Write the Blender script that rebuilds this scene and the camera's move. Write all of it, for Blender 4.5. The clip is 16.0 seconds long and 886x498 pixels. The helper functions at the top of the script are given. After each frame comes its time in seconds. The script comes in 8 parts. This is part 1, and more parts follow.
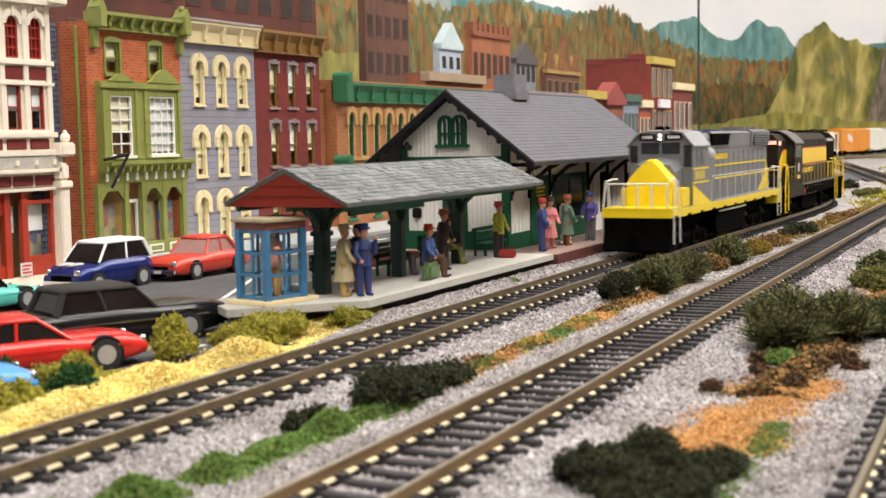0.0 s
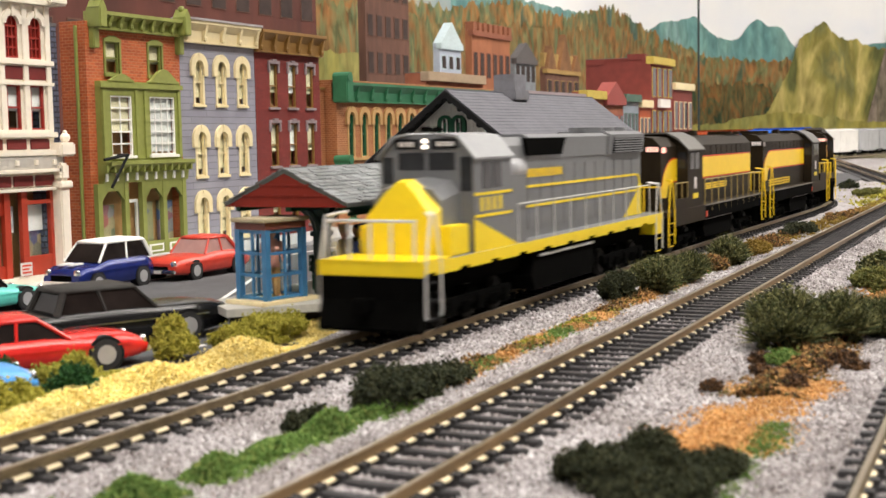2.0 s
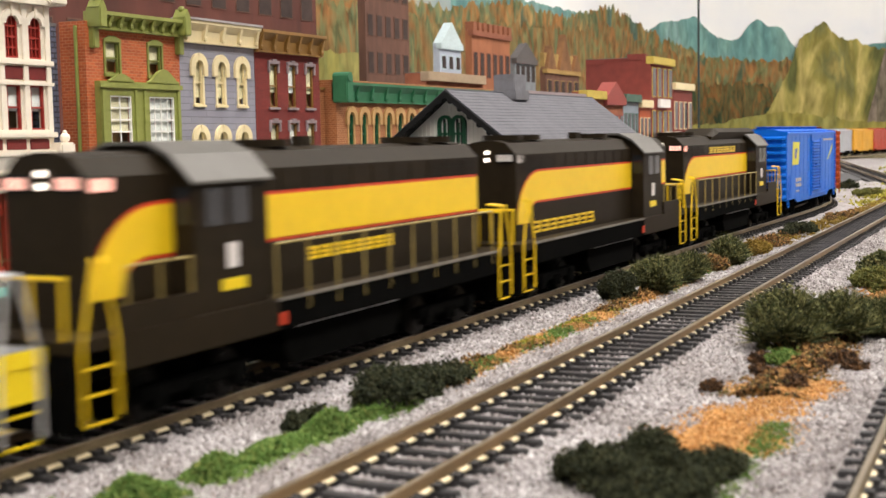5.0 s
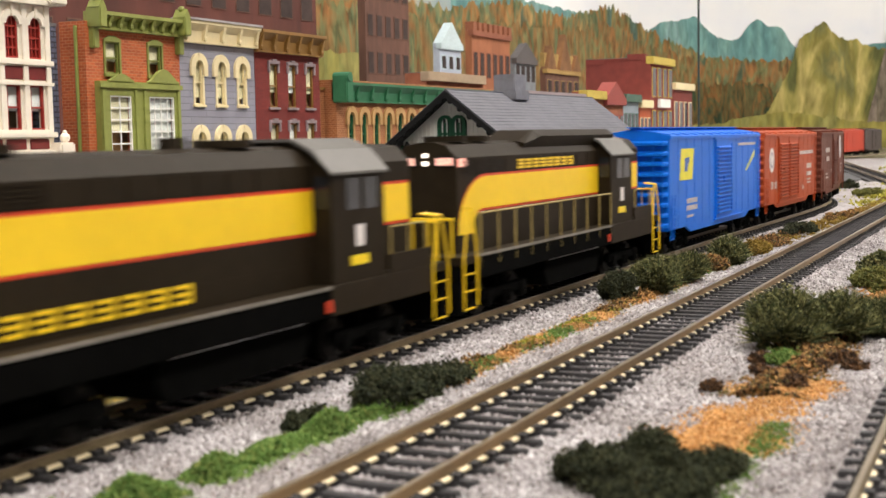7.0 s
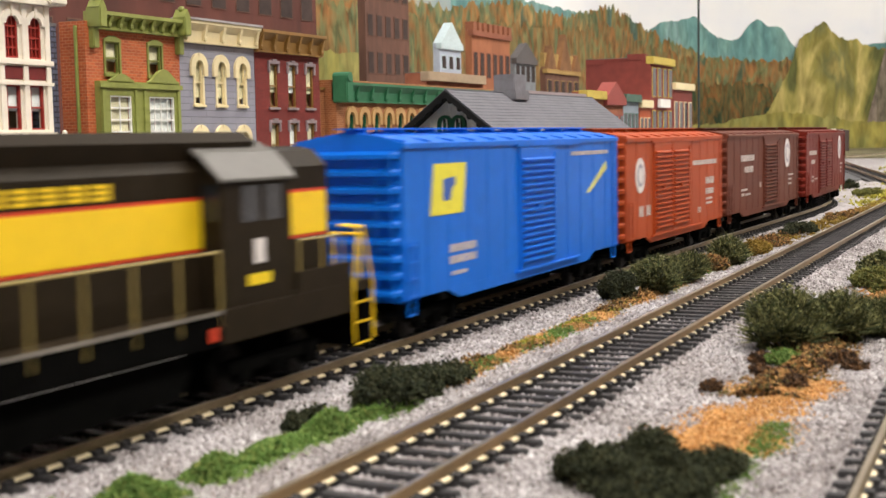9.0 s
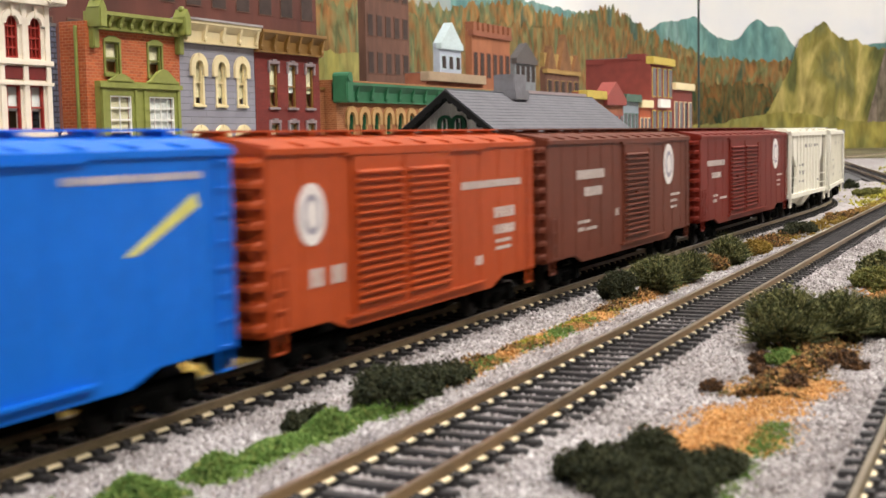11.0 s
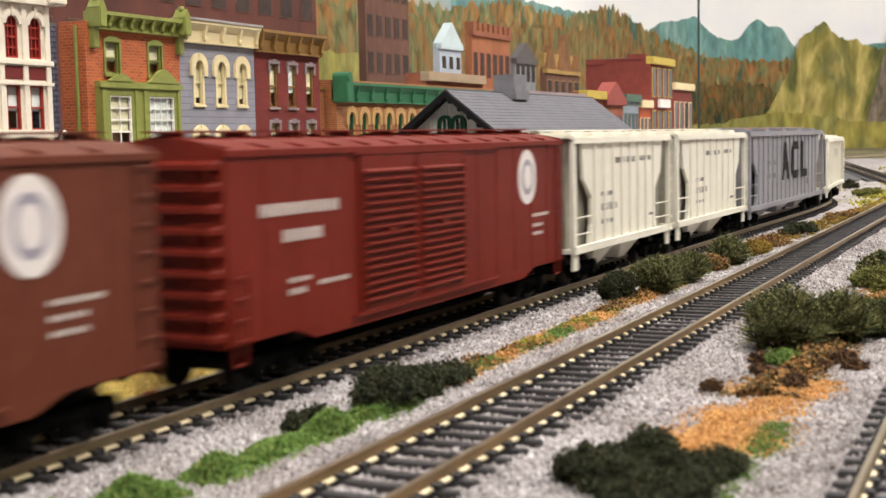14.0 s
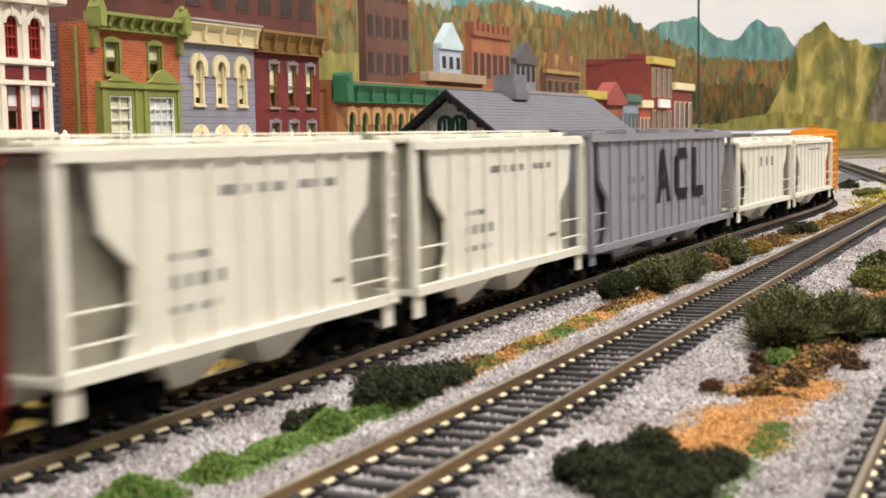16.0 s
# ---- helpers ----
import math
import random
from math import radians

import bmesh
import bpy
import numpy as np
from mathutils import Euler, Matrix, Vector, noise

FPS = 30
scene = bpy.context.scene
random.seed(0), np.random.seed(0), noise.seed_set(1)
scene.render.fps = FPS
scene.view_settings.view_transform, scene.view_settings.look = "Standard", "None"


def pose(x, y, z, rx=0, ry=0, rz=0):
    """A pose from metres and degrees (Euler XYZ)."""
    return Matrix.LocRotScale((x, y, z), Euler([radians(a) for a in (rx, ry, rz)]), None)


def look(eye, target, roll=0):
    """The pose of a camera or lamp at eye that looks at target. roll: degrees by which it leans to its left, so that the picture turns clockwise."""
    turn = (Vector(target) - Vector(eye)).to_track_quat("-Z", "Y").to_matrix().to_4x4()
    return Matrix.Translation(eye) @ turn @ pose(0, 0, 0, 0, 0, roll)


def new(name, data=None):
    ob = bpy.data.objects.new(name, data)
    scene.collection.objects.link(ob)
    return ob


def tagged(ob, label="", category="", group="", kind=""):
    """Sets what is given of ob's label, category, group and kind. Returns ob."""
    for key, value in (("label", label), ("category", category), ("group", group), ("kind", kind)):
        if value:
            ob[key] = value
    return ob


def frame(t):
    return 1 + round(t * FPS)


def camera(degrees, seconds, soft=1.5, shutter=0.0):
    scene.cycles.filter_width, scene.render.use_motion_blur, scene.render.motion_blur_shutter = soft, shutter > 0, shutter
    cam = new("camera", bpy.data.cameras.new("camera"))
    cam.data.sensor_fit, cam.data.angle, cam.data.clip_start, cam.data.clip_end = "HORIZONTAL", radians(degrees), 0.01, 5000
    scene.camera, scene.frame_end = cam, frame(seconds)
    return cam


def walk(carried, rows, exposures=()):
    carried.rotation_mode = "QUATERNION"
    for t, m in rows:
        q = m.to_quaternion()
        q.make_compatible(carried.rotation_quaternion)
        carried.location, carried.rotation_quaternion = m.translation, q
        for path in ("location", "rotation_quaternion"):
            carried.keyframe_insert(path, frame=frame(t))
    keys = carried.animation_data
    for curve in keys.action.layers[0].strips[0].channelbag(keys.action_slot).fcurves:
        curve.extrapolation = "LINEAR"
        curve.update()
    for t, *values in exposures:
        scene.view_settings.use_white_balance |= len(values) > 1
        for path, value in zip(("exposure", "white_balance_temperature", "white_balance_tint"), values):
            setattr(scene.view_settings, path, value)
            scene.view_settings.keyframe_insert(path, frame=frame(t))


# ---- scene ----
# The camera stands still beside the layout. Lengths below are centimetres unless said, K turns them into metres.
K = 0.01
cam = camera(37.98, 16.0, soft=1.5, shutter=0.9)
cam.data.dof.use_dof, cam.data.dof.focus_distance, cam.data.dof.aperture_fstop = True, 0.62, 52.0
EYE = Vector((0, -15.62, 5.007))
WAY = Vector((0.89792, 0.43161, -0.08632))
STAND = look(EYE * K, (EYE + WAY * 100) * K, -1.101)
walk(cam, [(0, STAND), (16, STAND)], [(0, 0.25), (16, 0.25)])

# ---- light: fluorescent panels in the room's ceiling ----
world = bpy.data.worlds.new("room_air")
scene.world = world
world.use_nodes = True
world.node_tree.nodes["Background"].inputs[0].default_value = (1.0, 0.97, 0.93, 1)
world.node_tree.nodes["Background"].inputs[1].default_value = 0.012
CEIL = 150
# The lone panel at x 335 is added out of view to brighten the backdrop.
PANELS = [(x, y) for x in (-95, 5, 115, 225) for y in (-95, -10)] + [(335, -95)]
for px, py in PANELS:
    lamp = bpy.data.lights.new("panel_light", "AREA")
    lamp.shape, lamp.size, lamp.size_y = "RECTANGLE", 0.9, 0.45
    lamp.energy, lamp.color = (12.0 if py < -50 else 6.0), (1.0, 0.925, 0.85)
    ob = new("panel_light", lamp)
    ob.matrix_world = pose(px * K, py * K, (CEIL - 3) * K)


# ---- materials ----
def mat(name, col, rough=0.55, metal=0.0, var=0.12, scale=300, bump=0.0, bscale=1500, spec=0.5, stretch=(1, 1, 1), glow=0.0, worn=0.0):
    m = bpy.data.materials.new(name)
    m.use_nodes = True
    nt = m.node_tree
    b = nt.nodes["Principled BSDF"]
    b.inputs["Roughness"].default_value, b.inputs["Metallic"].default_value = rough, metal
    b.inputs["Specular IOR Level"].default_value = spec
    tc = nt.nodes.new("ShaderNodeTexCoord")
    mp = nt.nodes.new("ShaderNodeMapping")
    mp.inputs["Scale"].default_value = stretch
    nt.links.new(tc.outputs["Object"], mp.inputs[0])
    n1, n2 = nt.nodes.new("ShaderNodeTexNoise"), nt.nodes.new("ShaderNodeTexNoise")
    n1.inputs["Scale"].default_value, n1.inputs["Detail"].default_value = scale, 4
    n2.inputs["Scale"].default_value, n2.inputs["Detail"].default_value = scale * 0.13, 3
    for n in (n1, n2):
        nt.links.new(mp.outputs[0], n.inputs[0])
    add = nt.nodes.new("ShaderNodeMath")
    nt.links.new(n1.outputs[0], add.inputs[0])
    nt.links.new(n2.outputs[0], add.inputs[1])
    r = nt.nodes.new("ShaderNodeValToRGB")
    r.color_ramp.elements[0].position, r.color_ramp.elements[1].position = 0.35, 0.65
    half = nt.nodes.new("ShaderNodeMath")
    half.operation = "MULTIPLY"
    half.inputs[1].default_value = 0.5
    nt.links.new(add.outputs[0], half.inputs[0])
    nt.links.new(half.outputs[0], r.inputs[0])
    r.color_ramp.elements[0].color = tuple(c * (1 - var) for c in col) + (1,)
    r.color_ramp.elements[1].color = tuple(min(1, c * (1 + var)) for c in col) + (1,)
    nt.links.new(r.outputs[0], b.inputs["Base Color"])
    if worn:
        rr = nt.nodes.new("ShaderNodeMapRange")
        rr.inputs[3].default_value, rr.inputs[4].default_value = max(0.05, rough - worn), min(1, rough + worn)
        nt.links.new(n2.outputs[0], rr.inputs[0])
        nt.links.new(rr.outputs[0], b.inputs["Roughness"])
    if bump:
        bn, bp = nt.nodes.new("ShaderNodeTexNoise"), nt.nodes.new("ShaderNodeBump")
        bn.inputs["Scale"].default_value, bn.inputs["Detail"].default_value = bscale, 5
        bp.inputs["Strength"].default_value, bp.inputs["Distance"].default_value = bump, 0.0006
        nt.links.new(mp.outputs[0], bn.inputs[0])
        nt.links.new(bn.outputs[0], bp.inputs["Height"])
        nt.links.new(bp.outputs[0], b.inputs["Normal"])
    if glow:
        b.inputs["Emission Color"].default_value = tuple(col) + (1,)
        b.inputs["Emission Strength"].default_value = glow
    return m


def bricked(name, c1, c2, mortar, w, h, joint=0.012, rough=0.7, bump=0.5):
    """Masonry whose courses run level on walls of either direction; w, h, joint in cm."""
    m = mat(name, c1, rough)
    nt = m.node_tree
    b = nt.nodes["Principled BSDF"]
    tc, sp, cb, ad = (nt.nodes.new("ShaderNode" + k) for k in ("TexCoord", "SeparateXYZ", "CombineXYZ", "Math"))
    nt.links.new(tc.outputs["Object"], sp.inputs[0])
    nt.links.new(sp.outputs[0], ad.inputs[0])
    nt.links.new(sp.outputs[1], ad.inputs[1])
    nt.links.new(ad.outputs[0], cb.inputs[0])
    nt.links.new(sp.outputs[2], cb.inputs[1])
    br = nt.nodes.new("ShaderNodeTexBrick")
    br.inputs["Color1"].default_value, br.inputs["Color2"].default_value, br.inputs["Mortar"].default_value = (*c1, 1), (*c2, 1), (*mortar, 1)
    br.inputs["Scale"].default_value = 1.0
    br.inputs["Brick Width"].default_value, br.inputs["Row Height"].default_value = w * K, h * K
    br.inputs["Mortar Size"].default_value = joint * K
    br.inputs["Mortar Smooth"].default_value = 0.2
    nt.links.new(cb.outputs[0], br.inputs[0])
    mx = nt.nodes.new("ShaderNodeMix")
    mx.data_type, mx.blend_type = "RGBA", "MULTIPLY"
    mx.inputs[0].default_value = 0.5
    nz = nt.nodes.new("ShaderNodeTexNoise")
    nz.inputs["Scale"].default_value, nz.inputs["Detail"].default_value = 60, 5
    nt.links.new(tc.outputs["Object"], nz.inputs[0])
    rp = nt.nodes.new("ShaderNodeValToRGB")
    rp.color_ramp.elements[0].color, rp.color_ramp.elements[1].color = (0.45, 0.42, 0.4, 1), (1.3, 1.3, 1.3, 1)
    nt.links.new(nz.outputs[0], rp.inputs[0])
    nt.links.new(br.outputs[0], mx.inputs[6])
    nt.links.new(rp.outputs[0], mx.inputs[7])
    nt.links.new(mx.outputs[2], b.inputs["Base Color"])
    bp = nt.nodes.new("ShaderNodeBump")
    bp.invert = True
    bp.inputs["Strength"].default_value, bp.inputs["Distance"].default_value = bump, 0.0002
    nt.links.new(br.outputs["Fac"], bp.inputs["Height"])
    nt.links.new(bp.outputs[0], b.inputs["Normal"])
    return m


def speckled(name, cols, scale, rough=0.95, bump=0.6, island=False):
    """Grains of several colours."""
    m = bpy.data.materials.new(name)
    m.use_nodes = True
    nt = m.node_tree
    b = nt.nodes["Principled BSDF"]
    b.inputs["Roughness"].default_value = rough
    b.inputs["Specular IOR Level"].default_value = 0.25
    tc, vo, rp = nt.nodes.new("ShaderNodeTexCoord"), nt.nodes.new("ShaderNodeTexVoronoi"), nt.nodes.new("ShaderNodeValToRGB")
    vo.inputs["Scale"].default_value = scale
    nt.links.new(tc.outputs["Object"], vo.inputs[0])
    for i, c in enumerate(cols):
        e = rp.color_ramp.elements[i] if i < 2 else rp.color_ramp.elements.new(1.0)
        e.position, e.color = i / max(1, len(cols) - 1), (*c, 1)
    if island:
        g = nt.nodes.new("ShaderNodeNewGeometry")
        nt.links.new(g.outputs["Random Per Island"], rp.inputs[0])
    else:
        sp = nt.nodes.new("ShaderNodeSeparateColor")
        nt.links.new(vo.outputs["Color"], sp.inputs[0])
        nt.links.new(sp.outputs[0], rp.inputs[0])
    nz, mx = nt.nodes.new("ShaderNodeTexNoise"), nt.nodes.new("ShaderNodeMix")
    nz.inputs["Scale"].default_value, nz.inputs["Detail"].default_value = scale * 0.05, 4
    nt.links.new(tc.outputs["Object"], nz.inputs[0])
    mx.data_type, mx.blend_type = "RGBA", "MULTIPLY"
    mx.inputs[0].default_value = 0.6
    r2 = nt.nodes.new("ShaderNodeValToRGB")
    r2.color_ramp.elements[0].position, r2.color_ramp.elements[0].color = 0.3, (0.55, 0.5, 0.47, 1)
    r2.color_ramp.elements[1].position, r2.color_ramp.elements[1].color = 0.65, (1.15, 1.15, 1.15, 1)
    nt.links.new(nz.outputs[0], r2.inputs[0])
    nt.links.new(rp.outputs[0], mx.inputs[6])
    nt.links.new(r2.outputs[0], mx.inputs[7])
    nt.links.new(mx.outputs[2], b.inputs["Base Color"])
    bp = nt.nodes.new("ShaderNodeBump")
    bp.inputs["Strength"].default_value, bp.inputs["Distance"].default_value = bump, 0.0005
    nt.links.new(vo.outputs["Distance"], bp.inputs["Height"])
    nt.links.new(bp.outputs[0], b.inputs["Normal"])
    return m


def brushed(name, cols, rough=0.9, sx=60, sz=14, patch=9):
    """Paint laid on a board with upright strokes: several colours, mixed by stretched noise."""
    m = bpy.data.materials.new(name)
    m.use_nodes = True
    nt = m.node_tree
    b = nt.nodes["Principled BSDF"]
    b.inputs["Roughness"].default_value = rough
    b.inputs["Specular IOR Level"].default_value = 0.2
    tc = nt.nodes.new("ShaderNodeTexCoord")
    mp = nt.nodes.new("ShaderNodeMapping")
    mp.inputs["Scale"].default_value = (sx, sx, sz)
    nt.links.new(tc.outputs["Object"], mp.inputs[0])
    n1, n2 = nt.nodes.new("ShaderNodeTexNoise"), nt.nodes.new("ShaderNodeTexNoise")
    n1.inputs["Scale"].default_value, n1.inputs["Detail"].default_value = 1.0, 6
    n2.inputs["Scale"].default_value, n2.inputs["Detail"].default_value = patch, 3
    nt.links.new(mp.outputs[0], n1.inputs[0])
    nt.links.new(tc.outputs["Object"], n2.inputs[0])
    mxf = nt.nodes.new("ShaderNodeMix")
    mxf.inputs[0].default_value = 0.5
    nt.links.new(n1.outputs[0], mxf.inputs[2])
    nt.links.new(n2.outputs[0], mxf.inputs[3])
    rp = nt.nodes.new("ShaderNodeValToRGB")
    for i, c in enumerate(cols):
        e = rp.color_ramp.elements[i] if i < 2 else rp.color_ramp.elements.new(1.0)
        e.position, e.color = 0.33 + 0.34 * i / max(1, len(cols) - 1), (*c, 1)
    nt.links.new(mxf.outputs[0], rp.inputs[0])
    nt.links.new(rp.outputs[0], b.inputs["Base Color"])
    return m


def wood_paint(name, hues, tree=18, stroke=80, deep=0.6):
    """Painted trees: patches of several hues, broken by fine upright strokes."""
    m = bpy.data.materials.new(name)
    m.use_nodes = True
    nt = m.node_tree
    b = nt.nodes["Principled BSDF"]
    b.inputs["Roughness"].default_value, b.inputs["Specular IOR Level"].default_value = 0.9, 0.15
    tc = nt.nodes.new("ShaderNodeTexCoord")
    ramps = []
    for sc, flat, det, stops in ((tree, 0.4, 4, hues), (stroke, 0.4, 5, [(deep,) * 3, (1.0,) * 3, (1.3,) * 3])):
        mp, nz, rp = nt.nodes.new("ShaderNodeMapping"), nt.nodes.new("ShaderNodeTexNoise"), nt.nodes.new("ShaderNodeValToRGB")
        mp.inputs["Scale"].default_value = (sc, sc, sc * flat)
        nz.inputs["Scale"].default_value, nz.inputs["Detail"].default_value = 1.0, det
        nz.inputs["Distortion"].default_value = 0.6
        nt.links.new(tc.outputs["Object"], mp.inputs[0])
        nt.links.new(mp.outputs[0], nz.inputs[0])
        for i, c in enumerate(stops):
            e = rp.color_ramp.elements[i] if i < 2 else rp.color_ramp.elements.new(1.0)
            e.position, e.color = 0.33 + 0.34 * i / (len(stops) - 1), (*c, 1)
        nt.links.new(nz.outputs[0], rp.inputs[0])
        ramps.append(rp)
    mx = nt.nodes.new("ShaderNodeMix")
    mx.data_type, mx.blend_type = "RGBA", "MULTIPLY"
    mx.inputs[0].default_value = 1.0
    nt.links.new(ramps[0].outputs[0], mx.inputs[6])
    nt.links.new(ramps[1].outputs[0], mx.inputs[7])
    nt.links.new(mx.outputs[2], b.inputs["Base Color"])
    return m


def glassy(name, col=(0.9, 0.95, 0.95), rough=0.03):
    m = bpy.data.materials.new(name)
    m.use_nodes = True
    b = m.node_tree.nodes["Principled BSDF"]
    b.inputs["Base Color"].default_value = (*col, 1)
    b.inputs["Roughness"].default_value = rough
    b.inputs["Transmission Weight"].default_value = 1.0
    b.inputs["IOR"].default_value = 1.1
    return m


CREAM = mat("cream_paint", (0.82, 0.70, 0.42), 0.5, var=0.07)
WHITE = mat("white_paint", (0.82, 0.81, 0.77), 0.5, var=0.06)
IVORY = mat("ivory_paint", (0.84, 0.77, 0.65), 0.5, var=0.06)
BLACK = mat("black_plastic", (0.007, 0.007, 0.0075), 0.7, var=0.3, spec=0.2)
SOOT = mat("dark_underframe", (0.0025, 0.0025, 0.0023), 0.9, var=0.4, spec=0.02)
GREEN = mat("station_green", (0.008, 0.075, 0.035), 0.5, spec=0.25)
SAGE = mat("sage_green_trim", (0.25, 0.275, 0.065), 0.55, var=0.12, bump=0.1)
TEALGREEN = mat("cornice_green", (0.035, 0.17, 0.08), 0.5)
OXRED = mat("oxide_red", (0.19, 0.02, 0.012), 0.55, spec=0.2)
SHOPRED = mat("shopfront_red", (0.42, 0.045, 0.02), 0.45)
MAROON = mat("maroon_panel", (0.17, 0.02, 0.018), 0.5)
BRONZE = mat("bronze_cornice", (0.26, 0.14, 0.035), 0.5)
OLDBRASS = mat("rail_metal", (0.27, 0.21, 0.13), 0.38, 0.75, var=0.2, scale=500, worn=0.15)
RAILTOP = mat("polished_railhead", (0.42, 0.36, 0.27), 0.3, 0.8, var=0.15, stretch=(0.2, 1, 1))
TIE = mat("tie_plastic", (0.028, 0.027, 0.03), 0.6, var=0.4, scale=900, bump=0.4)
CONCRETE = mat("pale_concrete", (0.47, 0.46, 0.42), 0.8, var=0.1, scale=500, bump=0.25)
PAVE = mat("grey_sidewalk", (0.36, 0.36, 0.36), 0.85, var=0.1, scale=400, bump=0.2)
ASPHALT = mat("asphalt", (0.075, 0.075, 0.08), 0.85, var=0.22, scale=700, bump=0.4, bscale=2500)
LINE = mat("road_marking", (0.72, 0.71, 0.68), 0.7, var=0.12, scale=900)
SLATE = mat("slate_roof", (0.105, 0.106, 0.124), 0.75, var=0.15, scale=900)
SHINGLE = mat("grey_shingle", (0.26, 0.275, 0.28), 0.8, var=0.25, scale=900, bump=0.5)
GLASS = glassy("clear_glazing")
DARKGLASS = mat("dark_window", (0.02, 0.022, 0.025), 0.12, var=0.3)
BRICKRED = bricked("orange_red_brick", (0.60, 0.14, 0.04), (0.42, 0.085, 0.026), (0.60, 0.24, 0.11), 0.34, 0.14, 0.016, bump=1.0)
BRICKDK = bricked("oxblood_brick", (0.23, 0.024, 0.017), (0.17, 0.018, 0.013), (0.14, 0.018, 0.014), 0.28, 0.12, 0.016)
BRICKTAN = bricked("tan_brick", (0.40, 0.15, 0.05), (0.30, 0.105, 0.035), (0.46, 0.22, 0.10), 0.3, 0.13, 0.018)
BRICKBLUE = bricked("blue_grey_brick", (0.15, 0.18, 0.26), (0.11, 0.13, 0.2), (0.05, 0.06, 0.08), 0.5, 0.24, 0.04)
ASHLAR = bricked("grey_ashlar", (0.33, 0.325, 0.38), (0.28, 0.28, 0.34), (0.22, 0.22, 0.26), 2.6, 0.33, 0.025, bump=1.0)
LOCOGREY = mat("locomotive_grey", (0.155, 0.16, 0.168), 0.42, var=0.08, spec=0.35)
LOCOBROWN = mat("pullman_brown", (0.0185, 0.013, 0.007), 0.5, var=0.2, spec=0.09)
YELLOW = mat("railway_yellow", (0.80, 0.60, 0.008), 0.42, var=0.06)
BANDYEL = mat("band_yellow", (0.86, 0.58, 0.012), 0.42, var=0.05)
REDLINE = mat("red_lining", (0.6, 0.05, 0.015), 0.5)
SILVER = mat("silver_handrail", (0.62, 0.62, 0.62), 0.4, 0.2)
BLUECAR = mat("boxcar_blue", (0.003, 0.135, 0.62), 0.4, var=0.08, spec=0.22)
RUSTCAR = mat("boxcar_rust_orange", (0.38, 0.062, 0.014), 0.45, var=0.1, spec=0.18)
BROWNCAR = mat("boxcar_brown", (0.125, 0.035, 0.02), 0.5, var=0.12, spec=0.15)
DKREDCAR = mat("boxcar_oxide_red", (0.15, 0.0165, 0.0095), 0.5, var=0.12, spec=0.15)
HOPWHITE = mat("hopper_cream_white", (0.80, 0.78, 0.68), 0.5, var=0.05)
HOPGREY = mat("hopper_grey", (0.27, 0.27, 0.30), 0.5, var=0.06)
ORANGECAR = mat("reefer_orange", (0.72, 0.27, 0.015), 0.45, var=0.06)
LETTER = mat("white_lettering", (0.72, 0.68, 0.66), 0.6, var=0.1)
LETTERING = mat("faded_lettering", (0.54, 0.48, 0.45), 0.6, var=0.2, scale=900)
LETTERDK = mat("grey_lettering", (0.16, 0.16, 0.15), 0.6)
HEADLIGHT = mat("lit_headlight", (1.0, 0.86, 0.74), 0.3, glow=3)
NUMBERLIT = mat("lit_number_board", (1.0, 0.5, 0.4), 0.4, glow=0.9)


# ---- mesh helpers (centimetres) ----
def B():
    return bmesh.new()


def box(bm, x0, y0, z0, x1, y1, z1, bv=0.0):
    r = bmesh.ops.create_cube(bm, size=1.0)
    vs = r["verts"]
    for v in vs:
        v.co = Vector(((x0 + x1) / 2 + v.co.x * (x1 - x0), (y0 + y1) / 2 + v.co.y * (y1 - y0), (z0 + z1) / 2 + v.co.z * (z1 - z0)))
    if bv:
        es = list({e for v in vs for e in v.link_edges})
        bmesh.ops.bevel(bm, geom=es, offset=bv, segments=2, affect="EDGES")
    return bm


def rod(bm, a, b, r, seg=8, r2=None):
    a, b = Vector(a), Vector(b)
    d = b - a
    m = Matrix.Translation((a + b) / 2) @ d.to_track_quat("Z", "Y").to_matrix().to_4x4()
    bmesh.ops.create_cone(bm, cap_ends=True, segments=seg, radius1=r, radius2=r if r2 is None else r2, depth=d.length, matrix=m)
    return bm


def rods(bm, pts, r, seg=6):
    for a, b in zip(pts[:-1], pts[1:]):
        rod(bm, a, b, r, seg)
    return bm


def ball(bm, c, r, sx=1, sy=1, sz=1, u=10, v=7):
    bmesh.ops.create_uvsphere(bm, u_segments=u, v_segments=v, radius=1.0, matrix=Matrix.Translation(c) @ Matrix.Diagonal((r * sx, r * sy, r * sz, 1)))
    return bm


def prism(bm, poly, axis, a, b):
    """poly: 2-D outline in the plane across the axis (x: (y,z); y: (x,z); z: (x,y)), drawn out from a to b."""
    def put(p, s):
        return {"x": (s, p[0], p[1]), "y": (p[0], s, p[1]), "z": (p[0], p[1], s)}[axis]
    lo, hi = [bm.verts.new(put(p, a)) for p in poly], [bm.verts.new(put(p, b)) for p in poly]
    n = len(poly)
    fs = [bm.faces.new(lo), bm.faces.new(hi[::-1])] + [bm.faces.new((lo[i], hi[i], hi[(i + 1) % n], lo[(i + 1) % n])) for i in range(n)]
    bmesh.ops.recalc_face_normals(bm, faces=fs)
    return bm


def loft(bm, rings, cap=True):
    vs = [[bm.verts.new(p) for p in ring] for ring in rings]
    n = len(rings[0])
    fs = []
    for r0, r1 in zip(vs[:-1], vs[1:]):
        for i in range(n):
            fs.append(bm.faces.new((r0[i], r0[(i + 1) % n], r1[(i + 1) % n], r1[i])))
    if cap:
        fs += [bm.faces.new(vs[0][::-1]), bm.faces.new(vs[-1])]
    bmesh.ops.recalc_face_normals(bm, faces=fs)
    return bm


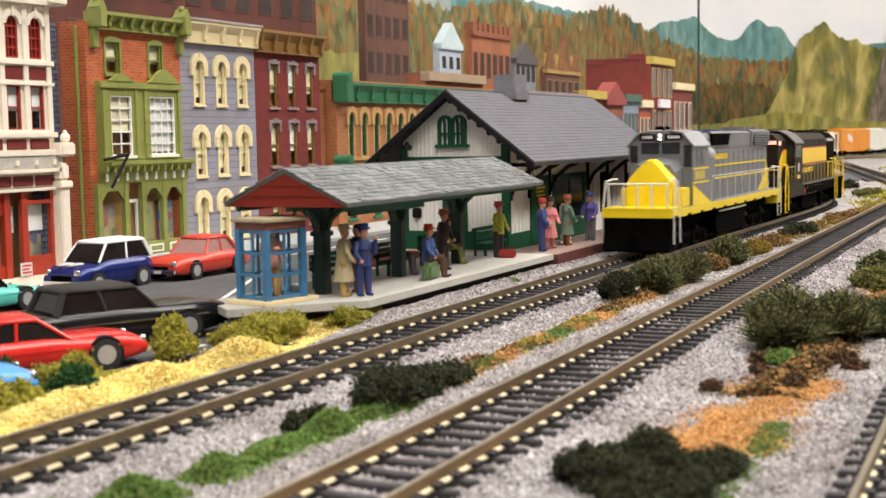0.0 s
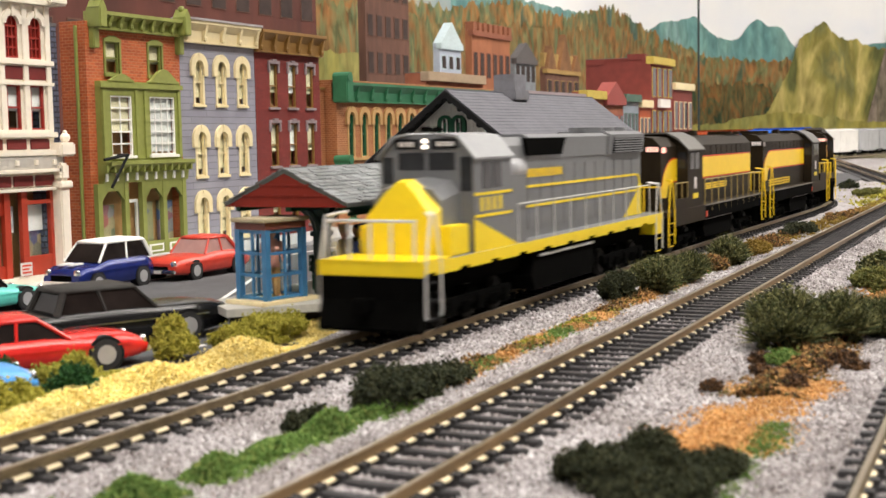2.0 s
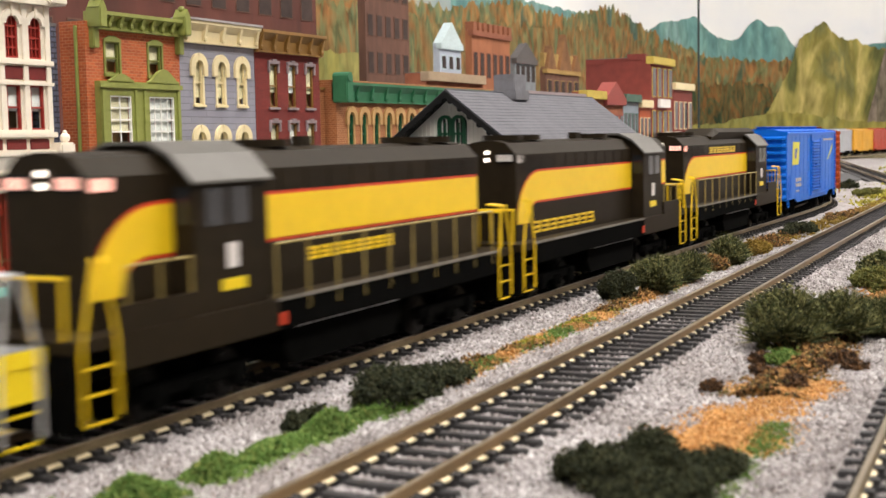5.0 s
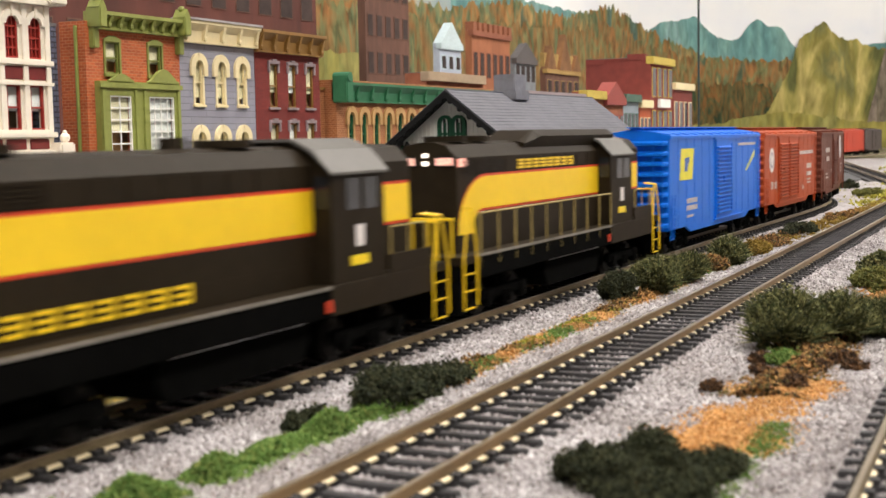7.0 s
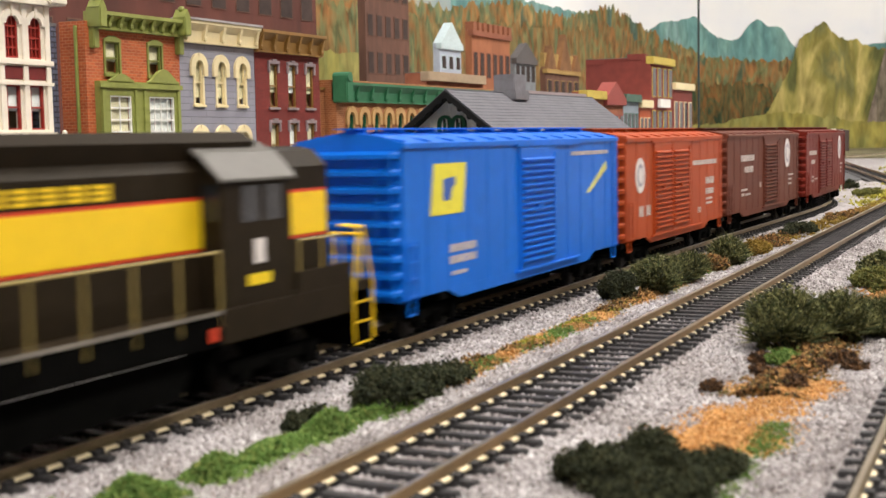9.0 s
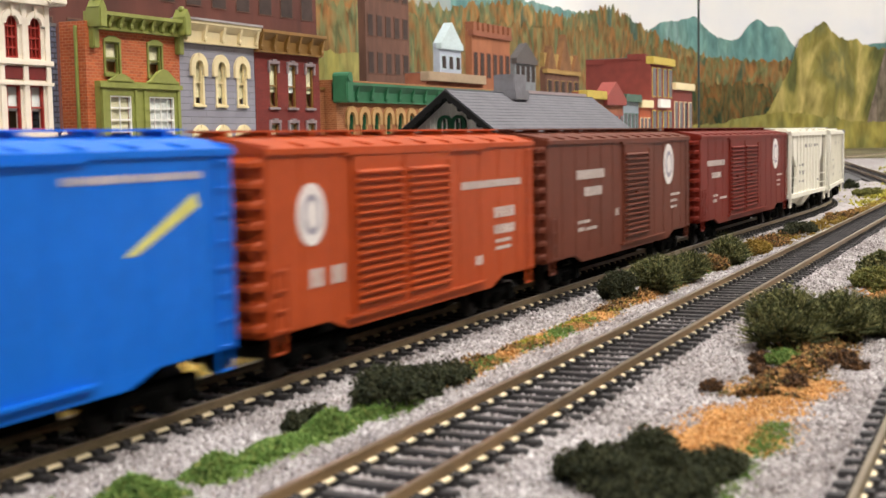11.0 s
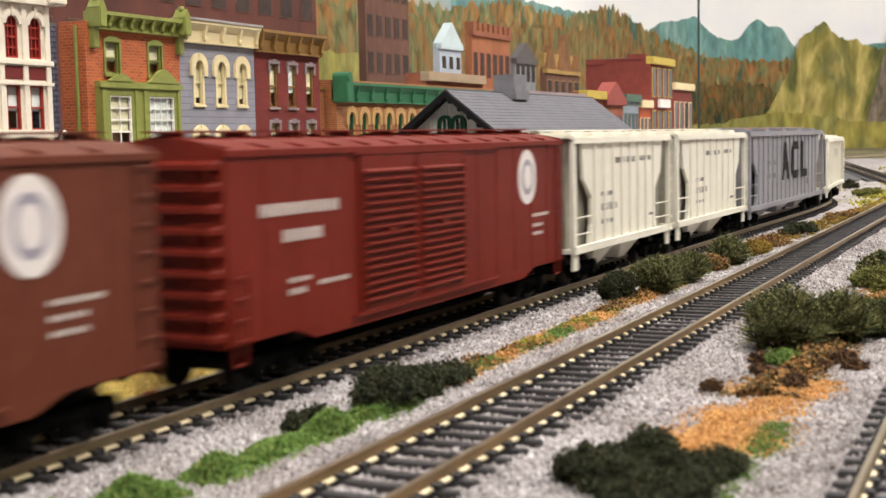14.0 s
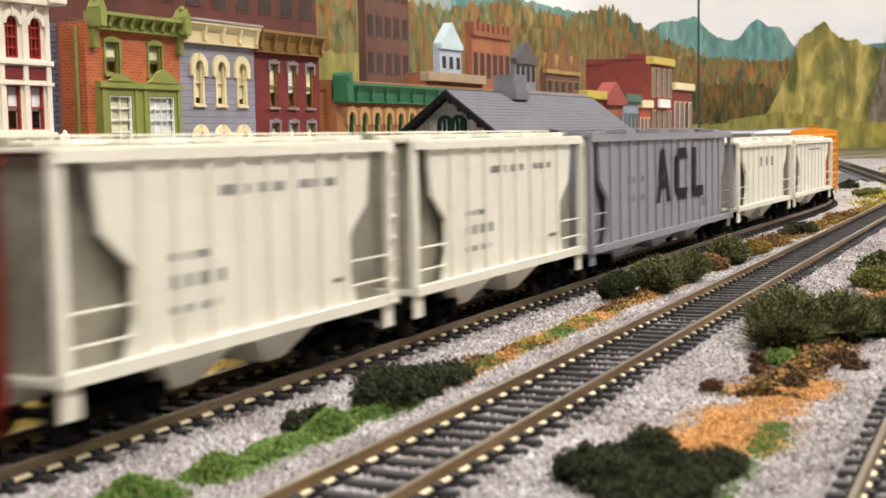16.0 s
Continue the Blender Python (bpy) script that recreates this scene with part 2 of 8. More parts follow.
def pierced(bm, x0, z0, x1, z1, y0, y1, holes):
    """An upright wall between y0 and y1 with rectangular openings (x0, z0, x1, z1) right through it."""
    xs = sorted({x0, x1, *(h[0] for h in holes), *(h[2] for h in holes)})
    zs = sorted({z0, z1, *(h[1] for h in holes), *(h[3] for h in holes)})
    for a, b in zip(xs[:-1], xs[1:]):
        run = None
        for c, d in zip(zs[:-1], zs[1:]):
            mx, mz = (a + b) / 2, (c + d) / 2
            if any(h[0] < mx < h[2] and h[1] < mz < h[3] for h in holes):
                if run is not None:
                    box(bm, a, y0, run, b, y1, c)
                run = None
            elif run is None:
                run = c
        if run is not None:
            box(bm, a, y0, run, b, y1, z1)
    bmesh.ops.remove_doubles(bm, verts=bm.verts, dist=1e-4)
    return bm


def mesh_of(name, bm, material):
    me = bpy.data.meshes.new(name)
    bmesh.ops.scale(bm, vec=(K, K, K), verts=bm.verts)
    bm.to_mesh(me)
    bm.free()
    for m in material if isinstance(material, (list, tuple)) else [material]:
        me.materials.append(m)
    return me


def part(name, bm, material, parent, label="", smooth=False):
    ob = new(name, mesh_of(name, bm, material))
    ob.parent = parent
    if material is GLASS:
        ob.visible_shadow = False
    if smooth:
        for p in ob.data.polygons:
            p.use_smooth = True
    if label:
        ob["label"] = label
    return ob


def thing(name, label, category, at=(0, 0, 0), rz=0.0, group="", kind=""):
    ob = new(name)
    ob.empty_display_size = 0.01
    ob.matrix_world = pose(at[0] * K, at[1] * K, at[2] * K, 0, 0, rz)
    return tagged(ob, label, category, group, kind)


def solid(name, bm, material, label, category, at=(0, 0, 0), rz=0.0, group="", kind="", smooth=False):
    ob = new(name, mesh_of(name, bm, material))
    ob.matrix_world = pose(at[0] * K, at[1] * K, at[2] * K, 0, 0, rz)
    if smooth:
        for p in ob.data.polygons:
            p.use_smooth = True
    return tagged(ob, label, category, group, kind)


def raw(name, verts, faces, material, smooth=False):
    """A mesh object from arrays in centimetres."""
    me = bpy.data.meshes.new(name)
    me.from_pydata((np.asarray(verts, float) * K).tolist(), [], [list(map(int, f)) for f in faces])
    me.materials.append(material)
    if smooth:
        me.polygons.foreach_set("use_smooth", [True] * len(me.polygons))
    return new(name, me)


# ---- the lines of track ----
KNOTS = [(-260, 0), (-100, 0), (0, 0), (45, 0), (62, -0.08), (76, -0.3), (88, -0.35), (97, 0.3), (106, 2.6), (118, 8), (132, 17), (146, 29), (160, 42), (180, 53.5), (202, 51.5), (222, 38), (238, 27.5), (254, 21.8), (275, 19), (310, 16.5), (400, 11)]


def spline(knots, step):
    out = []
    for i in range(len(knots) - 1):
        p0, p1, p2, p3 = (Vector(knots[max(0, min(len(knots) - 1, j))]) for j in (i - 1, i, i + 1, i + 2))
        n = max(1, int((p2 - p1).length / step))
        ta, tb = (p2 - p0), (p3 - p1)
        la, lb, l = max(ta.length, 1e-6), max(tb.length, 1e-6), (p2 - p1).length
        ta, tb = ta / la * l, tb / lb * l
        for k in range(n):
            s = k / n
            out.append(p1 * (2 * s**3 - 3 * s**2 + 1) + ta * (s**3 - 2 * s**2 + s) + p2 * (-2 * s**3 + 3 * s**2) + tb * (s**3 - s**2))
    out.append(Vector(knots[-1]))
    return out


LINE_A = spline(KNOTS, 1.0)
ARC = [0.0]
for qa, qb in zip(LINE_A[:-1], LINE_A[1:]):
    ARC.append(ARC[-1] + (qb - qa).length)
ZERO = ARC[min(range(len(LINE_A)), key=lambda i: abs(LINE_A[i].x))]
AXS, AYS, ASS = [v.x for v in LINE_A], [v.y for v in LINE_A], [a - ZERO for a in ARC]


def along(s):
    return Vector((float(np.interp(s, ASS, AXS)), float(np.interp(s, ASS, AYS)), 0))


def B_line(x):
    return -6.5 + 0.5168 * x / 50


def C_line(x):
    return -13.95 + 0.026 * (x - 18)


# ---- the room ----
def panel_mesh(name, x0, y0, z0, x1, y1, z1, material, label, category):
    return solid(name, box(B(), x0, y0, z0, x1, y1, z1), material, label, category, kind="structure")


ROOMWALL = mat("room_wall_paint", (0.28, 0.26, 0.235), 0.8, var=0.05, scale=40)
panel_mesh("ceiling", -280, -260, CEIL, 560, 120, CEIL + 6, ROOMWALL, "plain off-white ceiling of the hobby room", "ceiling")
panel_mesh("wall_south", -280, -266, -100, 560, -260, CEIL, ROOMWALL, "plain pale wall behind the camera", "wall")
panel_mesh("wall_west", -286, -266, -100, -280, 126, CEIL, ROOMWALL, "plain pale end wall of the room", "wall")
panel_mesh("wall_east", 560, -266, -100, 566, 126, CEIL, ROOMWALL, "plain pale far wall of the room", "wall")
panel_mesh("wall_north", -280, 120, -100, 560, 126, CEIL, ROOMWALL, "plain pale wall behind the backdrop", "wall")
PANELGLOW = mat("light_diffuser", (1.0, 0.96, 0.9), 0.5, glow=3.0)
for px, py in PANELS:
    lt = thing("ceiling_light", "unseen white fluorescent panel lamp in the ceiling", "ceiling light", (px, py, CEIL), group="ceiling lights")
    fr = B()
    for q in ((-47, -25, 47, -22), (-47, 22, 47, 25), (-47, -22, -44, 22), (44, -22, 47, 22)):
        box(fr, q[0], q[1], -2.5, q[2], q[3], 0)
    part("frame", fr, WHITE, lt)
    part("diffuser", box(B(), -44, -22, -1.5, 44, 22, -0.5), PANELGLOW, lt)


# ---- painted backdrop ----
def wall_at(u):
    """Where the backdrop's line runs, u centimetres from its start, and the way across it towards the room."""
    if u < 360:
        return Vector((u - 60, 80, 0)), Vector((0, -1, 0))
    a = (u - 360) / 120
    if a < math.pi / 2:
        n = Vector((math.sin(a), math.cos(a), 0))
        return Vector((300, -40, 0)) + n * 120, -n
    return Vector((420, -40 - (u - 360 - 60 * math.pi), 0)), Vector((-1, 0, 0))


def painted(name, material, u0, u1, low, top, depth, step=1.2):
    """A painted area of the backdrop between two lines: a skin just proud of the board."""
    us = np.arange(u0, u1 + step, step)
    vs, fs = [], []
    for u in us:
        q, n = wall_at(float(u))
        q = q + n * depth
        vs += [(q.x, q.y, low(u) if callable(low) else low), (q.x, q.y, max(top(u), 0.1))]
    for i in range(len(us) - 1):
        fs.append((2 * i, 2 * i + 2, 2 * i + 3, 2 * i + 1))
    return raw(name, vs, fs, material)


def rough_edge(u, amp, f=1.0, seed=0.0):
    return amp * (noise.noise((u * 0.35 * f, seed, 0)) + 0.6 * noise.noise((u * 0.9 * f, seed + 7, 0)) + 0.5 * noise.noise((u * 2.1 * f, seed + 3, 0)))


def tree_tops(u, amp, seed):
    """A ragged line of painted tree tops."""
    a = noise.noise((u * 0.22, seed, 0)) + 0.7 * noise.noise((u * 0.55, seed + 3, 0))
    saw = abs(((u * 0.31 + 2 * noise.noise((u * 0.1, seed, 5))) % 1.0) - 0.5) * 2
    return amp * (a + 0.8 * saw + 0.5 * noise.noise((u * 1.7, seed + 1, 0)))


DARKWOOD = wood_paint("painted_dark_woods", [(0.05, 0.075, 0.04), (0.16, 0.10, 0.035), (0.09, 0.10, 0.045), (0.22, 0.105, 0.035), (0.10, 0.12, 0.05)], 20, 75)
SKY = brushed("painted_sky", [(0.66, 0.76, 0.90), (0.90, 0.93, 0.99), (0.97, 0.98, 1.0), (0.98, 0.98, 1.0)], sx=4, sz=7, patch=2.5)
HILLS = wood_paint("painted_teal_hills", [(0.11, 0.24, 0.24), (0.16, 0.32, 0.31), (0.20, 0.36, 0.33), (0.27, 0.42, 0.42)], 9, 50, 0.75)
FAROLIVE = wood_paint("painted_olive_woods", [(0.10, 0.16, 0.13), (0.19, 0.20, 0.09), (0.36, 0.17, 0.06), (0.14, 0.19, 0.10), (0.42, 0.26, 0.10), (0.18, 0.22, 0.14)], 11, 60)
AUTUMN = wood_paint("painted_autumn_woods", [(0.09, 0.13, 0.08), (0.32, 0.15, 0.055), (0.18, 0.20, 0.09), (0.27, 0.14, 0.055), (0.14, 0.18, 0.09), (0.38, 0.27, 0.11)], 13, 65)
BLUFF = wood_paint("painted_yellow_bluff", [(0.13, 0.14, 0.05), (0.34, 0.30, 0.09), (0.52, 0.43, 0.16), (0.28, 0.25, 0.07), (0.20, 0.20, 0.08), (0.42, 0.34, 0.11)], 8, 34, 0.75)
MEADOW = wood_paint("painted_meadow", [(0.16, 0.17, 0.06), (0.36, 0.31, 0.08), (0.24, 0.24, 0.08), (0.40, 0.35, 0.12)], 8, 40, 0.7)
MISTBLUE = brushed("painted_mist", [(0.25, 0.36, 0.42), (0.38, 0.45, 0.45), (0.5, 0.42, 0.25)], sx=25, sz=6, patch=8)
CLIFF = wood_paint("painted_grey_cliff", [(0.13, 0.11, 0.09), (0.26, 0.21, 0.17), (0.16, 0.14, 0.10), (0.30, 0.24, 0.19)], 14, 70, 0.6)
back = thing("backdrop", "painted backdrop board of sky, teal hills and autumn woods", "backdrop", kind="structure")
pieces = [
    ("sky", painted("sky", SKY, 0, 660, -3, lambda u: 75, 0.0, 4)),
    ("far_hills", painted("far_hills", HILLS, 150, 480, -2, lambda u: 30 + (1.5 if u < 365 else 0) + sum(h * math.exp(-(((u - c) / w) ** 2)) for c, w, h in ((388, 9, 3.6), (401, 7, 5.0), (427.5, 5, 6.2), (436, 4, 4.6), (450, 12, -3))) + rough_edge(u, 0.55, 0.8), 0.3)),
    ("mist", painted("mist", MISTBLUE, 215, 262, -2, lambda u: 40 + rough_edge(u, 1), 0.45)),
    ("wooded_slope", painted("wooded_slope", FAROLIVE, 150, 520, -2, lambda u: float(np.interp(u, (150, 215, 261, 276, 291, 305, 321, 348, 364, 378, 393, 409, 440, 452, 470, 520), (26, 26.5, 26.5, 28.5, 30.5, 29.5, 29.5, 34, 32.8, 30, 27.3, 24.5, 24, 27, 28, 28))) + tree_tops(u, 1.3, 4), 0.6, 0.5)),
    ("autumn_woods", painted("autumn_woods", AUTUMN, 150, 445, -2, lambda u: float(np.interp(u, (150, 225, 261, 291, 321, 340, 352, 372, 392, 409, 445), (22, 24, 23.5, 26, 26.5, 29, 30, 26.5, 24.5, 23.5, 24))) + tree_tops(u, 1.7, 9), 0.9, 0.5)),
    ("dark_woods", painted("dark_woods", DARKWOOD, 380, 445, -2, lambda u: float(np.interp(u, (380, 400, 425, 445), (14, 17, 18, 13))) + tree_tops(u, 1.4, 19), 1.05, 0.5)),
    ("bluff", painted("bluff", BLUFF, 425, 500, -2, lambda u: float(np.interp(u, (425, 428.7, 434, 438.5, 442.5, 447, 450.7, 454.7, 460, 465, 472, 500), (4, 7, 14.5, 21.5, 30, 33.5, 35.8, 32.2, 30.2, 29.5, 27, 20))) + tree_tops(u, 0.8, 2), 1.2, 0.5)),
    ("cliff", painted("cliff", CLIFF, 466, 520, -2, lambda u: min(40, max(2, 8 + (u - 466) * 3.6)) + rough_edge(u, 1.2, 1.5, 5), 1.5)),
    ("meadow", painted("meadow", MEADOW, 380, 520, -2, lambda u: 8.6 + 1.5 * math.sin(u * 0.09) + rough_edge(u, 1.0, 0.6, 3), 1.8)),
    ("lawn", painted("lawn", MEADOW, 150, 240, -2, lambda u: 17.5 + rough_edge(u, 0.8, 0.6, 1), 1.8)),
]
for nm, ob in pieces:
    ob.parent = back


# ---- ground ----
BALLAST = speckled("pale_ballast", [(0.17, 0.155, 0.155), (0.36, 0.34, 0.34), (0.44, 0.42, 0.425), (0.26, 0.24, 0.24), (0.5, 0.49, 0.5)], 900, bump=1.0)
STONE = speckled("ballast_stones", [(0.17, 0.155, 0.155), (0.40, 0.38, 0.385), (0.28, 0.255, 0.258), (0.48, 0.46, 0.47), (0.36, 0.335, 0.345), (0.60, 0.59, 0.6), (0.24, 0.2, 0.19)], 900, bump=0.2, island=True)
xs = np.concatenate([np.arange(-280, 5, 15.0), np.arange(5, 112, 0.8), np.arange(112, 560, 12.0)])
ys = np.concatenate([np.arange(-260, -20, 20.0), np.arange(-20, 6, 0.8), np.arange(6, 130, 6.0)])


def ground_z(x, y):
    d = min(abs(y), abs(y - B_line(x)), abs(y - C_line(x)))
    z = -0.36 - 0.10 * min(1.0, max(0.0, (d - 1.4) / 1.2))
    if 1.0 < y < 2.6 and 29 < x < 78:
        z += 0.36 * min(1.0, (y - 1.0) / 0.9) * min(1.0, (x - 29) / 4)
    return z + (0.05 * noise.noise((x * 0.5, y * 0.5, 0)) + 0.03 * noise.noise((x * 1.5, y * 1.5, 4)) if y < 2.5 else -0.14)


gv = [(x, y, ground_z(x, y)) for x in xs for y in ys]
ny = len(ys)
gf = [(i * ny + j, (i + 1) * ny + j, (i + 1) * ny + j + 1, i * ny + j + 1) for i in range(len(xs) - 1) for j in range(ny - 1)]
tagged(raw("ground", gv, gf, BALLAST, True), "pale grey crushed-stone ballast ground of the layout", "ground", kind="structure")

# loose stones over the near ballast
rng = np.random.default_rng(3)
N = 120000
sx = 14 + 62 * rng.random(N) ** 1.7
sy = -16.5 + 20.5 * rng.random(N)
ok = (np.abs(sy) > 0.0) & (sy < 2.3)
by = -6.5 + 0.5168 * sx / 50
cy = -13.95 + 0.026 * (sx - 18)
for c0 in (np.zeros(N), by, cy):
    for r0 in (-0.825, 0.825):
        ok &= np.abs(sy - c0 - r0) > 0.17
sx, sy = sx[ok], sy[ok]
oct_v = np.array([(1, 0, 0), (-1, 0, 0), (0, 1, 0), (0, -1, 0), (0, 0, 1), (0, 0, -1)], float)
oct_f = np.array([(0, 2, 4), (2, 1, 4), (1, 3, 4), (3, 0, 4), (2, 0, 5), (1, 2, 5), (3, 1, 5), (0, 3, 5)])
n = len(sx)
rad = 0.02 + 0.034 * rng.random(n)
ang = rng.random(n) * 6.28
sc = 0.7 + 0.6 * rng.random((n, 3))
vv = oct_v[None] * rad[:, None, None] * sc[:, None]
vv += rng.normal(0, 0.012, vv.shape)
ca, sa = np.cos(ang)[:, None], np.sin(ang)[:, None]
vx, vy = vv[:, :, 0] * ca - vv[:, :, 1] * sa, vv[:, :, 0] * sa + vv[:, :, 1] * ca
gz = np.array([ground_z(a, b) for a, b in zip(sx, sy)])
pts = np.stack([vx + sx[:, None], vy + sy[:, None], vv[:, :, 2] + gz[:, None] + 0.015], -1).reshape(-1, 3)
fcs = (oct_f[None] + 6 * np.arange(n)[:, None, None]).reshape(-1, 3)
tagged(raw("ballast", pts, fcs, STONE), "loose pale grey ballast stones between and beside the tracks", "gravel", kind="stuff")

# olive field beyond the bend
solid("field", box(B(), 262, -70, -0.6, 425, 85, -0.37), mat("olive_field", (0.17, 0.15, 0.075), 0.95, var=0.45, scale=25, bump=0.5, bscale=200), "olive brown field beyond the bend of the track", "ground", kind="structure")

# road, kerb and sidewalk of the town
solid("road", box(B(), -60, 4.4, -0.62, 170, 19.6, -0.45), ASPHALT, "dark worn asphalt street with parking bays", "road", kind="structure")
pv = solid("pavement", box(B(), 41.5, 19.6, -0.62, 170, 60, -0.27, 0.03), PAVE, "grey concrete sidewalk along the shopfronts", "sidewalk", kind="structure")
solid("pavement", box(B(), -60, 18.0, -0.62, 41.5, 60, -0.27, 0.03), CONCRETE, "cream concrete sidewalk at the corner shop", "sidewalk", kind="structure")


def marking(x0, y0, x1, y1, w=0.16):
    a, b = Vector((x0, y0, 0)), Vector((x1, y1, 0))
    d = (b - a).normalized()
    q = Vector((-d.y, d.x, 0)) * w / 2
    bm = B()
    prism(bm, [(a + q).to_2d(), (b + q).to_2d(), (b - q).to_2d(), (a - q).to_2d()], "z", -0.45, -0.44)
    solid("road_marking", bm, LINE, "worn white painted line on the asphalt", "road marking", group="parking lines", kind="structure")


# ---- tracks ----
TIEMESH = mesh_of("tie", box(B(), -0.125, -1.3, -0.42, 0.125, 1.3, -0.25, 0.02), TIE)
CLIP = B()
for yy in (-0.825, 0.825):
    for s in (-1, 1):
        box(CLIP, -0.1, yy + s * 0.05, -0.255, 0.1, yy + s * 0.19, -0.17, 0.02)
CLIPMESH = mesh_of("spike_plate", CLIP, TIE)
RAILBASE = mat("bright_rail_foot", (0.72, 0.62, 0.42), 0.45, 0.25, var=0.12, scale=500)


def sweep(line, off, prof):
    vs, fs = [], []
    m = len(prof)
    for i, q in enumerate(line):
        d = (line[min(i + 1, len(line) - 1)] - line[max(i - 1, 0)]).normalized()
        nrm = Vector((-d.y, d.x))
        for py, pz in prof:
            w = q + nrm * (off + py)
            vs.append((w.x, w.y, pz))
    for i in range(len(line) - 1):
        for j in range(m):
            fs.append((i * m + j, (i + 1) * m + j, (i + 1) * m + (j + 1) % m, i * m + (j + 1) % m))
    return vs, fs


WEB = [(-0.05, -0.19), (-0.035, -0.09), (-0.052, -0.07), (-0.052, -0.012), (0.052, -0.012), (0.052, -0.07), (0.035, -0.09), (0.05, -0.19)]
HEAD = [(-0.045, -0.012), (-0.04, 0.0), (0.04, 0.0), (0.045, -0.012)]
FOOT = [(-0.115, -0.25), (-0.11, -0.21), (-0.05, -0.19), (0.05, -0.19), (0.11, -0.21), (0.115, -0.25)]


def track(label, line, ties, pitch, metal=None):
    tr = thing("railway_track", label, "railway track")
    for off in (-0.825, 0.825):
        rail = raw("rail", *sweep(line, off, WEB), metal or OLDBRASS)
        rail.parent = tr
        for nm, pf, mt in (("railhead", HEAD, RAILTOP), ("rail_foot", FOOT, RAILBASE)):
            o = raw(nm, *sweep(line, off, pf), mt)
            o.parent = rail
    lens = [0.0]
    for a, b in zip(line[:-1], line[1:]):
        lens.append(lens[-1] + (b - a).length)
    lx, ly = [q.x for q in line], [q.y for q in line]
    s, k = 0.3, 0
    rr = random.Random(5)
    while s < lens[-1]:
        x, y = float(np.interp(s, lens, lx)), float(np.interp(s, lens, ly))
        x2, y2 = float(np.interp(s + 0.5, lens, lx)), float(np.interp(s + 0.5, lens, ly))
        if ties[0] <= x <= ties[1]:
            t = new("tie", TIEMESH)
            t.parent = tr
            t.matrix_local = pose(x * K, y * K, rr.uniform(-0.015, 0.0) * K, 0, 0, math.degrees(math.atan2(y2 - y, x2 - x)) + rr.uniform(-1, 1))
            c = new("spike_plate", CLIPMESH)
            c.parent = t
        s += pitch
    return tr


track("main railway track with brown rails and black ties", [q for q in LINE_A if q.x < 330], (12, 130), 0.70)
track("second railway track with rust-stained brass rails and black ties", [Vector((x, B_line(x))) for x in np.arange(-250, 200, 4.0)], (12, 95), 0.70, mat("rusty_rail", (0.28, 0.19, 0.10), 0.4, 0.65, var=0.4, scale=60, worn=0.15))
track("railway track at the layout's edge with brass rails", [Vector((x, C_line(x))) for x in np.arange(-250, 160, 4.0)], (10, 50), 0.70)

bed = B()
prism(bed, [(112, -3.9), (112, -7.6), (250, 22.6), (250, 26.4)], "z", -0.7, -0.4)
solid("track_bed", bed, mat("dark_cinder_bed", (0.05, 0.048, 0.05), 0.95, var=0.5, scale=150, bump=0.6), "dark cinder bed of the branching track", "ground", kind="structure")
track("branching railway track on dark cinders", [Vector((x, -5.75 + 0.2185 * (x - 112))) for x in np.arange(112, 250, 4.0)], (112, 200), 0.9)


# ---- rolling stock: local x is the way of travel, local +y the side towards the camera, z = 0 the rail head ----
# Paler than the brown body: the light along the walkway edge, as colour.
WALKEDGE = mat("lit_walkway_edge", (0.16, 0.145, 0.125), 0.6, var=0.25)
OLIVERAIL = mat("dull_olive_handrail", (0.34, 0.26, 0.08), 0.5)
WHEEL = B()
rod(WHEEL, (0, 0.70, 0.5), (0, 0.84, 0.5), 0.5, 20)
rod(WHEEL, (0, 0.84, 0.5), (0, 0.92, 0.5), 0.42, 20)
rod(WHEEL, (0, -0.70, 0.5), (0, -0.84, 0.5), 0.5, 20)
rod(WHEEL, (0, -0.84, 0.5), (0, -0.92, 0.5), 0.42, 20)
rod(WHEEL, (0, -0.7, 0.5), (0, 0.7, 0.5), 0.12, 8)
STEEL = mat("wheel_steel", (0.012, 0.011, 0.010), 0.55, 0.2, var=0.3, spec=0.2)
WHEELMESH = mesh_of("wheel_set", WHEEL, STEEL)


def truck(parent, x, axles, gap, tower=False):
    bm = B()
    half = (axles - 1) / 2 * gap
    for s in (-1, 1):
        box(bm, x - half - 0.45, s * 0.98, 0.45, x + half + 0.45, s * 1.2, 0.75, 0.04)
        for k in range(axles):
            xx = x - half + k * gap
            box(bm, xx - 0.2, s * 1.0, 0.28, xx + 0.2, s * 1.28, 0.72, 0.04)
        for k in range(axles - 1):
            xx = x - half + (k + 0.5) * gap
            rod(bm, (xx - 0.12, s * 1.22, 0.3), (xx - 0.12, s * 1.22, 0.62), 0.1, 8)
            rod(bm, (xx + 0.14, s * 1.22, 0.3), (xx + 0.14, s * 1.22, 0.62), 0.1, 8)
    box(bm, x - 0.3, -0.98, 0.55, x + 0.3, 0.98, 0.95)
    if tower:
        box(bm, x - half - 0.5, -0.62, 0.12, x + half + 0.5, 0.62, 1.05)
    t = part("truck", bm, SOOT, parent, "black cast truck frame")
    for k in range(axles):
        w = new("wheel_set", WHEELMESH)
        w.parent = t
        w.matrix_local = pose((x - half + k * gap) * K, 0, 0)


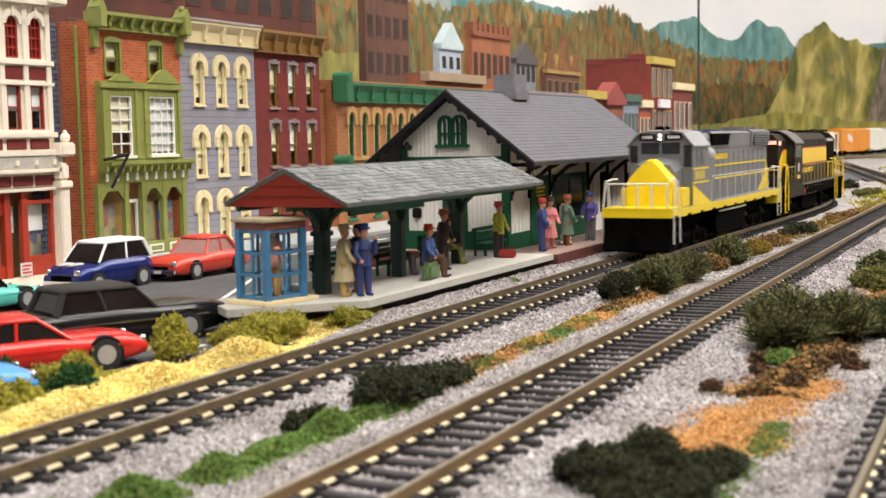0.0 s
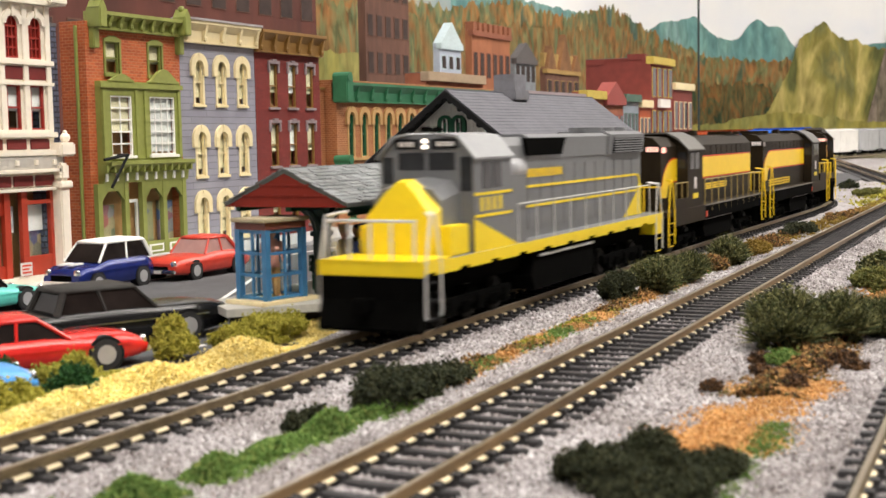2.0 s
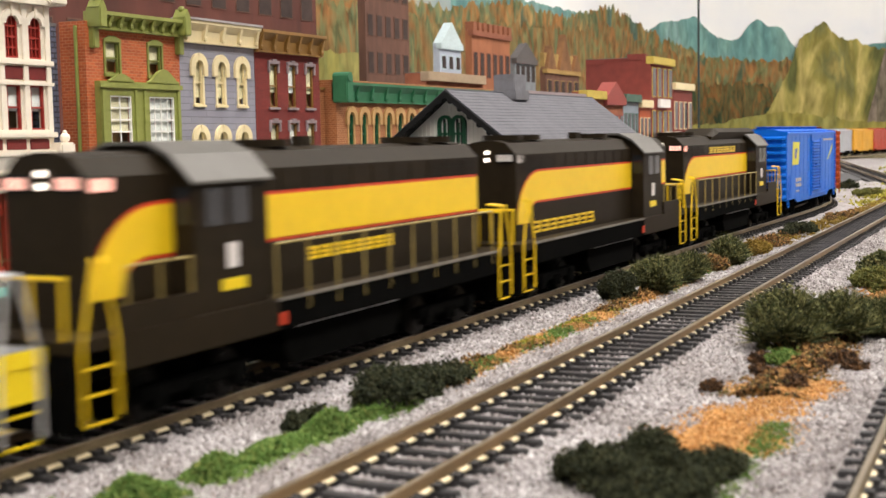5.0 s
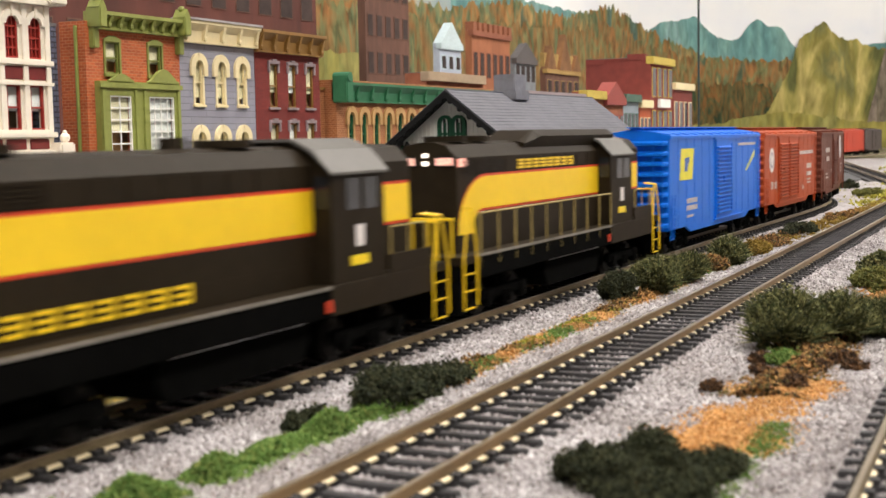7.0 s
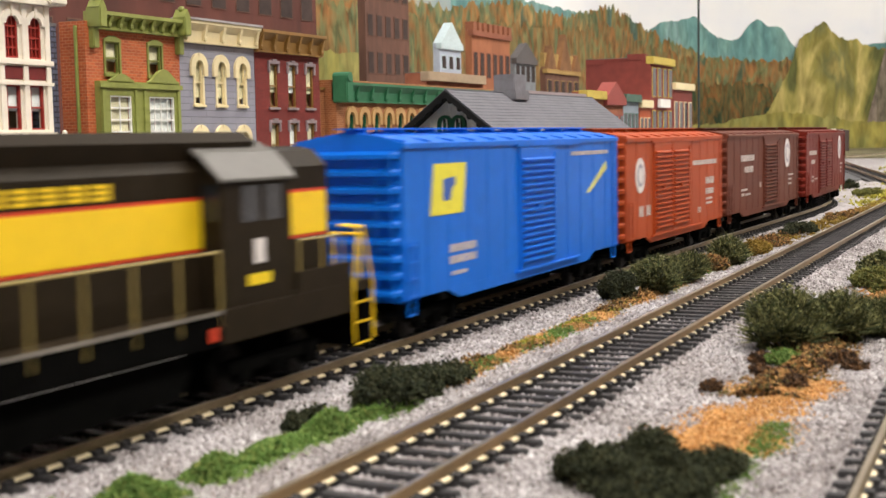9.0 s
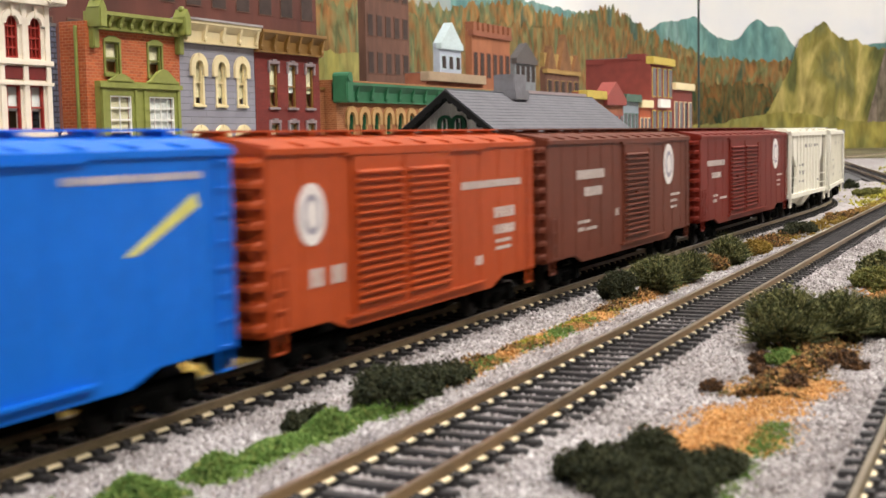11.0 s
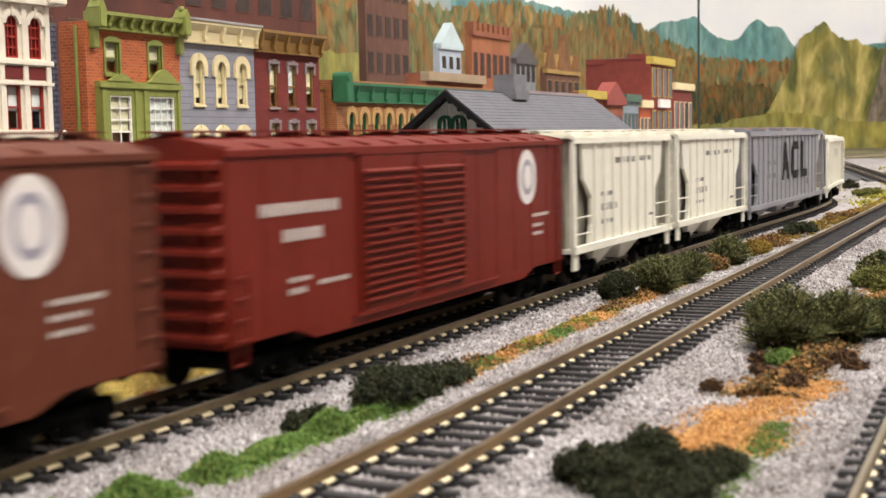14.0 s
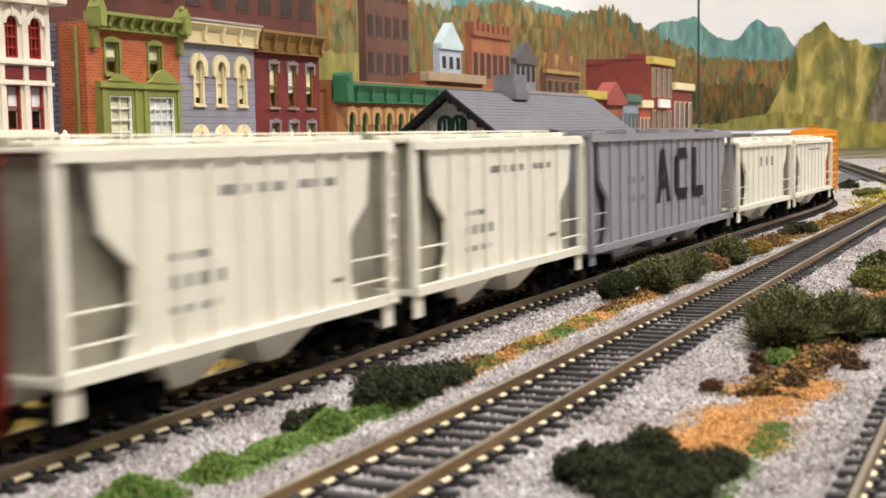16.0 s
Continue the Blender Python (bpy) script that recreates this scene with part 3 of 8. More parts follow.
def coupler(parent, x, s):
    bm = B()
    box(bm, min(x, x + s * 0.55), -0.13, 0.72, max(x, x + s * 0.55), 0.13, 1.0)
    box(bm, x + s * 0.55 - 0.14, -0.22, 0.66, x + s * 0.55 + 0.14, 0.2, 1.06, 0.05)
    part("coupler", bm, SOOT, parent)


def bars(parent, rows, y, material, name="lettering_bar"):
    """Unreadable writing: plain bars (x0, z0, x1, z1) lying on a side wall."""
    for x0, z0, x1, z1 in rows:
        n = max(1, round((x1 - x0) / max(0.8 * (z1 - z0), 0.14)))
        bm, w = B(), (x1 - x0) / n
        for k in range(n):
            box(bm, x0 + w * k, y, z0, x0 + w * (k + 0.66), y + 0.012, z1)
        part(name, bm, material, parent)


def corrugated_end(parent, x, s, paint, w=1.42, z0=1.05, z1=4.8, ribs=9):
    dz = (z1 - z0) / ribs
    panel = part("corrugated_end", box(B(), min(x, x + s * 0.02), -w, z0, max(x, x + s * 0.02), w, z1), paint, parent)
    for i in range(ribs):
        zc = z0 + (i + 0.5) * dz
        bm = B()
        loft(bm, [[(x, yy, zc - dz * 0.16), (x + s * 0.24 * f, yy, zc - 0.05), (x + s * 0.24 * f, yy, zc + 0.05), (x, yy, zc + dz * 0.34)] for yy, f in ((-w, 0.25), (-w * 0.85, 1), (w * 0.85, 1), (w, 0.25))])
        part("rib", bm, paint, panel)


def ladder(parent, x, y, z0, z1, paint, across=0.45, rungs=6, face="y"):
    bm = B()
    for i in range(rungs):
        z = z0 + (z1 - z0) * i / (rungs - 1)
        a, b = ((x - across / 2, y, z), (x + across / 2, y, z)) if face == "y" else ((x, y - across / 2, z), (x, y + across / 2, z))
        rod(bm, a, b, 0.022, 5)
    for s in (-1, 1):
        a, b = ((x + s * across / 2, y, z0 - 0.1), (x + s * across / 2, y, z1 + 0.1)) if face == "y" else ((x, y + s * across / 2, z0 - 0.1), (x, y + s * across / 2, z1 + 0.1))
        rod(bm, a, b, 0.022, 5)
    part("ladder", bm, paint, parent)


def boxcar(name, label, s0, s1, paint, doors, eave=4.86, roofpaint=None, sill=1.08, marks=(), roundel=None, badge=None, flush=False, deep=True):
    """doors: (from, to) measured back from the car's front end."""
    L = s1 - s0
    h = L / 2
    car = thing(name, label, "railway car", group="train cars")
    part("body", box(B(), -h, -1.47, sill, h, 1.47, eave - 0.1, 0.03), paint, car)
    rf = B()
    loft(rf, [[(x, -1.53, eave - 0.14), (x, -1.53, eave - 0.02), (x, -0.9, eave + 0.16), (x, 0, eave + 0.24), (x, 0.9, eave + 0.16), (x, 1.53, eave - 0.02), (x, 1.53, eave - 0.14)] for x in (-h - 0.02, h + 0.02)])
    roof = part("roof", rf, roofpaint or paint, car)
    k = int(L / 1.35)
    for i in range(k + 1):
        x = -h + 0.1 + (L - 0.2) * i / k
        rr = B()
        loft(rr, [[(xx, -1.5, eave), (xx, 0, eave + 0.24), (xx, 1.5, eave), (xx, 1.5, eave + 0.05), (xx, 0, eave + 0.3), (xx, -1.5, eave + 0.05)] for xx in (x - 0.05, x + 0.05)])
        part("roof_rib", rr, roofpaint or paint, roof)
    rw = B()
    for s in (-1, 0, 1):
        box(rw, -h - 0.12, s * 0.2 - 0.085, eave + 0.33, h + 0.12, s * 0.2 + 0.085, eave + 0.37)
    for i in range(9):
        x = -h + 0.4 + (L - 0.8) * i / 8
        box(rw, x - 0.05, -0.3, eave + 0.2, x + 0.05, 0.3, eave + 0.33)
    part("running_board", rw, roofpaint or paint, car)
    for s in (-1, 1):
        corrugated_end(car, s * h, s, paint, z1=eave - 0.12)
    # side sheets: deeper sill in the middle, thin seams
    for s in (-1, 1):
        sl = B()
        prism(sl, [(-h + 2.3, sill + 0.05), (-h + 3.2, sill - 0.24), (h - 3.2, sill - 0.24), (h - 2.3, sill + 0.05)] if deep else [(-h + 2.3, sill + 0.05), (-h + 2.6, sill - 0.05), (h - 2.6, sill - 0.05), (h - 2.3, sill + 0.05)], "y", s * 1.40, s * 1.475)
        part("side_sill", sl, paint, car)
        nn = int(L / 1.25)
        for i in range(1, nn):
            x = h - L * i / nn
            if not any(h - d1 - 0.1 < x < h - d0 + 0.1 for d0, d1 in doors):
                part("side_seam", box(B(), x - 0.012, s * 1.465, sill + 0.05, x + 0.012, s * 1.482, eave - 0.15), paint, car)
        # doors
        for d0, d1 in doors:
            x1, x0 = h - d0, h - d1
            d = part("door", box(B(), x0, s * 1.47, sill + 0.02, x1, s * 1.54, eave - 0.22), paint, car, "ribbed sliding door" if not flush else "flush sliding door")
            if not flush:
                m = 17
                for i in range(m):
                    dr = B()
                    zc = sill + 0.2 + (eave - 0.45 - sill - 0.25) * (i + 0.5) / m
                    loft(dr, [[(xx, s * 1.54, zc - 0.075), (xx, s * 1.645, zc - 0.02), (xx, s * 1.645, zc + 0.015), (xx, s * 1.54, zc + 0.06)] for xx in (x0 + 0.12, x1 - 0.12)])
                    part("rib", dr, paint, d)
            rl = B()
            rod(rl, (x0 + 0.25, s * 1.62, sill + 0.3), (x0 + 0.25, s * 1.62, eave - 0.4), 0.025, 6)
            box(rl, (x0 + x1) / 2 - 0.2, s * 1.54, 2.75, (x0 + x1) / 2 + 0.2, s * 1.625, 3.05, 0.02)
            part("door_latch", rl, paint, d)
        a, b = h - doors[0][0] + 0.3, h - doors[-1][1] - 2.2
        part("door_track", box(B(), b, s * 1.47, eave - 0.2, a, s * 1.56, eave - 0.13), paint, car)
        part("door_track", box(B(), b, s * 1.47, sill - 0.03, a, s * 1.58, sill + 0.03), paint, car)
        for e in (-1, 1):
            ladder(car, e * (h - 0.38), s * 1.53, sill + 0.1, (eave - 0.25) if e == -1 else 2.4, paint, rungs=8 if e == -1 else 4)
            ladder(car, e * (h + 0.2), s * -1.05, sill + 0.15, eave - 0.3, paint, 0.4, 7, "x")
            st = B()
            rods(st, [(e * (h - 0.6), s * 1.46, sill + 0.05), (e * (h - 0.6), s * 1.46, sill - 0.38), (e * (h - 0.2), s * 1.46, sill - 0.38), (e * (h - 0.2), s * 1.46, sill + 0.05)], 0.03)
            part("stirrup_step", st, paint, car)
    bars(car, [(h - b, c, h - a, d) for a, c, b, d in marks], 1.476, LETTERING)
    if roundel:
        x, z, r = h - roundel[0], roundel[1], roundel[2]
        bm = B()
        bmesh.ops.create_cone(bm, cap_ends=True, segments=28, radius1=r, radius2=r, depth=0.02, matrix=Matrix.Translation((x, 1.488, z)) @ pose(0, 0, 0, 90) @ Matrix.Diagonal((0.86, 1, 1, 1)))
        rd = part("round_emblem", bm, LETTER, car, "white round emblem")
        bm = B()
        bmesh.ops.create_cone(bm, cap_ends=True, segments=24, radius1=r * 0.66, radius2=r * 0.66, depth=0.02, matrix=Matrix.Translation((x, 1.494, z)) @ pose(0, 0, 0, 90) @ Matrix.Diagonal((0.86, 1, 1, 1)))
        part("emblem_ring", bm, mat("emblem_grey_blue", (0.30, 0.28, 0.34), 0.6), rd)
        bm = B()
        bmesh.ops.create_cone(bm, cap_ends=True, segments=24, radius1=r * 0.44, radius2=r * 0.44, depth=0.02, matrix=Matrix.Translation((x, 1.5, z)) @ pose(0, 0, 0, 90) @ Matrix.Diagonal((0.86, 1, 1, 1)))
        part("emblem_centre", bm, LETTER, rd)
    if badge:
        badge(car, h)
    fr = B()
    box(fr, -h + 0.3, -0.35, 0.75, h - 0.3, 0.35, sill)
    # Deeper sill block, added to darken the see-through gap between the trucks.
    box(fr, -h + 3.6, -0.3, 0.3, h - 3.6, 0.3, 0.75)
    for x in (-h + 2.2, -h * 0.4, h * 0.4, h - 2.2):
        box(fr, x - 0.1, -1.3, 0.85, x + 0.1, 1.3, sill)
    rod(fr, (-1.2, 0.8, 0.8), (0.2, 0.8, 0.8), 0.28, 10)
    part("underframe", fr, SOOT, car)
    for s in (-1, 1):
        truck(car, s * (h - 2.25), 2, 1.9)
        coupler(car, s * h, s)
    return car


# Darker copy of the hopper white: the end recess's shade is in its colour.
SHADEPAINT = mat("shaded_hopper_end", (0.26, 0.245, 0.195), 0.7, var=0.25)


def hopper(name, label, s0, s1, paint, top=4.98, sill=1.3, ribs=8, bays=2, marks=(), cut=1.9, blocks=()):
    L = s1 - s0
    h = L / 2
    car = thing(name, label, "railway car", group="train cars")
    slope = B()
    prism(slope, [(-h + 3.7, sill), (h - 3.7, sill), (h - 1.9, top - 0.7), (h - 1.9, top - 0.05), (-h + 1.9, top - 0.05), (-h + 1.9, top - 0.7)], "y", -1.28, 1.28)
    part("tub", slope, paint, car)
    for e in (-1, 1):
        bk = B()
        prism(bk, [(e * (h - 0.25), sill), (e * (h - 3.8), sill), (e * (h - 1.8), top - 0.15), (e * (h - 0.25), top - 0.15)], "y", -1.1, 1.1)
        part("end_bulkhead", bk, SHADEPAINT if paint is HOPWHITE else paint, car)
    for s in (-1, 1):
        sd = B()
        prism(sd, [(-h + 1.7, sill + 0.05), (h - 1.7, sill + 0.05), (h - 1.95, sill + 0.7), (h - 1.95, sill + 1.6), (h - 1.15, sill + 2.25), (h - 0.95, top - 0.2), (-h + 0.95, top - 0.2), (-h + 1.15, sill + 2.25), (-h + 1.95, sill + 1.6), (-h + 1.95, sill + 0.7)], "y", s * 1.3, s * 1.43)
        part("side_sheet", sd, paint, car)
        for i in range(ribs):
            x = -h + 2.2 + (L - 4.4) * i / (ribs - 1)
            part("side_post", box(B(), x - 0.11, s * 1.43, sill, x + 0.11, s * 1.49, top - 0.12, 0.025), paint, car)
        fr = B()
        box(fr, -h, s * 1.38, sill - 0.16, h, s * 1.55, sill + 0.08)
        box(fr, -h, s * 1.36, top - 0.26, h, s * 1.55, top - 0.08)
        part("side_rail", fr, paint, car)
        for e in (-1, 1):
            part("corner_post", box(B(), e * (h - 0.12) - 0.12, s * 1.36, sill, e * (h - 0.12) + 0.12, s * 1.5, top - 0.1), paint, car)
            gr = B()
            rod(gr, (e * (h - 0.2), s * 1.45, 2.3), (e * (h - cut), s * 1.45, 2.3), 0.025, 5)
            rod(gr, (e * (h - 0.2), s * 1.45, 1.75), (e * (h - cut), s * 1.45, 1.75), 0.025, 5)
            part("grab_rail", gr, paint, car)
            if e < 0:
                ladder(car, e * (h - 0.2), s * 1.58, sill - 0.1, top - 0.3, paint, 0.4, 8)
            st = B()
            box(st, e * (h - 0.25) - 0.22, s * 1.38, 0.6, e * (h - 0.25) + 0.22, s * 1.46, sill)
            part("stirrup_step", st, paint, car)
    rf = B()
    box(rf, -h, -1.5, top - 0.1, h, 1.5, top, 0.03)
    part("roof", rf, paint, car)
    for i in range(5):
        x = -h + 1.3 + (L - 2.6) * i / 4
        for s in (-1, 1):
            part("roof_hatch", box(B(), x - 0.55, s * 0.75 - 0.4, top - 0.01, x + 0.55, s * 0.75 + 0.4, top + 0.12, 0.04), paint, car)
    part("running_board", box(B(), -h - 0.1, -0.28, top + 0.16, h + 0.1, 0.28, top + 0.2), paint, car)
    rs = B()
    for i in range(6):
        x = -h + 0.5 + (L - 1.0) * i / 5
        box(rs, x - 0.04, -0.2, top - 0.02, x + 0.04, 0.2, top + 0.16)
    part("board_support", rs, paint, car)
    for i in range(bays):
        x = (i - (bays - 1) / 2) * (L - 2 * cut * 1.35) / bays
        w = (L - 2 * cut * 1.35) / bays / 2 - 0.1
        bm = B()
        loft(bm, [[(x - w, -1.25, sill), (x + w, -1.25, sill), (x + w, 1.25, sill), (x - w, 1.25, sill)], [(x - 0.35, -0.75, 0.42), (x + 0.35, -0.75, 0.42), (x + 0.35, 0.75, 0.42), (x - 0.35, 0.75, 0.42)]])
        part("outlet_bay", bm, paint, car)
    for e in (-1, 1):
        fl = B()
        box(fl, e * (h - 0.9) - 0.9, -1.38, sill - 0.14, e * (h - 0.9) + 0.9, 1.38, sill - 0.02)
        part("end_platform", fl, paint, car)
        truck(car, e * (h - 1.75), 2, 1.75)
        coupler(car, e * h, e)
    sb = B()
    box(sb, -h + 0.2, -0.3, 0.8, h - 0.2, 0.3, sill - 0.1)
    part("centre_sill", sb, SOOT if paint is HOPGREY else paint, car)
    bars(car, [(h - b, c, h - a, d) for a, c, b, d in marks], 1.432, LETTERDK)
    for nm, rows in blocks:
        bm = B()
        for poly in rows:
            prism(bm, [(h - a, z) for a, z in poly], "y", 1.49, 1.505)
        part(nm, bm, BLACK, car, "large black painted shape")
    return car


def handrail(parent, posts, z0, z1, y, paint, r=0.028, top=True):
    bm = B()
    for x in posts:
        rod(bm, (x, y, z0), (x, y, z1), r, 5)
    if top:
        rod(bm, (posts[0], y, z1), (posts[-1], y, z1), r, 5)
    part("handrail", bm, paint, parent)


def steps(parent, e, h, paint_rail, tread, sign=1):
    for s in (-1, 1):
        bm = B()
        for i, z in enumerate((0.42, 0.9, 1.35)):
            box(bm, e * (h - 0.5) - 0.34, s * (1.1 if tread is BLACK else 1.46), z, e * (h - 0.5) + 0.34, s * 1.5, z + 0.035)
        part("step", bm, tread, parent)
        for x in (h - 0.08, h - 0.95):
            bm = B()
            k = 0.35 if x > h - 0.5 else -0.25
            rods(bm, [(e * x, s * 1.52, 0.5), (e * x, s * 1.52, 1.75), (e * (x - k), s * 1.50, 3.05), (e * (x - k - 0.35), s * 1.2, 3.12)], 0.03 if tread is not BLACK else 0.038)
            part("grab_iron", bm, paint_rail, parent)


def fans(parent, xs, z, paint):
    for x in xs:
        part("roof_fan", rod(B(), (x, 0, z - 0.02), (x, 0, z + 0.14), 0.62, 18), paint, parent)


def grey_locomotive(s0, s1):
    h = (s1 - s0) / 2
    lo = thing("lead_locomotive", "grey diesel locomotive with yellow nose, sill and lining", "locomotive", group="locomotives")
    part("walkway", box(B(), -h, -1.5, 1.66, h, 1.5, 1.9, 0.02), LOCOGREY, lo)
    for s in (-1, 1):
        sl = B()
        box(sl, -h, s * 1.5, 1.64, h, s * 1.53, 1.9)
        for i in range(10):
            x = -h + 1.4 + (2 * h - 2.8) * i / 9
            box(sl, x - 0.72, s * 1.49, 1.56, x + 0.72, s * 1.525, 1.66)
        part("side_sill", sl, YELLOW, lo, "yellow sill edge")
    # nose with sloping top
    hx = h - 1.6
    ns = B()
    loft(ns, [[(hx, -0.95, 1.9), (hx, 0.95, 1.9), (hx, 0.95, 2.95), (hx - 0.08, 0.45, 3.55), (hx - 0.12, 0.12, 3.85), (hx - 0.12, -0.12, 3.85), (hx - 0.08, -0.45, 3.55), (hx, -0.95, 2.95)],
              [(hx - 0.5, -1.0, 1.9), (hx - 0.5, 1.0, 1.9), (hx - 0.5, 1.0, 3.15), (hx - 0.6, 0.5, 3.68), (hx - 0.6, 0.16, 3.92), (hx - 0.6, -0.16, 3.92), (hx - 0.6, -0.5, 3.68), (hx - 0.5, -1.0, 3.15)]])
    part("nose", ns, YELLOW, lo, "bright yellow tapering nose")
    nb = B()
    loft(nb, [[(x, -1.0, 1.9), (x, 1.0, 1.9), (x, 1.0, zt - 0.4), (x, 0.75, zt - 0.1), (x, 0.0, zt), (x, -0.75, zt - 0.1), (x, -1.0, zt - 0.4)] for x, zt in ((hx - 0.5, 3.75), (hx - 1.9, 3.98))])
    part("nose_hood", nb, LOCOGREY, lo)
    part("nose_locker", box(B(), hx - 1.5, 0.95, 1.9, hx - 0.3, 1.35, 2.7, 0.04), YELLOW, lo)
    part("nose_locker", box(B(), hx - 1.5, -1.35, 1.9, hx - 0.3, -0.95, 2.7, 0.04), YELLOW, lo)
    # cab
    cx1, cx0 = hx - 1.7, hx - 4.3
    cb = B()
    sec = [(-1.42, 1.9), (1.42, 1.9), (1.42, 4.5), (0.95, 5.0), (0.45, 5.1), (-0.45, 5.1), (-0.95, 5.0), (-1.42, 4.5)]
    loft(cb, [[(x, a, b) for a, b in sec] for x in (cx0, cx1)])
    cab = part("cab", cb, LOCOGREY, lo)
    vis = B()
    loft(vis, [[(x, 1.5, 4.4), (x, 1.5, 4.46), (x, 1.0, 5.06), (x, 0.5, 5.14), (x, 0.45, 5.09), (x, 0.95, 5.0)] for x in (cx0 - 0.1, cx1 + 0.12)])
    loft(vis, [[(x, -1.5, 4.4), (x, -1.5, 4.46), (x, -1.0, 5.06), (x, -0.5, 5.14), (x, -0.45, 5.09), (x, -0.95, 5.0)] for x in (cx0 - 0.1, cx1 + 0.12)])
    # Lighter than the cab grey: light from above is put into this colour.
    part("cab_roof_edge", vis, mat("lit_grey_roof", (0.27, 0.28, 0.29), 0.4), cab)
    for a, b, z0, z1 in ((-0.86, -0.06, 4.12, 4.6), (0.06, 0.86, 4.12, 4.6), (1.02, 1.36, 3.55, 4.48), (-1.36, -1.02, 3.75, 4.48)):
        part("front_window", box(B(), cx1 - 0.02, a, z0, cx1 + 0.02, b, z1, 0.015), DARKGLASS, cab)
    for x0, x1 in ((cx1 - 1.15, cx1 - 0.55), (cx1 - 1.85, cx1 - 1.25)):
        part("side_window", box(B(), x0, 1.40, 3.6, x1, 1.44, 4.32, 0.015), DARKGLASS, cab)
        part("side_window", box(B(), x0, -1.44, 3.6, x1, -1.40, 4.32, 0.015), DARKGLASS, cab)
    part("number_board", box(B(), cx1 - 0.02, -0.95, 4.7, cx1 + 0.05, 0.95, 4.97, 0.02), BLACK, cab)
    nbm = B()
    for k in range(4):
        box(nbm, cx1 + 0.05, 0.34 + k * 0.14, 4.77, cx1 + 0.06, 0.44 + k * 0.14, 4.9)
        box(nbm, cx1 + 0.05, -0.8 + k * 0.12, 4.77, cx1 + 0.06, -0.72 + k * 0.12, 4.9)
    part("number_bar", nbm, LETTER, cab)
    part("lamp_housing", box(B(), cx1, -0.17, 4.66, cx1 + 0.08, 0.17, 5.02, 0.02), LOCOGREY, cab)
    for z in (4.76, 4.92):
        part("headlight", rod(B(), (cx1 + 0.06, 0, z), (cx1 + 0.11, 0, z), 0.06, 12), HEADLIGHT, cab, "lit headlight")
    hn = B()
    for dx, dy in ((0, 0), (-0.12, 0.22), (-0.12, -0.22)):
        rod(hn, (cx1 - 0.5 + dx, dy, 5.22), (cx1 - 0.1 + dx, dy, 5.24), 0.04, 8, 0.09)
    rod(hn, (cx1 - 0.5, 0, 5.05), (cx1 - 0.5, 0, 5.22), 0.05, 6)
    part("horn", hn, SOOT, lo)
    # Lighter copy of the body grey carries the highlight on the rounded top.
    part("round_housing", rod(B(), (cx0 - 1.35, 1.05, 4.02), (cx0 + 0.02, 1.05, 4.02), 0.34, 16), mat("highlit_grey", (0.34, 0.345, 0.355), 0.35), lo, "rounded housing behind the cab with its highlight painted pale", True)
    part("equipment_box", box(B(), cx0 - 1.35, 0.9, 1.9, cx0, 1.36, 3.98, 0.04), LOCOGREY, lo)
    # long hood
    hr = -h + 1.0
    hd = B()
    hsec = [(-0.92, 1.9), (0.92, 1.9), (0.92, 4.72), (0.72, 4.98), (-0.72, 4.98), (-0.92, 4.72)]
    loft(hd, [[(x, a, b) for a, b in hsec] for x in (hr, cx0)])
    part("hood", hd, LOCOGREY, lo)
    top = B()
    loft(top, [[(x, a, b) for a, b in ((-1.02, 4.3), (1.02, 4.3), (1.1, 5.0), (0.85, 5.12), (-0.85, 5.12), (-1.1, 5.0))] for x in (hr + 0.05, hr + 4.2)])
    loft(top, [[(x, a, b) for a, b in ((-0.97, 4.3), (0.97, 4.3), (1.0, 4.95), (0.8, 5.06), (-0.8, 5.06), (-1.0, 4.95))] for x in (hr + 4.2, cx0 - 2.4)])
    part("radiator_section", top, LOCOGREY, lo)
    gr = B()
    prism(gr, [(cx0 - 2.0, 4.94), (cx0 - 5.6, 4.94), (cx0 - 5.2, 4.4), (cx0 - 2.3, 4.4)], "y", 0.93, 1.035)
    part("intake_grille", gr, SOOT, lo)
    # Black backing panel, added so that the gaps between the louvres look shaded.
    part("louvre_shade", box(B(), hr + 0.3, 1.02, 4.33, hr + 3.75, 1.085, 4.97), SOOT, lo, "dark backing panel that shades the louvre gaps")
    for i in range(7):
        part("louvre", box(B(), hr + 0.3, 1.04, 4.35 + i * 0.09, hr + 3.75, 1.13, 4.40 + i * 0.09), LOCOGREY, lo)
    fans(lo, (hr + 1.0, hr + 2.4, hr + 3.7), 5.12, LOCOGREY)
    n = 13
    for i in range(n):
        x0 = hr + 0.2 + (cx0 - hr - 0.5) * i / n
        part("hood_door", box(B(), x0 + 0.04, 0.92, 2.15, x0 + (cx0 - hr - 0.5) / n - 0.04, 0.94, 4.1, 0.01), LOCOGREY, lo)
    for z0, z1, xa, xb in ((3.42, 3.5, hr + 0.6, cx1 - 0.4), (2.82, 2.9, hr + 0.6, cx1 - 0.2)):
        part("lining", box(B(), xa, 0.945, z0, xb if z0 > 3 else cx0, 0.965, z1), YELLOW, lo, "yellow lining stripe")
        part("lining", box(B(), cx0, 1.42, z0, cx1, 1.44, z1), YELLOW, lo, "yellow lining stripe")
    tl = B()
    for k in range(7):
        a0, a1 = -math.pi / 2 + math.pi * k / 7, -math.pi / 2 + math.pi * (k + 1) / 7
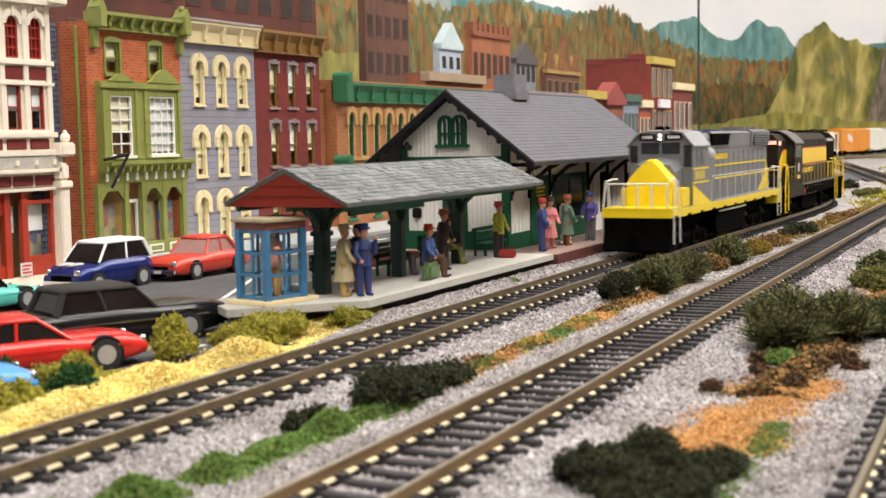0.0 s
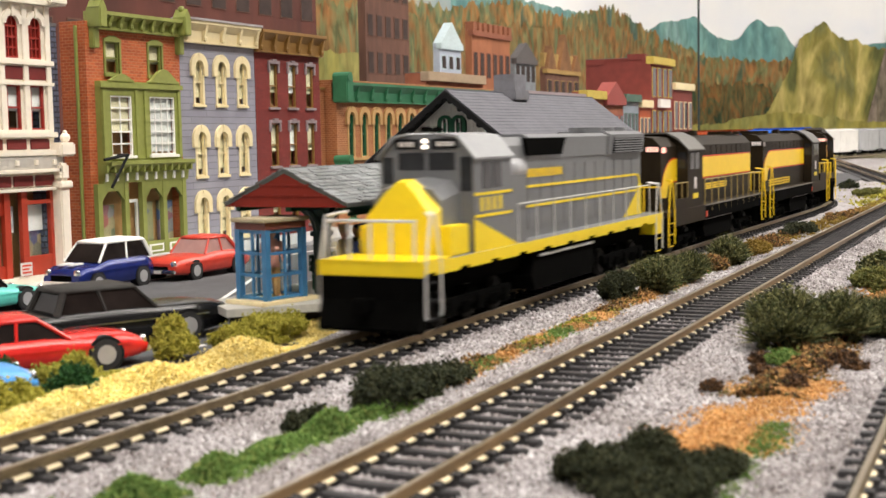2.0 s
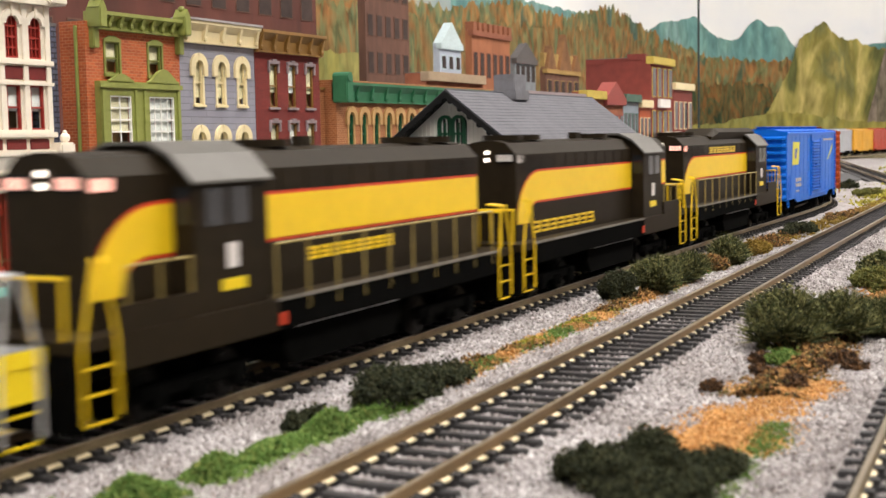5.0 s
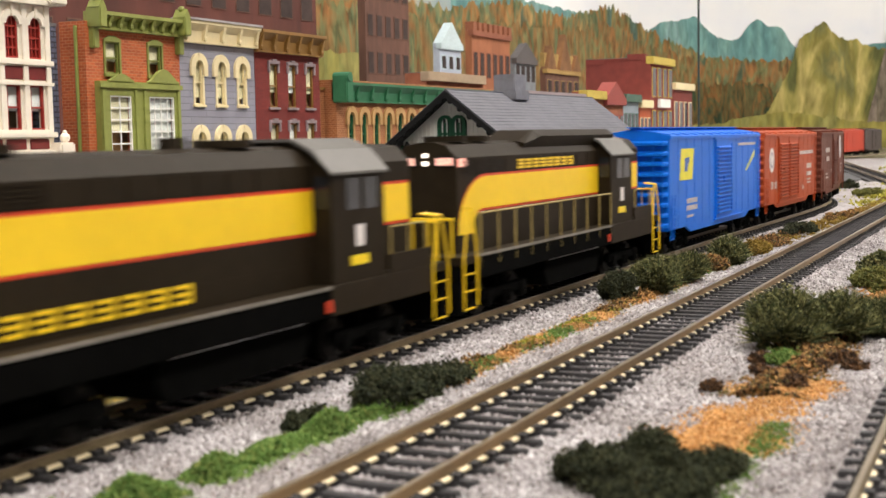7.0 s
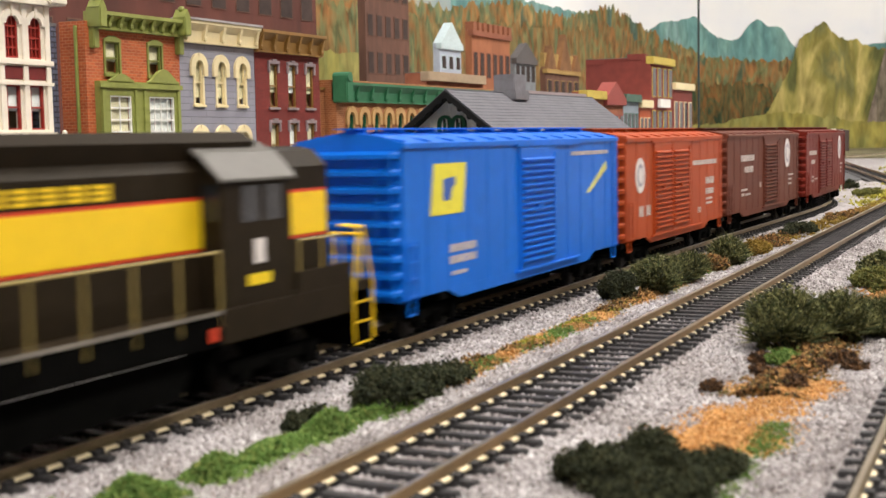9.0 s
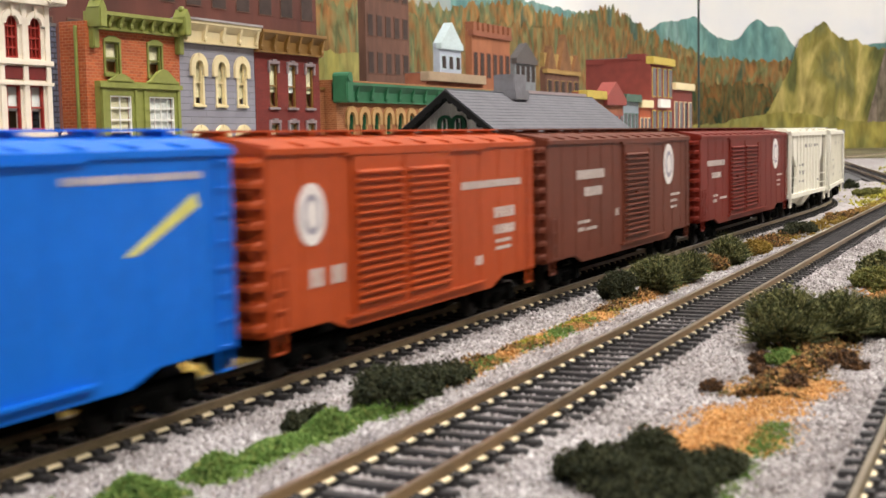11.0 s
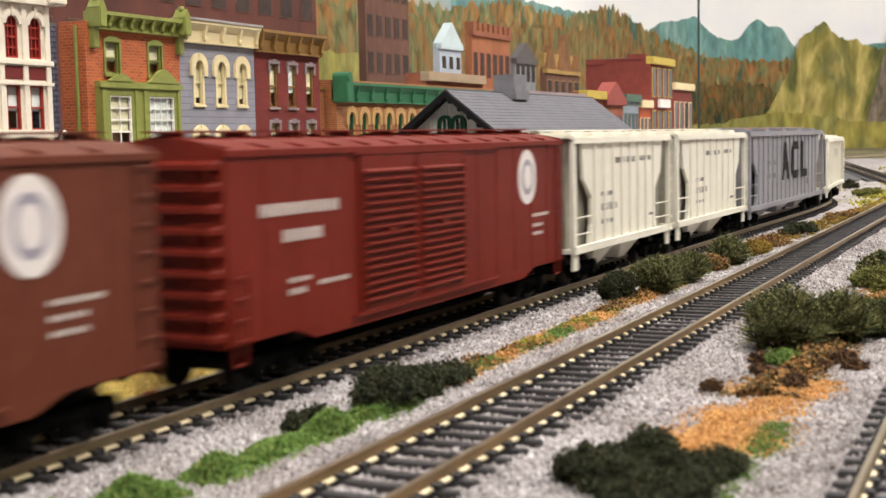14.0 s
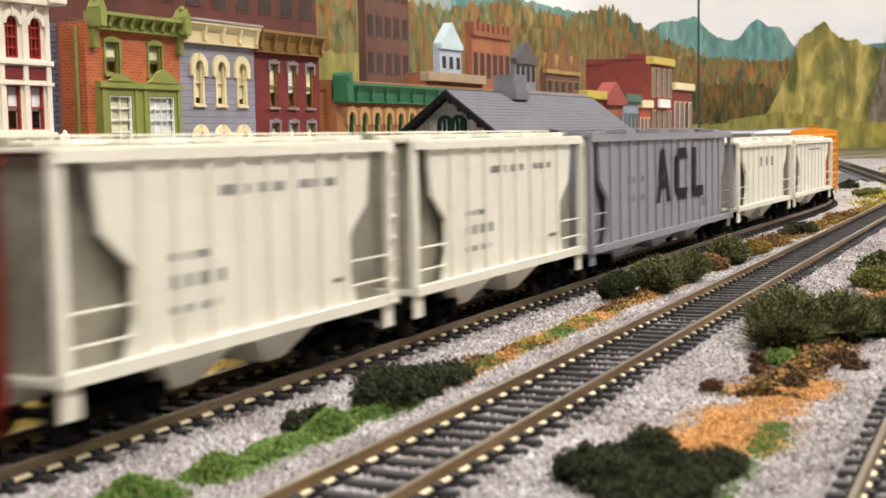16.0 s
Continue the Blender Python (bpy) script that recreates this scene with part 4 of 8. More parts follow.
        rod(tl, (hr + 0.62 - 0.3 * math.cos(a0), 0.955, 3.16 + 0.3 * math.sin(a0)), (hr + 0.62 - 0.3 * math.cos(a1), 0.955, 3.16 + 0.3 * math.sin(a1)), 0.045, 6)
    part("lining_end", tl, YELLOW, lo, "yellow lining bent round at the end")
    bars(lo, [(cx0 - 5.4, 3.74, cx0 - 1.9, 4.0)], 0.947, BANDYEL)
    bars(lo, [(cx0 + 0.75 + 0.42 * k, 2.98, cx0 + 1.05 + 0.42 * k, 3.36) for k in range(4)], 1.422, YELLOW)
    bars(lo, [(-0.6 + 0.5 * k, 4.52, -0.35 + 0.5 * k, 4.6) for k in range(3)], 1.0, LETTER)
    # yellow wedge sweeping up from the sill, fore and aft
    wd = B()
    prism(wd, [(cx0 - 0.4, 1.9), (cx1 + 0.05, 1.9), (cx1 + 0.05, 2.8), (cx1 - 0.5, 2.65)], "y", 1.42, 1.445)
    part("yellow_wedge", wd, YELLOW, lo)
    wd = B()
    prism(wd, [(hr + 2.2, 1.92), (hr + 0.02, 1.92), (hr + 0.02, 3.1), (hr + 0.4, 2.9)], "y", 0.93, 0.95)
    part("yellow_wedge", wd, YELLOW, lo)
    part("step_well", box(B(), -h, -1.5, 1.1, -h + 1.0, 1.5, 1.66), YELLOW, lo)
    part("front_sill", box(B(), h - 0.1, -1.5, 1.55, h + 0.03, 1.5, 1.92, 0.02), YELLOW, lo)
    part("deck_edge", box(B(), h - 1.6, -1.48, 1.9, h + 0.05, 1.48, 1.96), YELLOW, lo)
    pl = B()
    prism(pl, [(h + 0.02, 1.55), (h + 0.02, 0.95), (h + 0.22, 0.25), (h + 0.1, 0.15), (h - 0.25, 0.25), (h - 0.5, 1.55)], "y", -1.45, 1.45)
    part("pilot", pl, SOOT, lo, "black pilot plate")
    # rails in silver
    for s in (-1, 1):
        handrail(lo, [hr + 0.6 + (cx0 - hr - 1.0) * i / 9 for i in range(10)], 1.75, 3.05, s * 1.46, SILVER, 0.02)
    fr = B()
    for y in (-1.25, -0.6, 0.0, 0.6, 1.25):
        rod(fr, (h - 0.02, y, 1.9), (h - 0.02, y, 2.95), 0.04, 6)
    rod(fr, (h - 0.02, -1.3, 2.95), (h - 0.02, 1.3, 2.95), 0.04, 6)
    part("end_railing", fr, SILVER, lo)
    steps(lo, 1, h, SILVER, BLACK)
    steps(lo, -1, h, SILVER, YELLOW)
    bt = B()
    prism(bt, [(-2.6, 1.5), (-2.9, 0.8), (-2.6, 0.35), (2.6, 0.35), (2.9, 0.8), (2.6, 1.5)], "y", -1.3, 1.3)
    part("fuel_tank", bt, SOOT, lo)
    part("air_line", rod(B(), (-2.6, 1.36, 1.38), (2.4, 1.36, 1.38), 0.05, 8), SILVER, lo)
    for s in (-1, 1):
        truck(lo, s * (h - 4.0), 3, 1.85, True)
        coupler(lo, s * h, s)
    part("underframe", box(B(), -h + 0.4, -0.9, 1.0, h - 0.4, 0.9, 1.66), SOOT, lo)
    return lo


def brown_locomotive(s0, s1, f, label, hump=False, lit=True, rails=True):
    """f = 1: cab end leads; -1: long hood leads."""
    h = (s1 - s0) / 2
    lo = thing("trailing_locomotive", label, "locomotive", group="locomotives")

    def bx(bm, xa, y0, z0, xb, y1, z1, bv=0.0):
        return box(bm, min(f * xa, f * xb), y0, z0, max(f * xa, f * xb), y1, z1, bv)
    part("walkway", box(B(), -h, -1.48, 1.62, h, 1.48, 1.84, 0.02), LOCOBROWN, lo)
    for s in (-1, 1):
        part("side_skirt", bx(B(), -h + 1.0, s * 1.40, 1.2, h - 5.9, s * 1.49, 1.78), SOOT, lo)
        part("cab_skirt", bx(B(), h - 5.9, s * 1.40, 1.2, h - 1.0, s * 1.5, 1.84), LOCOBROWN, lo)
        part("nose_panel", bx(B(), h - 3.2, s * 1.42, 1.84, h - 1.0, s * 1.49, 2.3), LOCOBROWN, lo)
        part("walkway_edge", bx(B(), -h + 1.0, s * 1.48, 1.78, h - 5.9, s * 1.515, 1.85), WALKEDGE, lo, "grey walkway edge with light painted into it")
    nx1, cx1, cx0, hr = h - 1.0, h - 3.3, h - 5.7, -h + 1.0
    sec = [(-0.93, 1.84), (0.93, 1.84), (0.93, 4.45), (0.6, 4.8), (0.2, 4.88), (-0.2, 4.88), (-0.6, 4.8), (-0.93, 4.45)]

    def run(a, b, sc=sec):
        bm = B()
        loft(bm, [[(f * x, p, q) for p, q in sc] for x in (a, b)])
        return bm
    part("short_hood", run(cx1, nx1), LOCOBROWN, lo)
    part("long_hood", run(hr, cx0), LOCOBROWN, lo)
    csec = [(-1.42, 1.84), (1.42, 1.84), (1.42, 4.3), (1.0, 4.75), (0.5, 4.98), (-0.5, 4.98), (-1.0, 4.75), (-1.42, 4.3)]
    cab = part("cab", run(cx0, cx1, csec), LOCOBROWN, lo)
    rsec = [(-1.5, 4.24), (-1.5, 4.3), (-1.02, 4.8), (-0.5, 5.04), (0.5, 5.04), (1.02, 4.8), (1.5, 4.3), (1.5, 4.24), (1.0, 4.72), (0.5, 4.97), (-0.5, 4.97), (-1.0, 4.72)]
    # Roof skin greyer and lighter than the cab's brown.
    part("cab_roof", run(cx0 - 0.12, cx1 + 0.12, rsec), mat("grey_brown_roof", (0.10, 0.095, 0.085), 0.5), cab)
    for xa, xb in ((cx1 - 0.35, cx1 - 0.95), (cx1 - 1.15, cx1 - 1.75)):
        for s in (-1, 1):
            part("side_window", bx(B(), xa, s * 1.41, 3.45, xb, s * 1.435, 4.15), DARKGLASS, cab)
    for xx, sg in ((cx1, 1), (cx0, -1)):
        for y in (1.0, -1.36):
            part("end_window", bx(B(), xx + sg * 0.02, y, 3.5, xx - sg * 0.02, y + 0.36, 4.2), DARKGLASS, cab)
    part("cab_emblem", bx(B(), cx1 - 1.0, 1.42, 2.62, cx1 - 1.35, 1.44, 3.1), LETTER, cab, "small round pale emblem")
    part("cab_number", bx(B(), cx1 - 0.8, 1.42, 2.2, cx1 - 1.6, 1.44, 2.42), YELLOW, cab)
    if hump:
        bm = B()
        loft(bm, [[(f * x, y, 4.66 + (z - 4.66) * k) for y, z in ((-0.75, 4.66), (0.75, 4.66), (0.88, 5.0), (0.6, 5.2), (-0.6, 5.2), (-0.88, 5.0))] for x, k in ((cx0 - 6.6, 0.35), (cx0 - 5.3, 1.0), (cx1 - 0.4, 1.0))])
        part("roof_hump", bm, LOCOBROWN, lo)
    fans(lo, [f * (hr + 1.2), f * (hr + 2.7), f * (cx0 - 2.0)], 4.9, LOCOBROWN)
    part("exhaust_stack", bx(B(), cx0 - 3.4, -0.15, 4.85, cx0 - 3.9, 0.15, 5.1), LOCOBROWN, lo)
    # yellow band with red lining, curving down at the ends of the hoods
    for a, b, curve in ((cx1, nx1, f > 0), (cx0, hr, f < 0)):
        if not curve:
            for y, mt, g in ((0.935, REDLINE, 0.07), (0.947, BANDYEL, 0.0)):
                part("band", bx(B(), a, y - 0.01, 3.0 - g, b - 0.1 * (1 if b > a else -1), y, 3.9 + g), mt, lo, "yellow band" if mt is BANDYEL else "red lining")
            continue
        for y, mt, g in ((0.935, REDLINE, 0.07), (0.947, BANDYEL, 0.0)):
            pts = [(f * a, 3.0 - g), (f * a, 3.9 + g)]
            d = 1 if b > a else -1
            L = abs(b - a)
            for k in range(9):
                ph = k / 8 * math.pi / 2
                reach = min(1.9, L * 0.8)
                pts.append((f * (b - d * reach + d * (reach - 0.03) * math.sin(ph)), 2.35 + (1.55 + g) * math.cos(ph)))
            pts.append((f * (b - d * min(1.0, L * 0.35)), 2.35 - g * 0.3))
            for k in range(5):
                ph = math.pi / 2 - k / 4 * math.pi / 2
                reach = min(1.6, L * 0.65)
                pts.append((f * (b - d * reach + d * (reach - min(1.0, L * 0.35)) * math.sin(ph)), 2.35 + (0.65 - g) * math.cos(ph)))
            bm = B()
            prism(bm, pts, "y", y - 0.01, y)
            part("band", bm, mt, lo, "yellow band" if mt is BANDYEL else "red lining")
    n = 11
    for i in range(n):
        w = (cx0 - hr - 0.4) / n
        xa = hr + 0.2 + w * i
        part("hood_door", bx(B(), xa + 0.05, 0.92, 2.0, xa + w - 0.05, 0.934, 2.32), LOCOBROWN, lo)
        part("hood_door", bx(B(), xa + 0.05, 0.92, 4.0, xa + w - 0.05, 0.95, 4.4), LOCOBROWN, lo)
    for i in range(5):
        part("louvre", bx(B(), hr + 0.5, 0.93, 4.03 + i * 0.085, hr + 3.2, 0.975, 4.07 + i * 0.085), LOCOBROWN, lo)
    if not hump:
        z0, z1, q0, dq = (2.42, 2.7, cx0 - 6.2, 0.5) if rails else (2.0, 2.36, cx0 - 10.0, 0.72)
    else:
        z0, z1, q0, dq = 4.04, 4.32, cx0 - 7.4, 0.62
    for k in range(8):
        qa, qb = sorted((f * (q0 + dq * k), f * (q0 + dq * (k + 0.76))))
        glyph = B()
        for zz in (z0, (z0 + z1) / 2 - 0.035, z1 - 0.07):
            box(glyph, qa, 0.93, zz, qb, 0.958, zz + 0.07)
        box(glyph, qa, 0.93, z0, qa + 0.09, 0.956, z1)
        part("lettering_bar", glyph, BANDYEL, lo)
    # leading face: number boards and lamps
    fx = h - 1.0
    for s in (-1, 1):
        part("number_board", box(B(), fx - 0.02, 0.3 if s > 0 else -0.86, 4.2, fx + 0.05, 0.86 if s > 0 else -0.3, 4.5, 0.02), BLACK, lo)
        nb = B()
        for k in range(4):
            y = (0.34 if s > 0 else -0.82) + k * 0.13
            box(nb, fx + 0.05, y, 4.25, fx + 0.06, y + 0.1, 4.45)
        part("number_bar", nb, NUMBERLIT if lit else LETTER, lo, "number bars on the end board")
        sd = B()
        for k in range(4):
            box(sd, fx - 0.66 + k * 0.15, 0.935, 4.2, fx - 0.55 + k * 0.15, 0.95, 4.42)
        part("number_bar", sd, NUMBERLIT if lit else LETTER, lo)
    for z in (4.3, 4.52):
        part("headlight", rod(B(), (fx, 0.0, z), (fx + 0.07, 0.0, z), 0.06, 12), HEADLIGHT, lo, "lit headlight")
    # railings
    for s in (-1, 1):
        if rails:
            handrail(lo, [f * (hr + 0.3 + (cx0 - hr - 0.5) * i / 9) for i in range(10)], 1.5, 2.95, s * 1.47, OLIVERAIL, 0.026)
        handrail(lo, [f * (h - 1.3), f * (h - 2.2), f * (h - 3.1)], 1.5, 2.95, s * 1.47, OLIVERAIL, 0.022)
    for e in (-1, 1):
        steps(lo, e, h, BANDYEL, BANDYEL)
        fr = B()
        for y in (-1.2, -0.5, 0.5, 1.2):
            rod(fr, (e * (h - 0.05), y, 1.84), (e * (h - 0.05), y, 2.85), 0.035, 6)
        rod(fr, (e * (h - 0.05), -1.25, 2.85), (e * (h - 0.05), 1.25, 2.85), 0.035, 6)
        part("end_railing", fr, BANDYEL, lo)
        part("pilot", box(B(), min(e * (h - 0.3), e * h), -1.4, 0.3, max(e * (h - 0.3), e * h), 1.4, 1.62), SOOT, lo)
    bt = B()
    prism(bt, [(-2.4, 1.4), (-2.6, 0.8), (-2.3, 0.35), (2.3, 0.35), (2.6, 0.8), (2.4, 1.4)], "y", -1.2, 1.25)
    part("fuel_tank", bt, SOOT, lo)
    part("air_line", rod(B(), (-2.3, 1.3, 1.18), (2.2, 1.3, 1.18), 0.045, 8), SILVER, lo)
    part("marker", box(B(), f * 3.0 - 0.1, 1.5, 1.3, f * 3.0 + 0.1, 1.53, 1.55), REDLINE, lo, "small red filler mark")
    for s in (-1, 1):
        truck(lo, s * (h - 3.6), 2, 2.5, True)
        coupler(lo, s * h, s)
    part("underframe", box(B(), -h + 0.4, -0.9, 1.0, h - 0.4, 0.9, 1.62), SOOT, lo)
    return lo


TRAIN = []


def couple(ob, s0, s1):
    TRAIN.append((ob, s0, s1))


couple(grey_locomotive(52.2, 73.3), 52.2, 73.3)
couple(brown_locomotive(74.1, 92.2, 1, "dark brown diesel locomotive with yellow bands, cab leading"), 74.1, 92.2)
couple(brown_locomotive(93.0, 111.1, -1, "dark brown diesel locomotive with yellow bands, long hood leading", lit=False, rails=False), 93.0, 111.1)
couple(brown_locomotive(111.9, 130.3, -1, "dark brown diesel locomotive with humped roof and yellow bands", hump=True), 111.9, 130.3)


def blue_badge(car, h):
    bm = B()
    prism(bm, [(h - 1.45, 3.05), (h - 3.4, 3.05), (h - 3.65, 4.35), (h - 1.7, 4.35)], "y", 1.476, 1.49)
    bd = part("emblem", bm, mat("emblem_yellow", (0.75, 0.68, 0.05), 0.5), car, "slanted yellow emblem panel")
    bm = B()
    prism(bm, [(h - 2.2, 3.4), (h - 2.6, 3.4), (h - 2.75, 3.72), (h - 2.95, 3.8), (h - 2.9, 4.0), (h - 2.2, 3.95)], "y", 1.49, 1.496)
    part("emblem_mark", bm, mat("emblem_blue", (0.03, 0.1, 0.4), 0.5), bd)
    bm = B()
    prism(bm, [(h - 13.2, 3.1), (h - 13.5, 3.1), (h - 15.3, 3.85), (h - 15.2, 4.1)], "y", 1.476, 1.488)
    part("emblem_arrow", bm, mat("arrow_yellow", (0.6, 0.58, 0.15), 0.5), car, "slanted yellow arrow")


def reefer_badge(car, h):
    bm = B()
    for k in range(3):
        box(bm, h - 4.2 - 0.9 * k, 1.476, 3.0 - 0.2 * k, h - 3.5 - 0.9 * k, 1.488, 4.2 - 0.2 * k)
    part("emblem", bm, LETTER, car, "white and red emblem")


couple(boxcar("blue_boxcar", "bright blue ribbed-end boxcar with yellow emblem", 131.9, 148.3, BLUECAR, [(7.3, 10.1)], eave=4.9,
              marks=[(2.5, 2.05, 4.2, 2.25), (2.5, 1.75, 4.2, 1.95), (2.6, 1.45, 3.6, 1.55), (11.7, 4.35, 15.4, 4.48)], badge=blue_badge), 131.9, 148.3)
couple(boxcar("rust_boxcar", "rust orange double-door boxcar with round white emblem", 149.4, 163.7, RUSTCAR, [(3.4, 5.85), (5.93, 8.4)],
              roundel=(1.7, 3.45, 0.66), marks=[(9.2, 3.62, 13.3, 3.82), (11.3, 2.75, 12.8, 3.05), (11.3, 2.3, 12.8, 2.55), (11.4, 2.05, 12.5, 2.15), (11.4, 1.85, 12.5, 1.95), (1.5, 1.9, 2.1, 2.3), (2.4, 1.9, 3.0, 2.3), (10.0, 1.55, 10.5, 1.8)]), 149.4, 163.7)
couple(boxcar("brown_boxcar", "brown single-door boxcar with round white emblem", 164.9, 181.4, BROWNCAR, [(7.5, 10.5)],
              roundel=(13.4, 3.78, 0.8), marks=[(2.6, 3.55, 5.4, 3.85), (3.3, 2.98, 5.1, 3.28), (2.7, 2.1, 3.9, 2.2), (2.7, 1.85, 3.3, 1.98), (3.5, 1.85, 4.6, 1.95), (6.6, 2.15, 6.95, 2.4), (13.7, 2.5, 15.0, 2.6), (13.7, 2.25, 14.6, 2.35), (13.7, 2.0, 14.6, 2.1)]), 164.9, 181.4)
couple(boxcar("red_boxcar", "dark oxide red double-door boxcar with round white emblem", 183.4, 201.5, DKREDCAR, [(5.1, 7.9), (7.98, 10.7)],
              roundel=(15.2, 3.8, 0.8), marks=[(1.1, 3.5, 4.2, 3.75), (1.9, 2.95, 3.5, 3.2), (2.1, 2.1, 3.0, 2.2), (2.1, 1.85, 2.8, 1.98), (3.3, 1.95, 4.6, 2.05), (8.2, 2.55, 10.2, 2.65), (15.6, 2.6, 16.9, 2.7), (15.6, 2.3, 16.4, 2.4), (15.6, 2.05, 16.4, 2.15)]), 183.4, 201.5)
HOPMARKS = [(4.8, 4.0, 5.9, 4.2), (6.2, 4.0, 7.2, 4.2), (7.8, 4.02, 8.3, 4.2), (8.4, 4.02, 9.4, 4.2), (3.1, 2.9, 3.7, 3.05), (3.9, 2.9, 4.4, 3.05), (3.1, 2.4, 3.8, 2.65), (4.0, 2.4, 4.9, 2.65), (3.1, 1.95, 3.8, 2.1), (4.1, 1.95, 4.7, 2.1), (9.2, 1.9, 9.9, 2.0)]
couple(hopper("covered_hopper", "cream white two-bay covered hopper with ribbed sides", 202.6, 213.9, HOPWHITE, marks=[(a * 0.93, b, c * 0.93, d) for a, b, c, d in HOPMARKS]), 202.6, 213.9)
couple(hopper("covered_hopper", "cream white two-bay covered hopper with ribbed sides", 215.0, 227.2, HOPWHITE, marks=HOPMARKS), 215.0, 227.2)
couple(hopper("grey_hopper", "grey three-bay covered hopper with large black painted shapes", 228.1, 248.0, HOPGREY, ribs=15, bays=3, top=5.02, sill=1.15,
              marks=[(4.2, 3.2, 5.0, 3.45), (5.4, 3.2, 6.2, 3.45), (4.2, 2.5, 5.0, 2.75), (5.4, 2.5, 6.2, 2.75), (14.2, 1.8, 15.6, 2.2)],
              blocks=[("painted_shape", [[(7.6, 2.3), (8.1, 2.3), (8.75, 4.4), (8.35, 4.4)], [(8.35, 4.4), (8.75, 4.4), (9.6, 2.3), (9.05, 2.3)], [(8.1, 2.85), (9.1, 2.85), (9.0, 3.2), (8.2, 3.2)]]),
                      ("painted_shape", [[(10.3, 2.6), (10.9, 2.6), (10.9, 4.1), (10.3, 4.1)], [(10.5, 3.95), (12.2, 3.95), (12.0, 4.4), (10.8, 4.4)], [(10.8, 2.3), (12.0, 2.3), (12.2, 2.75), (10.5, 2.75)]]),
                      ("painted_shape", [[(13.0, 2.3), (13.55, 2.3), (13.55, 4.4), (13.0, 4.4)], [(13.55, 2.3), (14.7, 2.3), (14.7, 2.75), (13.55, 2.75)]])]), 228.1, 248.0)
couple(hopper("short_hopper", "weathered white short covered hopper", 249.6, 261.9, HOPWHITE, top=4.5, marks=[(4.6, 3.2, 5.2, 3.7), (6.0, 3.2, 6.5, 3.7), (7.2, 3.2, 7.8, 3.7)]), 249.6, 261.9)
couple(hopper("short_hopper", "weathered white short covered hopper", 262.9, 275.4, HOPWHITE, top=4.5, marks=[(4.6, 3.8, 8.6, 3.9), (9.0, 3.2, 9.5, 3.6)]), 262.9, 275.4)
couple(boxcar("orange_reefer", "orange refrigerator boxcar with white emblem", 276.4, 292.5, ORANGECAR, [(7.0, 9.0)], eave=4.95, badge=reefer_badge, flush=True), 276.4, 292.5)
far = [("white_boxcar", "white boxcar with a blue and red band", WHITE, 14), ("silver_boxcar", "pale silver boxcar rolling in the train", mat("boxcar_silver", (0.45, 0.46, 0.48), 0.45), 15), ("silver_boxcar", "pale silver boxcar rolling in the train", mat("boxcar_pale_grey", (0.42, 0.43, 0.46), 0.45), 14),
       ("yellow_boxcar", "bright yellow boxcar rolling in the train", mat("boxcar_yellow", (0.7, 0.36, 0.02), 0.45), 13), ("scarlet_boxcar", "scarlet red boxcar rolling in the train", mat("boxcar_scarlet", (0.5, 0.05, 0.02), 0.45), 15), ("black_boxcar", "dark weathered boxcar at the train's end", mat("boxcar_black", (0.06, 0.04, 0.035), 0.5), 14)]
pos = 293.5
for nm, lb, pt, ln in far:
    couple(boxcar(nm, lb, pos, pos + ln, pt, [(ln * 0.42, ln * 0.6)], flush=True), pos, pos + ln)
    pos += ln + 1.0


# ---- town: shopfronts along the street ----
BLIND = mat("cream_blind", (0.72, 0.64, 0.42), 0.7)
LACE = mat("pale_curtain", (0.75, 0.73, 0.7), 0.8, var=0.15)
REDSASH = mat("red_sash", (0.33, 0.03, 0.02), 0.5)
MAUVE = mat("weathered_mauve_trim", (0.30, 0.24, 0.25), 0.6, var=0.2)
# Amber colour stands in for the light inside the rooms.
AMBERROOM = mat("amber_lit_interior", (0.42, 0.23, 0.08), 0.8, var=0.5, scale=60)
GOODS = speckled("shop_goods", [(0.35, 0.1, 0.05), (0.1, 0.15, 0.3), (0.4, 0.35, 0.2), (0.2, 0.25, 0.12), (0.3, 0.2, 0.3)], 160, 0.6, 0.1)
ROOFTAR = mat("tar_roof", (0.12, 0.12, 0.125), 0.9, var=0.2)


def arch_ring(bm, xc, zc, r0, r1, y0, y1, n=10):
    pts = [(xc + r1 * math.cos(math.pi * k / n), zc + r1 * math.sin(math.pi * k / n)) for k in range(n + 1)]
    pts += [(xc + r0 * math.cos(math.pi * k / n), zc + r0 * math.sin(math.pi * k / n)) for k in range(n, -1, -1)]
    return prism(bm, pts, "y", y0, y1)


